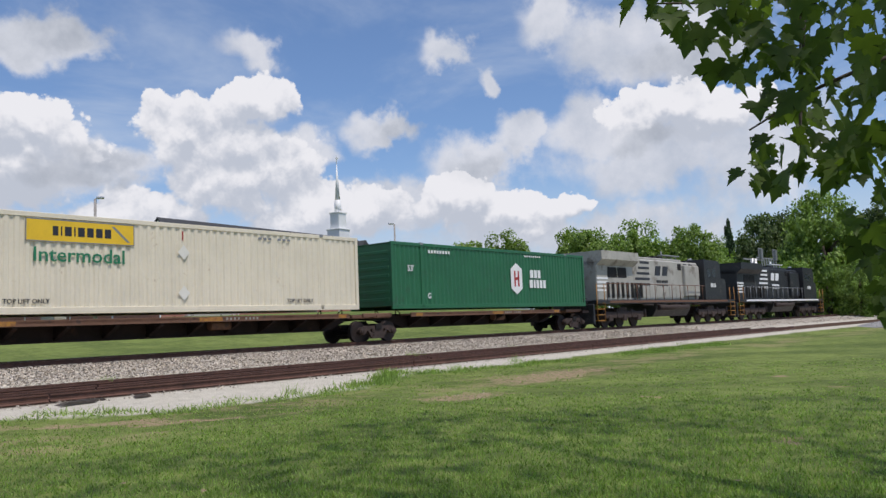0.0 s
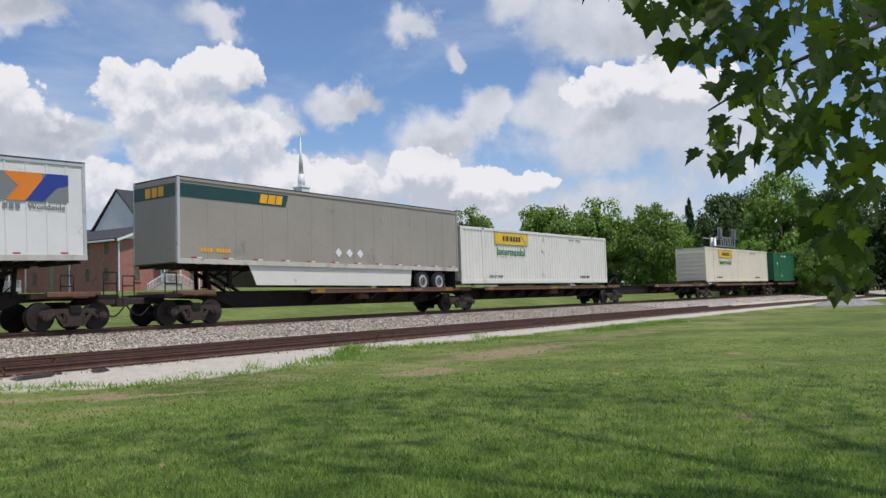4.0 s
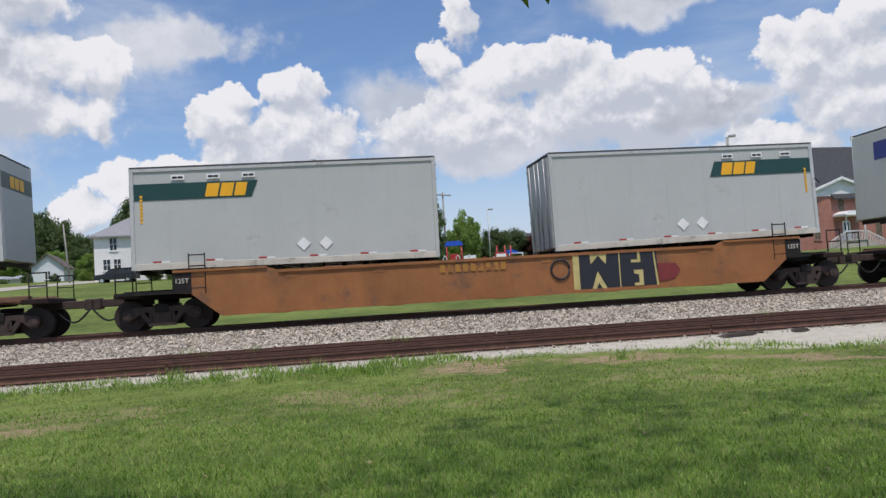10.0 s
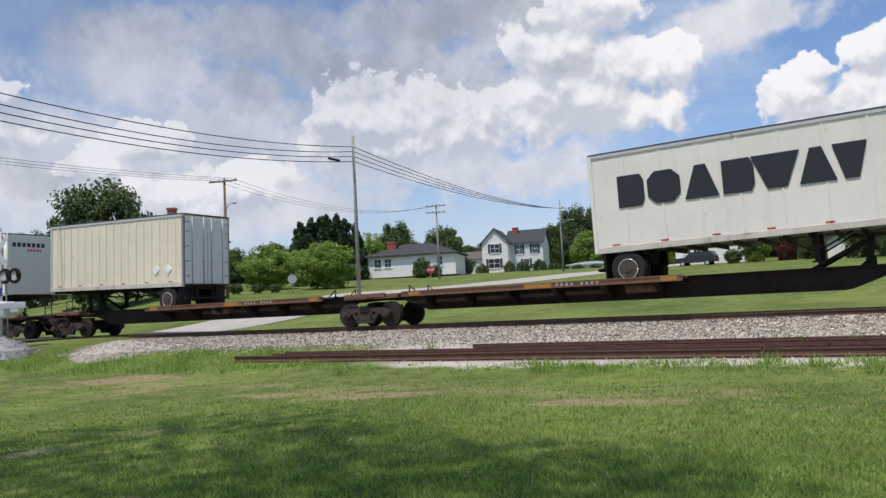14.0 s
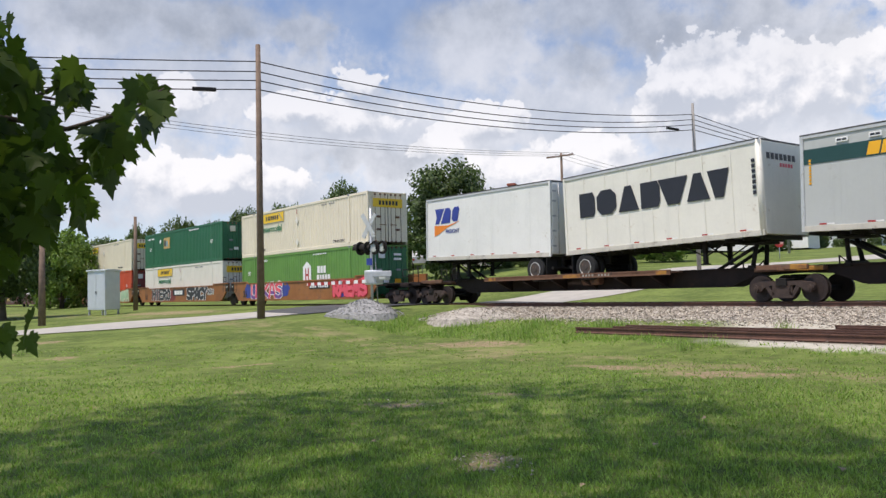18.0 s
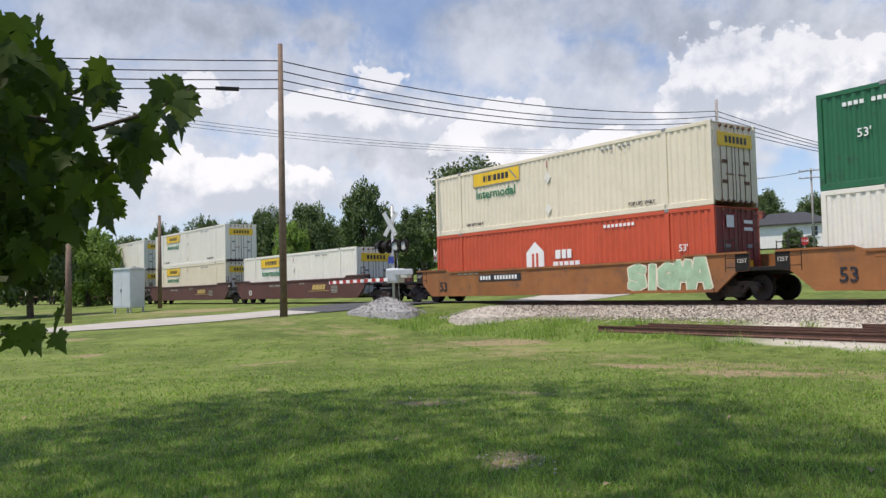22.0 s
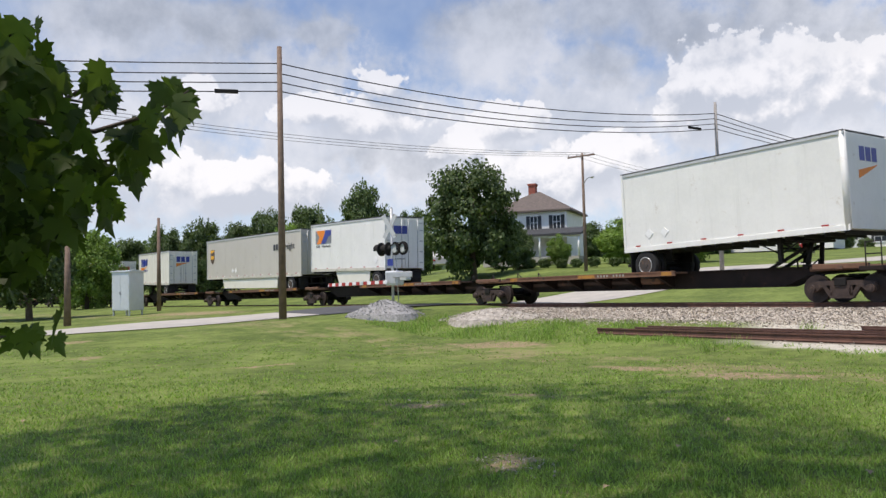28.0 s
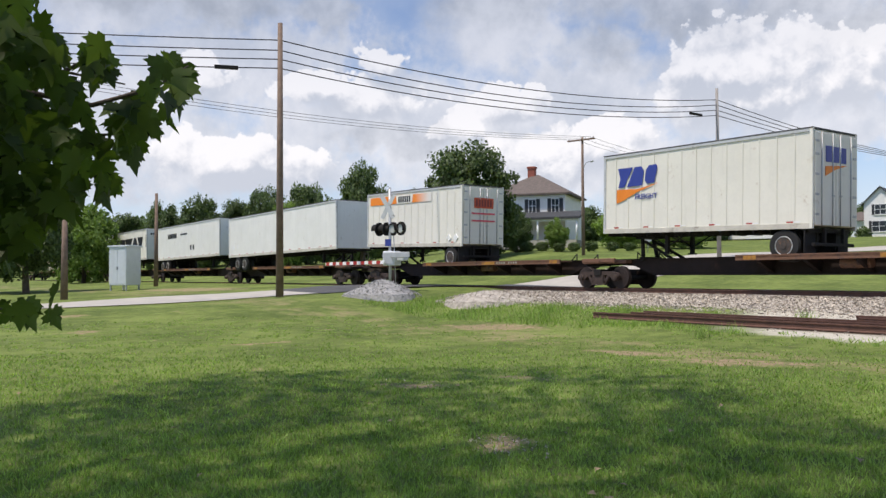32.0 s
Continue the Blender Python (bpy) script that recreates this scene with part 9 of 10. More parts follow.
def crown_mesh(key, seed, kind="round", leaves=24000, size=0.036, material="leaf_oak"):
    """Leaf clumps on many lumps in a unit crown: radius 1, height 0 to 2, with an uneven outline and gaps."""
    r = np.random.RandomState(seed)
    if kind == "cone":
        n = 60
        z = r.uniform(0.05, 1.95, n)
        a = r.uniform(0, 2 * np.pi, n)
        rad = (1 - z / 2.05) * r.uniform(0.55, 0.95, n)
        c = np.stack([rad * np.cos(a), rad * np.sin(a), z], -1)
        lr = 0.10 + 0.16 * (1 - z / 2)
    else:
        n = 190
        u, a = r.uniform(-0.95, 1, n), r.uniform(0, 2 * np.pi, n)
        q = np.sqrt(1 - u * u)
        rad = r.uniform(0.3, 1.0, n) ** 0.6 * 0.93
        c = np.stack([q * np.cos(a) * rad, q * np.sin(a) * rad, 1 + u * rad * 0.98], -1)
        lr = r.uniform(0.10, 0.24, n)
    per = leaves // n
    pts = []
    for i in range(n):
        d = r.normal(size=(per, 3))
        d /= np.linalg.norm(d, axis=1, keepdims=True)
        pts.append(c[i] + d * lr[i] * r.uniform(0.45, 1.15, (per, 1)) * np.array([1, 1, 0.85]))
    p = np.concatenate(pts)
    k = len(p)
    nrm = r.normal(size=(k, 3)) + (p - np.array([0, 0, 0.8])) * 0.9 + np.array([0, 0, 0.4])
    nrm /= np.linalg.norm(nrm, axis=1, keepdims=True)
    t = np.cross(nrm, r.normal(size=(k, 3)))
    t /= np.linalg.norm(t, axis=1, keepdims=True)
    b = np.cross(nrm, t)
    s = size * r.uniform(0.6, 1.25, (k, 1))
    v = np.stack([p + t * s, p + b * s * 0.7 + t * s * 0.15, p - t * s * 0.9 + nrm * s * 0.2, p - b * s * 0.75 - t * s * 0.1], 1).reshape(-1, 3)
    MESHES[key] = fast_mesh("crown", v, 4, material)


for i in range(3):
    crown_mesh(("oak", i), 11 + i)
    crown_mesh(("light", i), 31 + i, material="leaf_light")
crown_mesh(("conifer", 0), 51, "cone", 8000, 0.045, "leaf_conifer")
crown_mesh(("conifer", 1), 52, "cone", 8000, 0.045, "leaf_conifer")
crown_mesh(("red", 0), 61, material="leaf_red")
crown_mesh(("shrub", 0), 71, leaves=2600, size=0.10)


def tree(label, az, dist, half_deg, top_el, kind="oak", skirt=0.16, base_el=1.5, variant=0, trunk=True):
    """A tree seen at an azimuth, its crown half_deg wide to each side and its top at top_el."""
    x, y, z = spot(az, dist)
    z = min(z, height_at(base_el, dist))
    top = height_at(top_el, dist)
    h = top - z
    r = dist * math.tan(radians(half_deg))
    rnd = random.Random(int(az * 31 + dist))
    t = thing("tree" if kind != "shrub" else "shrub", label, "tree" if kind != "shrub" else "shrub", pose(x, y, z, 0, 0, rnd.uniform(0, 360)))
    z0 = h * (skirt - 0.12 if kind != "shrub" else -0.05)
    if trunk and kind != "shrub":
        rr = max(0.14, h * 0.024)
        m = M().cyl((0, 0, -0.3), (0.02 * h, 0, h * 0.32), rr * 1.25, rr * 0.85, 10).cyl((0.02 * h, 0, h * 0.32), (0, 0.02 * h, h * 0.72), rr * 0.85, rr * 0.3, 8)
        part("trunk", m, "bark", t)
        for k in range(5 if kind != "conifer" else 0):
            a = k * 1.26 + rnd.uniform(0, 0.6)
            p0 = Vector((0.02 * h, 0, h * (0.26 + 0.06 * k)))
            p1 = p0 + Vector((math.cos(a) * r * 0.55, math.sin(a) * r * 0.55, h * 0.22))
            part("limb", M().cyl(p0, p1, rr * 0.5, rr * 0.15, 7), "bark", t)
    key = (kind, variant % {"oak": 3, "light": 3, "conifer": 2}.get(kind, 1))
    cr = part("crown", MESHES[key], "leaf_oak", t, at=Matrix.LocRotScale((0, 0, z0), Euler((0, 0, rnd.uniform(0, 6.28))), (r, r, (h - z0) / 2.0 * 1.02)))
    return t


OAK, LIGHT, CON = "leafy dark green deciduous tree", "leafy bright green deciduous tree", "tall dark green conifer"
TREES_EAST = [
    (LIGHT, -49.3, 132, 2.4, 5.9, "light", 0.1, 1.0), (LIGHT, -52.0, 138, 2.4, 6.3, "light", 0.1, 1.0), (OAK, -54.4, 142, 1.6, 4.6, "oak", 0.05, 1.0),
    (LIGHT, -57.4, 130, 2.7, 6.5, "light", 0.05, 0.8), (LIGHT, -61.0, 132, 2.6, 6.5, "light", 0.05, 0.8), (LIGHT, -64.6, 128, 2.3, 6.0, "light", 0.05, 0.8),
    (CON, -67.1, 150, 0.9, 6.3, "conifer", 0.05, 0.8), (OAK, -69.8, 112, 2.6, 6.6, "oak", 0.05, 0.6), (LIGHT, -72.8, 104, 2.8, 7.5, "light", 0.05, 0.5),
    (OAK, -76.2, 108, 2.6, 6.4, "oak", 0.03, 0.4), (OAK, -80.5, 110, 3.0, 6.2, "oak", 0.03, 0.4), (LIGHT, -86, 120, 3.2, 6.4, "light", 0.03, 0.3),
    (LIGHT, -66.2, 140, 2.0, 4.6, "light", 0.02, 0.6), (OAK, -45.2, 150, 1.0, 3.7, "oak", 0.1, 1.2), (OAK, -47.2, 155, 1.1, 3.6, "oak", 0.05, 1.0),
    (LIGHT, -70.9, 98, 1.5, 3.4, "light", 0.02, 0.4), (LIGHT, -74.6, 96, 1.5, 3.2, "light", 0.02, 0.4),
]
TREES_PLAYGROUND = [
    (OAK, 6.2, 88, 2.5, 9.3, "oak", 0.03, 1.7), (OAK, 3.6, 90, 2.1, 9.5, "oak", 0.03, 1.7), (OAK, 8.6, 96, 2.2, 8.7, "oak", 0.03, 1.8),
    (OAK, -1.5, 86, 3.2, 8.55, "oak", 0.05, 1.7), (OAK, -3.4, 92, 1.6, 7.0, "oak", 0.05, 1.7), (LIGHT, -6.2, 118, 1.3, 5.6, "light", 0.05, 1.6),
    (OAK, -9.6, 150, 1.5, 4.2, "oak", 0.03, 1.6), (OAK, -8.2, 145, 1.1, 4.3, "oak", 0.03, 1.6), ("dark red-leaved tree by far buildings", -11.4, 150, 1.5, 4.0, "red", 0.03, 1.6),
    ("dark red-leaved tree by far buildings", -13.4, 155, 1.1, 3.4, "red", 0.03, 1.6), (LIGHT, -16.3, 148, 1.4, 4.1, "light", 0.03, 1.6), (LIGHT, -19.5, 170, 1.4, 3.7, "light", 0.03, 1.6),
]
TREES_SLOPE = [
    (OAK, 12.2, 126, 2.4, 8.1, "oak", 0.08, 2.0), (OAK, 15.9, 124, 1.9, 7.5, "oak", 0.08, 2.1), (OAK, 10.0, 120, 2.0, 7.6, "oak", 0.05, 2.0),
    (LIGHT, 13.6, 98, 1.15, 5.4, "light", 0.03, 1.9), ("small red-leaved ornamental tree", 11.65, 97, 0.75, 4.2, "red", 0.06, 1.7), (OAK, 10.2, 96, 0.9, 3.4, "oak", 0.02, 1.7),
    (OAK, 18.9, 118, 0.9, 3.9, "light", 0.02, 2.0), (OAK, 20.6, 190, 1.4, 6.2, "oak", 0.02, 2.2), (OAK, 22.0, 185, 1.5, 6.8, "oak", 0.02, 2.2),
    (OAK, 23.6, 190, 1.5, 6.6, "oak", 0.02, 2.2), (OAK, 25.3, 188, 1.5, 6.6, "oak", 0.02, 2.2), (OAK, 26.9, 195, 1.4, 5.4, "oak", 0.02, 2.2),
    (LIGHT, 24.3, 168, 1.5, 4.8, "light", 0.02, 2.2), (LIGHT, 21.0, 160, 1.0, 4.2, "light", 0.02, 2.2), (OAK, 19.4, 180, 1.2, 5.1, "oak", 0.02, 2.2),
]
TREES_GARDENS = [
    (OAK, 34.6, 138, 1.6, 5.7, "oak", 0.05, 2.4), (OAK, 37.9, 142, 1.7, 6.15, "oak", 0.05, 2.4), (LIGHT, 39.8, 135, 1.3, 5.4, "light", 0.05, 2.3),
    (CON, 42.7, 121, 1.8, 6.75, "conifer", 0.0, 2.2), (CON, 41.4, 123, 1.7, 6.55, "conifer", 0.0, 2.2), (CON, 43.2, 124, 1.8, 6.6, "conifer", 0.0, 2.2),
    (CON, 44.5, 123, 1.8, 6.4, "conifer", 0.0, 2.2), (CON, 42.1, 122, 1.7, 6.8, "conifer", 0.0, 2.2), (CON, 43.8, 122, 1.6, 6.7, "conifer", 0.0, 2.2),
    (CON, 40.7, 126, 1.4, 6.1, "conifer", 0.0, 2.2), (OAK, 42.9, 126, 1.7, 6.0, "oak", 0.0, 2.2), (LIGHT, 46.9, 84, 2.0, 4.75, "light", 0.08, 1.9),
    (LIGHT, 42.9, 80, 2.3, 4.9, "light", 0.08, 1.8), (LIGHT, 44.8, 92, 1.6, 4.5, "light", 0.06, 1.9), (OAK, 49.5, 150, 1.8, 4.7, "oak", 0.02, 2.0),
    (OAK, 46.5, 150, 1.8, 5.0, "oak", 0.02, 2.0), (OAK, 31.5, 190, 1.5, 4.4, "oak", 0.02, 2.3), (OAK, 33.0, 185, 1.3, 4.3, "oak", 0.02, 2.3),
]
TREES_CROSSING = [
    (OAK, 57.3, 74, 3.7, 9.3, "oak", 0.12, 1.5), (OAK, 54.2, 80, 1.2, 4.6, "oak", 0.02, 1.9), (LIGHT, 51.4, 76, 0.9, 3.9, "light", 0.12, 1.8),
    (OAK, 65.0, 96, 1.9, 7.9, "oak", 0.1, 1.0), (OAK, 61.6, 118, 1.6, 6.0, "oak", 0.03, 1.2), (OAK, 68.8, 124, 1.9, 6.4, "oak", 0.03, 0.8),
    (OAK, 71.6, 122, 1.7, 6.1, "oak", 0.03, 0.7), (LIGHT, 70.2, 112, 1.5, 5.2, "light", 0.03, 0.6), (OAK, 73.6, 126, 1.5, 5.2, "oak", 0.03, 0.5),
    (OAK, 76.0, 124, 1.7, 5.4, "oak", 0.03, 0.4), (OAK, 78.4, 128, 1.6, 4.9, "oak", 0.03, 0.3), (OAK, 80.6, 132, 1.6, 4.1, "oak", 0.02, 0.3),
    (LIGHT, 83.2, 90, 2.2, 4.6, "light", 0.05, 0.0), (OAK, 86.4, 62, 3.0, 6.5, "oak", 0.16, -0.2), (OAK, 90.5, 66, 3.4, 7.5, "oak", 0.1, -0.2),
    (OAK, 63.2, 140, 1.6, 5.0, "oak", 0.02, 1.0), (OAK, 67.0, 140, 1.6, 5.0, "oak", 0.02, 0.8),
]
for i, (lab, a, d, hw, te, kd, sk, be) in enumerate(TREES_EAST + TREES_PLAYGROUND + TREES_SLOPE + TREES_GARDENS + TREES_CROSSING):
    tree(lab, a, d, hw, te, kd, sk, be, i)
SHRUBS_HEDGE = [(53.4, 76, 0.55, 2.3), (52.4, 76, 0.5, 2.25), (51.2, 75, 0.5, 2.2), (50.2, 75, 0.5, 2.2), (49.0, 75, 0.55, 2.3), (47.6, 75, 0.5, 2.2), (46.4, 75, 0.45, 2.15)]
SHRUBS_GARDENS = [(36.2, 116, 0.75, 3.5), (35.2, 118, 0.5, 3.0), (33.2, 140, 0.7, 3.4), (31.9, 146, 0.5, 2.9), (30.0, 146, 0.45, 3.0), (29.0, 146, 0.5, 3.0), (27.9, 147, 0.55, 3.0), (26.9, 140, 0.5, 2.7), (22.6, 124, 0.4, 2.8), (21.0, 124, 0.35, 2.7), (24.0, 126, 0.5, 2.5), (25.2, 128, 0.5, 2.5), (15.0, 96, 0.6, 2.9), (8.0, 90, 0.5, 2.3)]
for a, d, hw, te in SHRUBS_HEDGE + SHRUBS_GARDENS:
    tree("rounded green garden shrub", a, d, hw, te, "shrub", 0, 1.9)


def far_woods():
    """The closed wood along the skyline, one mesh of many leaf clumps."""
    r = np.random.RandomState(77)
    out = []
    for a in np.arange(-96, 100, 1.15):
        d = r.uniform(205, 300)
        el = np.interp(a, [-96, -60, -45, -38, -12, 0, 20, 45, 60, 75, 100], [5.2, 5.0, 3.2, 2.9, 2.9, 3.3, 3.6, 3.6, 3.7, 3.6, 4.2]) + r.uniform(-0.45, 0.35)
        x, y, z = spot(a, d)
        top = height_at(el, d)
        h, w = max(4.0, top - z), d * math.tan(radians(r.uniform(0.9, 1.5)))
        k = 520
        q = r.normal(size=(k, 3))
        q /= np.linalg.norm(q, axis=1, keepdims=True)
        lump = 1 + 0.22 * np.sin(q[:, 0] * 7 + a) * np.sin(q[:, 1] * 6 + 2 * a) * np.sin(q[:, 2] * 8)
        q = q * lump[:, None] * r.uniform(0.75, 1.05, (k, 1))
        p = np.array([x, y, z + h * 0.45]) + q * np.array([w, w, h * 0.55])
        nr = q + r.normal(size=(k, 3)) * 0.6
        nr /= np.linalg.norm(nr, axis=1, keepdims=True)
        t = np.cross(nr, r.normal(size=(k, 3)))
        t /= np.linalg.norm(t, axis=1, keepdims=True)
        b = np.cross(nr, t)
        s = r.uniform(0.5, 1.0, (k, 1))
        out.append(np.stack([p + t * s, p + b * s * 0.8, p - t * s, p - b * s * 0.8], 1).reshape(-1, 3))
    tagged(new("far_woods", fast_mesh("far_woods", np.concatenate(out), 4, "leaf_far")), "distant closed green wood along the skyline", "woods", kind="stuff")


MAT["leaf_far"] = leaf_material("far_leaves", (0.065, 0.1, 0.05), (0.18, 0.25, 0.10), 0.25)
far_woods()


# ---- the sycamore over the viewpoint ----
def sycamore_leaf(r=None):
    """A lobed leaf, point ahead along +y, 1 wide, slightly folded along its midrib."""
    out = [(0.0, -0.04), (0.16, -0.18), (0.42, -0.13), (0.36, 0.0), (0.62, 0.09), (0.54, 0.20), (0.68, 0.38), (0.48, 0.36), (0.40, 0.45), (0.29, 0.37), (0.35, 0.58), (0.22, 0.61), (0.14, 0.76), (0.0, 1.02)]
    pts = out + [(-x, y) for x, y in reversed(out[1:-1])]
    v = [(x, y, 0.22 * abs(x) - 0.16 * y * y) for x, y in pts]
    n = len(v)
    v.append((0, 0.25, -0.01))
    return v, [(i, (i + 1) % n, n) for i in range(n)]


def inside(p, poly):
    c = False
    for (x0, y0), (x1, y1) in zip(poly, poly[1:] + poly[:1]):
        if (y0 > p[1]) != (y1 > p[1]) and p[0] < (x1 - x0) * (p[1] - y0) / (y1 - y0) + x0:
            c = not c
    return c


LEAFV, LEAFF = sycamore_leaf()
MESHES["leaf"] = M().add(LEAFV, LEAFF, True).mesh("leaf")
MESHES["leaf"].materials.append(MAT["leaf_near"])


def polar(az, el, d, at=(0.0, 0.0)):
    a, e = radians(az), radians(el)
    return Vector((at[0] - math.sin(a) * math.cos(e) * d, at[1] + math.cos(a) * math.cos(e) * d, EYE_H + math.sin(e) * d))


def bough(parent, areas, seed, count, singles, dist=(3.3, 4.9), twigs=(), near=(0.0, 0.0), size=(0.065, 0.13)):
    """Leaves that hang in the given stretches of sky; the first ones are parts of their own, the rest one mesh."""
    rnd = random.Random(seed)
    rest = M()
    made = 0
    weights = [a[1] for a in areas]
    while made < count:
        poly, _ = rnd.choices(areas, weights)[0]
        xs, ys = [p[0] for p in poly], [p[1] for p in poly]
        q = (rnd.uniform(min(xs), max(xs)), rnd.uniform(min(ys), max(ys)))
        if not inside(q, poly):
            continue
        d = rnd.uniform(*dist)
        p = polar(q[0], q[1], d, near)
        s = rnd.uniform(*size)
        m = Matrix.LocRotScale(p, Euler((radians(rnd.uniform(-115, -25)), radians(rnd.uniform(-35, 35)), radians(rnd.uniform(0, 360)))), (s, s, s))
        if made < singles:
            part("leaf", MESHES["leaf"], "leaf_near", parent, at=parent.matrix_basis.inverted() @ m)
        else:
            rest.add([m @ Vector(v) for v in LEAFV], LEAFF, True)
        made += 1
    if rest.v:
        ob = part("foliage", rest, "leaf_near", parent, at=parent.matrix_basis.inverted())
        tagged(ob, kind="stuff")
    for pts in twigs:
        pp = [polar(*q, near) for q in pts]
        m = M()
        n = len(pp) - 1
        for i in range(n):
            m.cyl(pp[i], pp[i + 1], 0.012 * (1 - i / n) + 0.004, 0.012 * (1 - (i + 1) / n) + 0.004, 7)
        part("twig", m, "bark", parent, at=parent.matrix_basis.inverted())


def shade_tree(label, x, y, radius, z0, z1, seed, count):
    t = thing("sycamore_tree", label, "tree", pose(x, y, float(lie(x, y))))
    part("trunk", M().cyl((0, 0, -0.2), (0.1, 0.05, 2.4), 0.34, 0.27, 14).cyl((0.1, 0.05, 2.4), (0.0, 0.2, z1 - 1.5), 0.27, 0.1, 12), "bark", t)
    rnd = random.Random(seed)
    for k in range(7):
        a = k * 0.9 + rnd.uniform(0, 0.4)
        p0 = Vector((0.08, 0.06, 2.6 + k * 0.45))
        p1 = Vector((math.cos(a) * radius * 0.7, math.sin(a) * radius * 0.7, (z0 + z1) / 2 + rnd.uniform(-0.5, 1.0)))
        part("limb", M().cyl(p0, p1, 0.13, 0.03, 9), "bark", t)
    r = np.random.RandomState(seed)
    a, q = r.uniform(0, 2 * np.pi, count), np.sqrt(r.uniform(0, 1, count)) * radius
    q = q * (1 + 0.14 * np.sin(3 * a + 1) + 0.08 * np.sin(7 * a))
    zz = r.uniform(z0, z1, count) + 0.1 * q
    p = np.stack([q * np.cos(a), q * np.sin(a), zz], -1)
    nr = r.normal(size=(count, 3)) * 0.6 + np.array([0, 0, 1.0])
    nr /= np.linalg.norm(nr, axis=1, keepdims=True)
    tt = np.cross(nr, r.normal(size=(count, 3)))
    tt /= np.linalg.norm(tt, axis=1, keepdims=True)
    bb = np.cross(nr, tt)
    s = r.uniform(0.10, 0.165, (count, 1))
    v = np.stack([p + tt * s, p + bb * s * 0.8 + tt * s * 0.2, p - tt * s * 0.8, p - bb * s * 0.8 + tt * s * 0.2], 1).reshape(-1, 3)
    ob = part("crown", fast_mesh("crown", v, 4, "leaf_near"), "leaf_near", t)
    tagged(ob, kind="stuff")
    return t


# stretches of sky, azimuth and height in degrees, that the hanging boughs fill
LEFT1 = [(96.7, 17.4), (85.8, 17.5), (86.3, 16.1), (85.0, 15.2), (84.4, 13.2), (83.0, 9.2), (83.4, 5.5), (86.0, 3.0), (88.0, 1.0), (96.5, 0.0)]
LEFT2 = [(88.0, -1.4), (84.6, -0.8), (84.4, -1.8), (86.1, -3.1), (88.0, -2.5)]
SPRIG1 = [(83.4, 15.4), (81.9, 15.3), (82.0, 13.1), (83.4, 13.0)]
SPRIG2 = [(78.7, 15.0), (76.9, 14.5), (77.2, 12.1), (78.5, 9.6), (80.4, 7.6), (82.3, 8.8), (81.6, 11.0), (79.9, 12.6)]
SPRIG3 = [(82.0, 8.8), (79.9, 7.4), (81.2, 5.9), (82.1, 4.6), (84.3, 6.9)]
RIGHT1 = [(-61.8, 22.9), (-61.8, 20.6), (-65.0, 19.6), (-64.9, 17.8), (-66.8, 17.0), (-66.6, 15.9), (-70.2, 14.9), (-69.6, 13.7), (-70.7, 12.1), (-67.7, 10.6), (-68.2, 9.6), (-67.9, 8.6), (-69, 7.6), (-71.3, 8.4), (-72.2, 9.0), (-74.6, 8.4), (-80.3, 4.0), (-81.7, 19.6)]
RIGHT2 = [(-74.3, 6.7), (-77.5, 5.6), (-78.3, 0.0), (-75.8, -0.5)]
TOP1 = [(-11.7, 19.6), (-12.5, 20.5), (-14.9, 20.3), (-13.7, 22.5)]
left_tree = shade_tree("sycamore tree with broad lobed green leaves", -6.2, -2.3, 6.9, 8.0, 12.0, 5, 9500)
bough(left_tree, [(LEFT1, 0.9), (LEFT2, 0.014), (SPRIG1, 0.035), (SPRIG2, 0.115), (SPRIG3, 0.05)], 21, 690, 290, (3.4, 4.9), (((100, 9, 4.6), (90, 8, 4.5), (84, 9, 4.4), (79, 9.5, 4.3)), ((100, 13, 4.8), (91, 12, 4.7), (85, 13, 4.6), (81, 12.5, 4.5)), ((100, 3, 4.4), (93, 4, 4.4), (87, 5.5, 4.3)), ((98, -3, 4.2), (92, -2.5, 4.2), (88, -2.0, 4.2)), ((91, 12, 4.7), (83, 11, 4.3), (79, 12.5, 4.2), (77, 14, 4.2)), ((86, 12, 4.4), (82.6, 14.4, 4.3))), (-0.39, 0.24), size=(0.085, 0.155))
# crown added out of view, spread thin to dim the lawn; only its boughs show
right_tree = shade_tree("sycamore tree with hanging lobed leaves and an added unseen shade crown", 6.5, -1.4, 8.0, 9.2, 11.5, 6, 3800)
bough(right_tree, [(RIGHT1, 1.0), (RIGHT2, 0.12)], 33, 330, 250, (3.3, 4.8), (((-90, 22, 4.6), (-78, 21, 4.4), (-70, 20, 4.2), (-63, 21, 4.0)), ((-90, 17, 4.6), (-80, 16, 4.3), (-73, 14, 4.1), (-69, 12, 4.0)), ((-73, 20, 4.2), (-72.3, 14, 4.2), (-72, 10, 4.2))), (0.34, 0.31))
bough(right_tree, [(TOP1, 1.0)], 35, 4, 4, (3.6, 4.0), (), (-0.03, 0.457))


# ---- grass, stones and sleepers ----
def lawn_edge(x):
    """How far from the track the lawn ends against the grit."""
    return np.interp(x, [-30, -18.6, -18, -10, 4, 7, 9, 14, 17, 22, 30], [-5.2, -5.2, -7.4, -7.75, -7.75, -8.4, -9.4, -9.4, -7.9, -8.6, -9.0]) + 0.22 * np.sin(x * 1.9) + 0.15 * np.sin(x * 4.7 + 1)


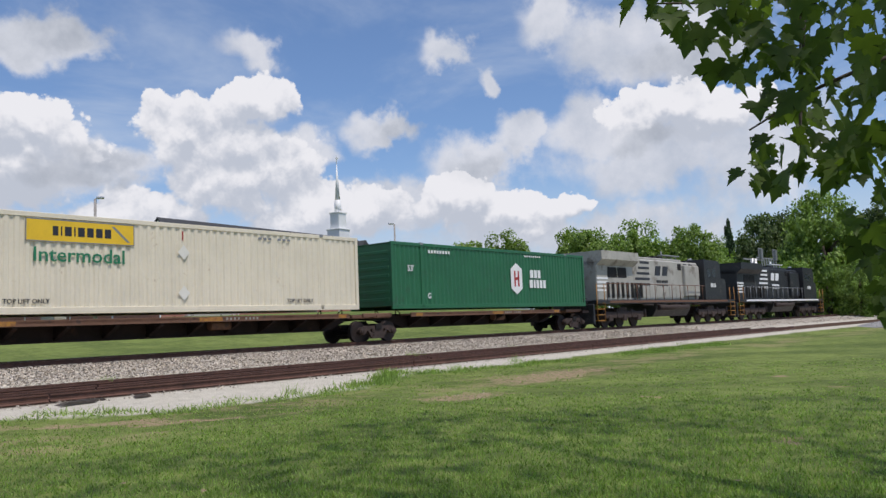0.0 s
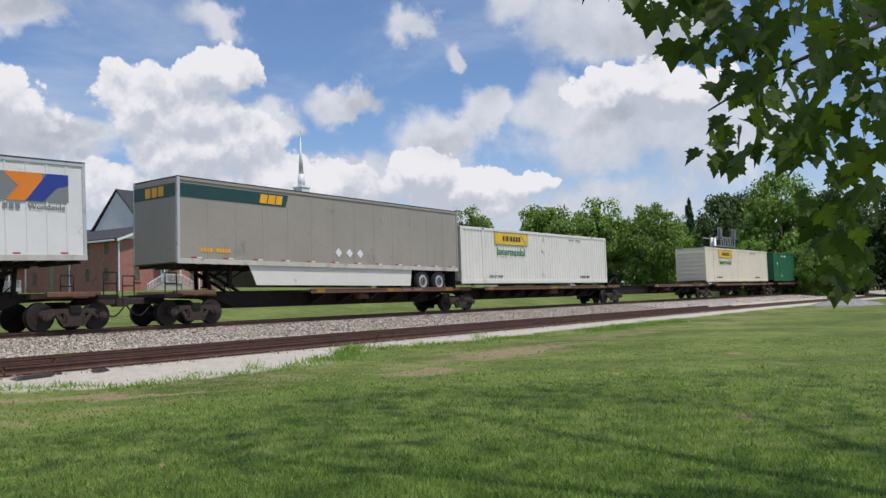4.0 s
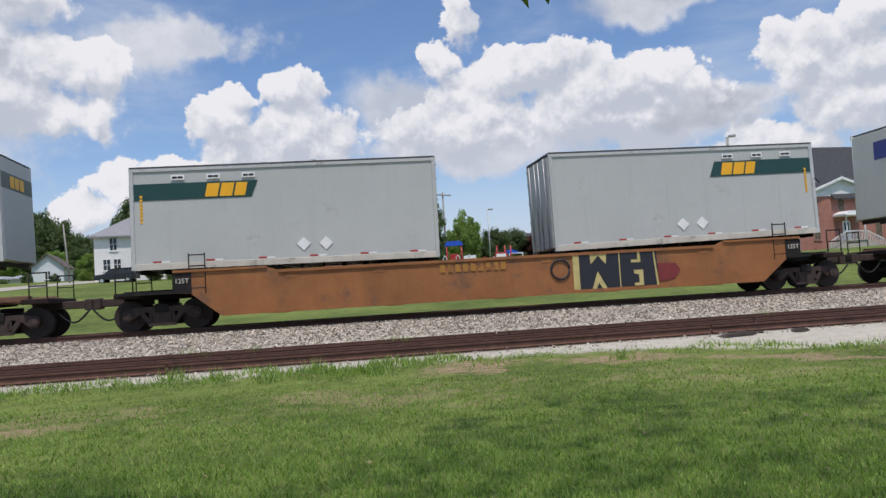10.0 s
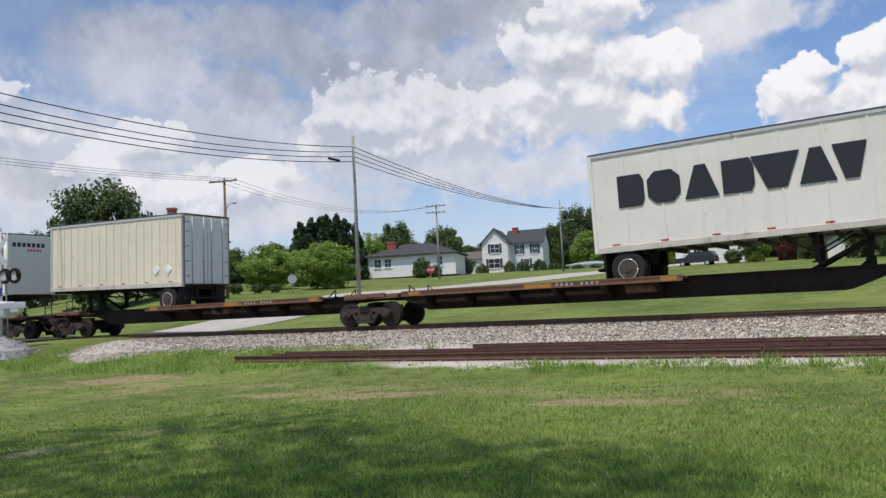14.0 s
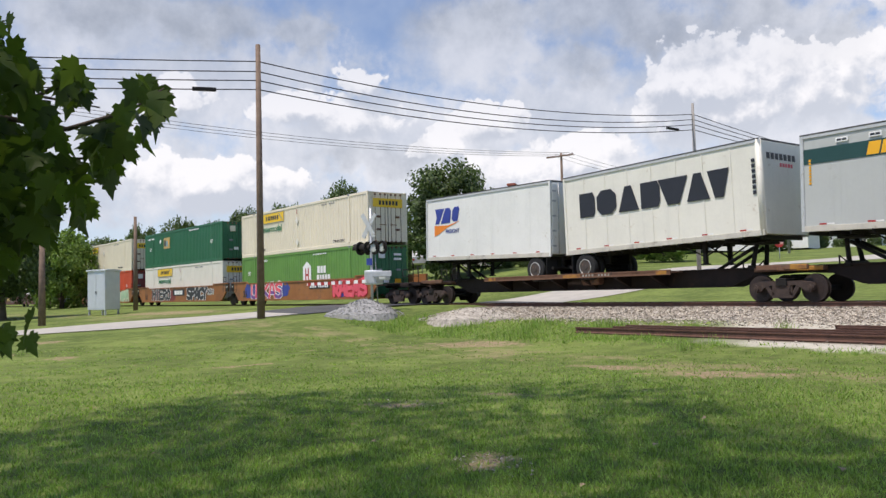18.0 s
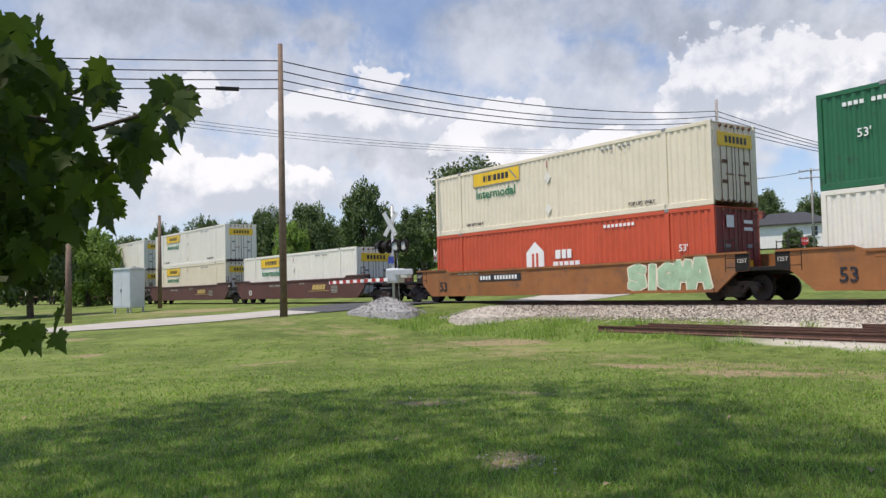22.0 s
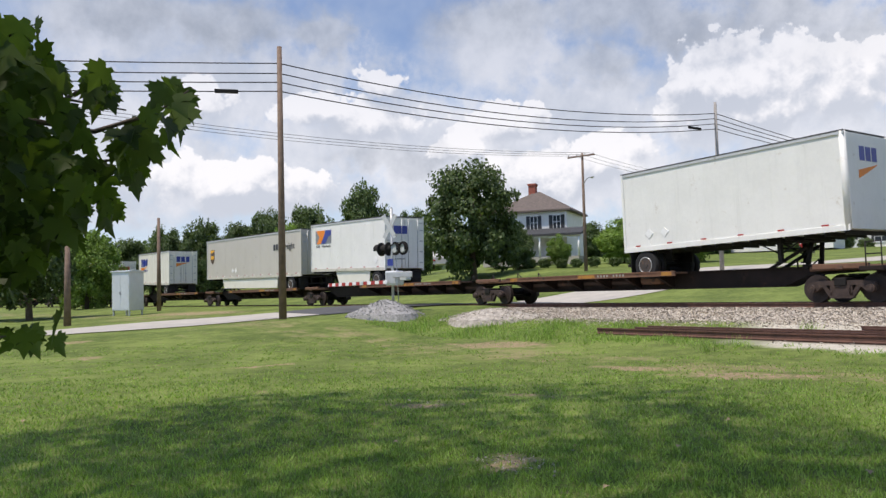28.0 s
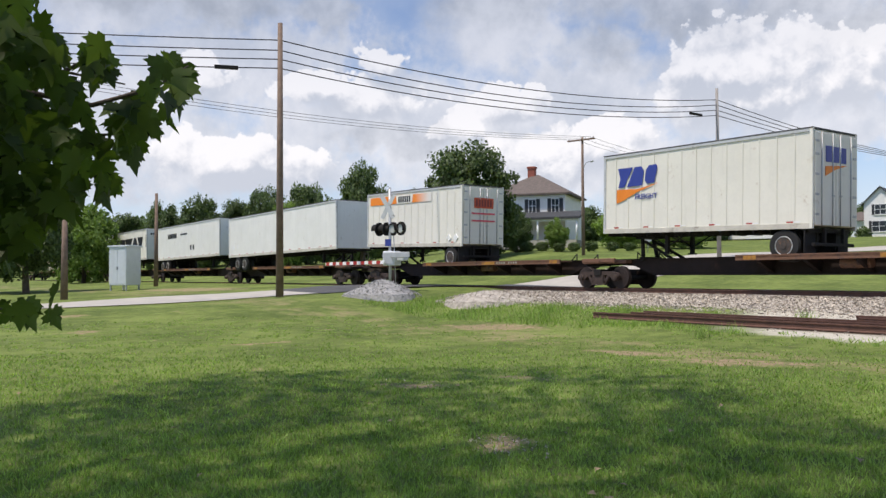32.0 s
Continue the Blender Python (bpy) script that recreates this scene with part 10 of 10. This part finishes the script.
def grass_blades():
    r = np.random.RandomState(7)
    n = 640000
    az = np.radians(r.uniform(-82, 92, n))
    d = 3.0 + 15.0 * r.uniform(0, 1, n) ** 1.35
    far = n - 180000
    d[far:] = 10.0 + 18.0 * r.uniform(0, 1, n - far)
    k = 92000
    az[:k], d[:k] = r.uniform(-np.pi, np.pi, k), 9.0 * np.sqrt(r.uniform(0, 1, k))
    x, y = -np.sin(az) * d, np.cos(az) * d
    lat = y - mid(x)
    wave = np.sin(x * 0.9 + 1.3) * np.sin(y * 1.1 + 0.4) + 0.6 * np.sin(x * 2.3 + y * 1.7)
    thin = np.where((lat > -13.2) & (lat < -9.9) & (wave > 0.1), 0.4, 0.0)
    for cx, cy, hl, hw, turn in BARE:
        c, s = math.cos(radians(turn)), math.sin(radians(turn))
        q = np.hypot(((x - cx) * c + (y - cy) * s) / hl, ((y - cy) * c - (x - cx) * s) / hw) + 0.15 * wave
        thin = np.maximum(thin, np.clip((1.25 - q) / 0.5, 0, 0.82))
    edge = lawn_edge(x)
    keep = (lat < edge) & (r.uniform(0, 1, n) > thin)
    tuft = np.sin(x * 3.1 + 2 * np.sin(y * 1.7)) * np.sin(y * 2.7 + 2 * np.sin(x * 1.3)) + 0.7 * np.sin(x * 7.1 + y * 3.3) * np.sin(y * 6.3 - x * 2.9)
    near = np.arange(n) < far
    keep &= np.where(near, r.uniform(0, 1, n) < np.interp(d, [0, 7, 18], [1.0, 1.0, 0.12]), tuft > 0.1)
    x, y, d, lat, near = x[keep], y[keep], d[keep], lat[keep], near[keep]
    n = len(x)
    tall = np.where((lat > edge[keep] - 0.9) & ((np.sin(x * 0.55 + 2) > 0.2) | (x < -17.5)), 2.2, 1.0)
    h = r.uniform(0.02, 0.08, n) * tall * np.where(near, np.interp(d, [0, 12, 25], [0.95, 0.8, 0.45]), 0.55)
    w = r.uniform(0.003, 0.0075, n) * (0.6 + d / 10)
    a = r.uniform(0, 2 * np.pi, n)
    lean = r.uniform(0.0, 0.06, n) * tall
    b = r.uniform(0, 2 * np.pi, n)
    z = lie(x, y)
    p0 = np.stack([x - np.cos(a) * w, y - np.sin(a) * w, z - 0.005], -1)
    p1 = np.stack([x + np.cos(a) * w, y + np.sin(a) * w, z - 0.005], -1)
    p2 = np.stack([x + np.cos(b) * lean, y + np.sin(b) * lean, z + h], -1)
    v = np.stack([p0, p1, p2], 1).reshape(-1, 3)
    tagged(new("grass", fast_mesh("grass", v, 3, "blade")), "short green lawn grass blades", "grass", kind="stuff")


def verge():
    """Long grass along the foot of the ballast and the edge of the grit."""
    r = np.random.RandomState(9)
    n = 42000
    x = r.uniform(-29, 40, n)
    lush = 0.5 + 0.5 * np.sin(x * 0.55 + 2) * np.sin(x * 0.23 + 1)
    lat = np.where(x < -18.2, r.uniform(-8.8, -5.0, n), lawn_edge(x) - 0.15 + r.normal(size=n) * 0.25)
    keep = (x < -18.2) | (r.uniform(0, 1, n) < lush * 0.75)
    x, lat, lush = x[keep], lat[keep], lush[keep]
    n = len(x)
    y = mid(x) + lat
    z = lie(x, y)
    h = r.uniform(0.05, 0.22, n) * np.where(x < -18.2, 0.9 + 0.4 * np.sin(x * 1.9 + lat * 1.3), 0.35 + 0.6 * lush)
    a, b = r.uniform(0, 2 * np.pi, n), r.uniform(0, 2 * np.pi, n)
    w, lean = r.uniform(0.008, 0.016, n), r.uniform(0.02, 0.12, n)
    v = np.stack([np.stack([x - np.cos(a) * w, y - np.sin(a) * w, z - 0.01], -1), np.stack([x + np.cos(a) * w, y + np.sin(a) * w, z - 0.01], -1), np.stack([x + np.cos(b) * lean, y + np.sin(b) * lean, z + h], -1)], 1).reshape(-1, 3)
    tagged(new("verge_grass", fast_mesh("verge_grass", v, 3, "blade")), "long bright green grass beside the ballast", "grass", kind="stuff")


MAT["blade"] = leaf_material("grass_blades", (0.10, 0.16, 0.034), (0.315, 0.435, 0.12), 0.45)
grass_blades()
verge()


def weeds():
    """Tufts of long grass in the grit and between the old rails."""
    rnd = random.Random(12)
    for k in range(34):
        x = rnd.uniform(-20, 42)
        lat = rnd.choice([-9.0, -8.6, -7.9, -5.8, -5.6])
        y = float(mid(x)) + lat + rnd.uniform(-0.2, 0.2)
        t = thing("grass_tuft", "tuft of long green grass in the grit", "grass tuft", pose(x, y, float(lie(x, y))), group="grass tufts")
        m = M()
        for i in range(46):
            a, q = rnd.uniform(0, 6.283), rnd.uniform(0, 0.28)
            hh, b = rnd.uniform(0.1, 0.34), rnd.uniform(0, 6.283)
            px, py = q * math.cos(a), q * math.sin(a)
            m.add([(px - 0.008, py, 0), (px + 0.008, py, 0), (px + 0.14 * math.cos(b), py + 0.14 * math.sin(b), hh)], [(0, 1, 2)])
        tagged(part("tuft", m, "blade", t), kind="stuff")


weeds()


def fallen_leaves():
    rnd = random.Random(17)
    for k in range(40):
        az, d = rnd.uniform(-70, 88), rnd.uniform(4.2, 13)
        x, y, z = spot(az, d)
        t = part("fallen_leaf", MESHES["dead_leaf"], "fabric", None, at=Matrix.LocRotScale((x, y, z + 0.05), Euler((rnd.uniform(-0.3, 0.3), rnd.uniform(-0.3, 0.3), rnd.uniform(0, 6.28))), (0.055, 0.055, 0.055)))
        tagged(t, "dry brown fallen leaf on the grass", "leaf", "fallen leaves")


MESHES["dead_leaf"] = M().add(LEAFV, LEAFF, True).mesh("fallen_leaf")
MESHES["dead_leaf"].materials.append(MAT["fabric"])
fallen_leaves()


def stones():
    """Loose ballast on the shoulder that faces the viewer, one mesh."""
    r = np.random.RandomState(3)
    n = 110000
    x = np.concatenate([r.uniform(-40, 50, n - 9000), r.uniform(40, 90, 9000)])
    lat = r.uniform(-5.5, -0.95, n)
    z = np.interp(lat, [-5.5, -4.6, -3.4, -2.0, -1.5, 1.5], [-0.63, -0.50, -0.36, -0.20, -0.17, -0.17]) + RAIL
    s = r.uniform(0.022, 0.06, n)
    c = np.stack([x, mid(x) + lat, z + s * 0.3], -1)
    q = r.normal(size=(n, 4, 3))
    q /= np.linalg.norm(q, axis=2, keepdims=True)
    # pebbles strewn over the pale grit
    k = 11000
    gx, gl, gs = r.uniform(-13, 60, k), r.uniform(-7.4, -4.4, k), r.uniform(0.018, 0.05, k)
    gy = mid(gx) + gl
    c, s = np.concatenate([c, np.stack([gx, gy, lie(gx, gy) + gs * 0.2], -1)]), np.concatenate([s, gs])
    n += k
    # stony bare spots in the lawn
    for cx, cy, rad, k in ((-6.5, 4.5, 0.22, 150), (-10.3, 5.8, 0.25, 60), (13.4, 11.9, 0.8, 120), (1.97, 16.2, 0.9, 120)):
        gx, gy, gs = r.normal(cx, rad * 1.3, k), r.normal(cy, rad * 0.8, k), r.uniform(0.008, 0.024, k)
        c, s = np.concatenate([c, np.stack([gx, gy, lie(gx, gy) + gs * 0.2], -1)]), np.concatenate([s, gs])
        n += k
    q = r.normal(size=(n, 4, 3))
    q /= np.linalg.norm(q, axis=2, keepdims=True)
    p = c[:, None, :] + q * s[:, None, None] * np.array([1.1, 1.1, 0.8])
    v = p[:, [0, 1, 2, 0, 3, 1, 1, 3, 2, 0, 2, 3]].reshape(-1, 3)
    tagged(new("ballast_stones", fast_mesh("ballast_stones", v, 3, "pebble")), "loose pale crushed ballast stones", "ballast", kind="stuff")


def pebble_material():
    m = bpy.data.materials.new("pebbles")
    m.use_nodes = True
    g = Nodes(m.node_tree)
    isl = g.add("ShaderNodeNewGeometry").outputs["Random Per Island"]
    pos = g.add("ShaderNodeTexCoord").outputs["Object"]
    c = g.mix(isl, (0.14, 0.12, 0.10), (0.70, 0.62, 0.51))
    c = g.mix(g.ramp(g.noise(pos, 0.4, 3, 0.6), 0.45, 0.7, 0.0, 0.4), c, (0.48, 0.42, 0.36))
    b = g.add("ShaderNodeBsdfPrincipled")
    g.link(c, b.inputs["Base Color"])
    b.inputs["Roughness"].default_value = 0.9
    o = g.add("ShaderNodeOutputMaterial")
    g.link(b.outputs[0], o.inputs[0])
    return m


MAT["pebble"] = pebble_material()
stones()


def sleepers():
    me = M().box(-0.11, 0.11, -1.3, 1.3, -0.2, -0.135, 0.01).mesh("sleeper")
    me.materials.append(MAT["tie"])
    bed = bpy.data.objects["ballast_bed"]
    for k in range(260):
        s = -66 + k * 0.5
        part("sleeper", me, "tie", bed, at=on_track(s))


sleepers()


# ---- what moves ----
def motions():
    """The whole train runs along the bend at one steady speed."""
    for ob, u, lift, tilt in MOVERS:
        walk(ob, [(t, on_track(u + SPEED * t, 0, lift) @ pose(0, 0, 0, 0, tilt, 0)) for t in (0.0, 4.0, 8.0, 12.0, 16.0, 20.0, 24.0, 28.0, 32.0)])


motions()
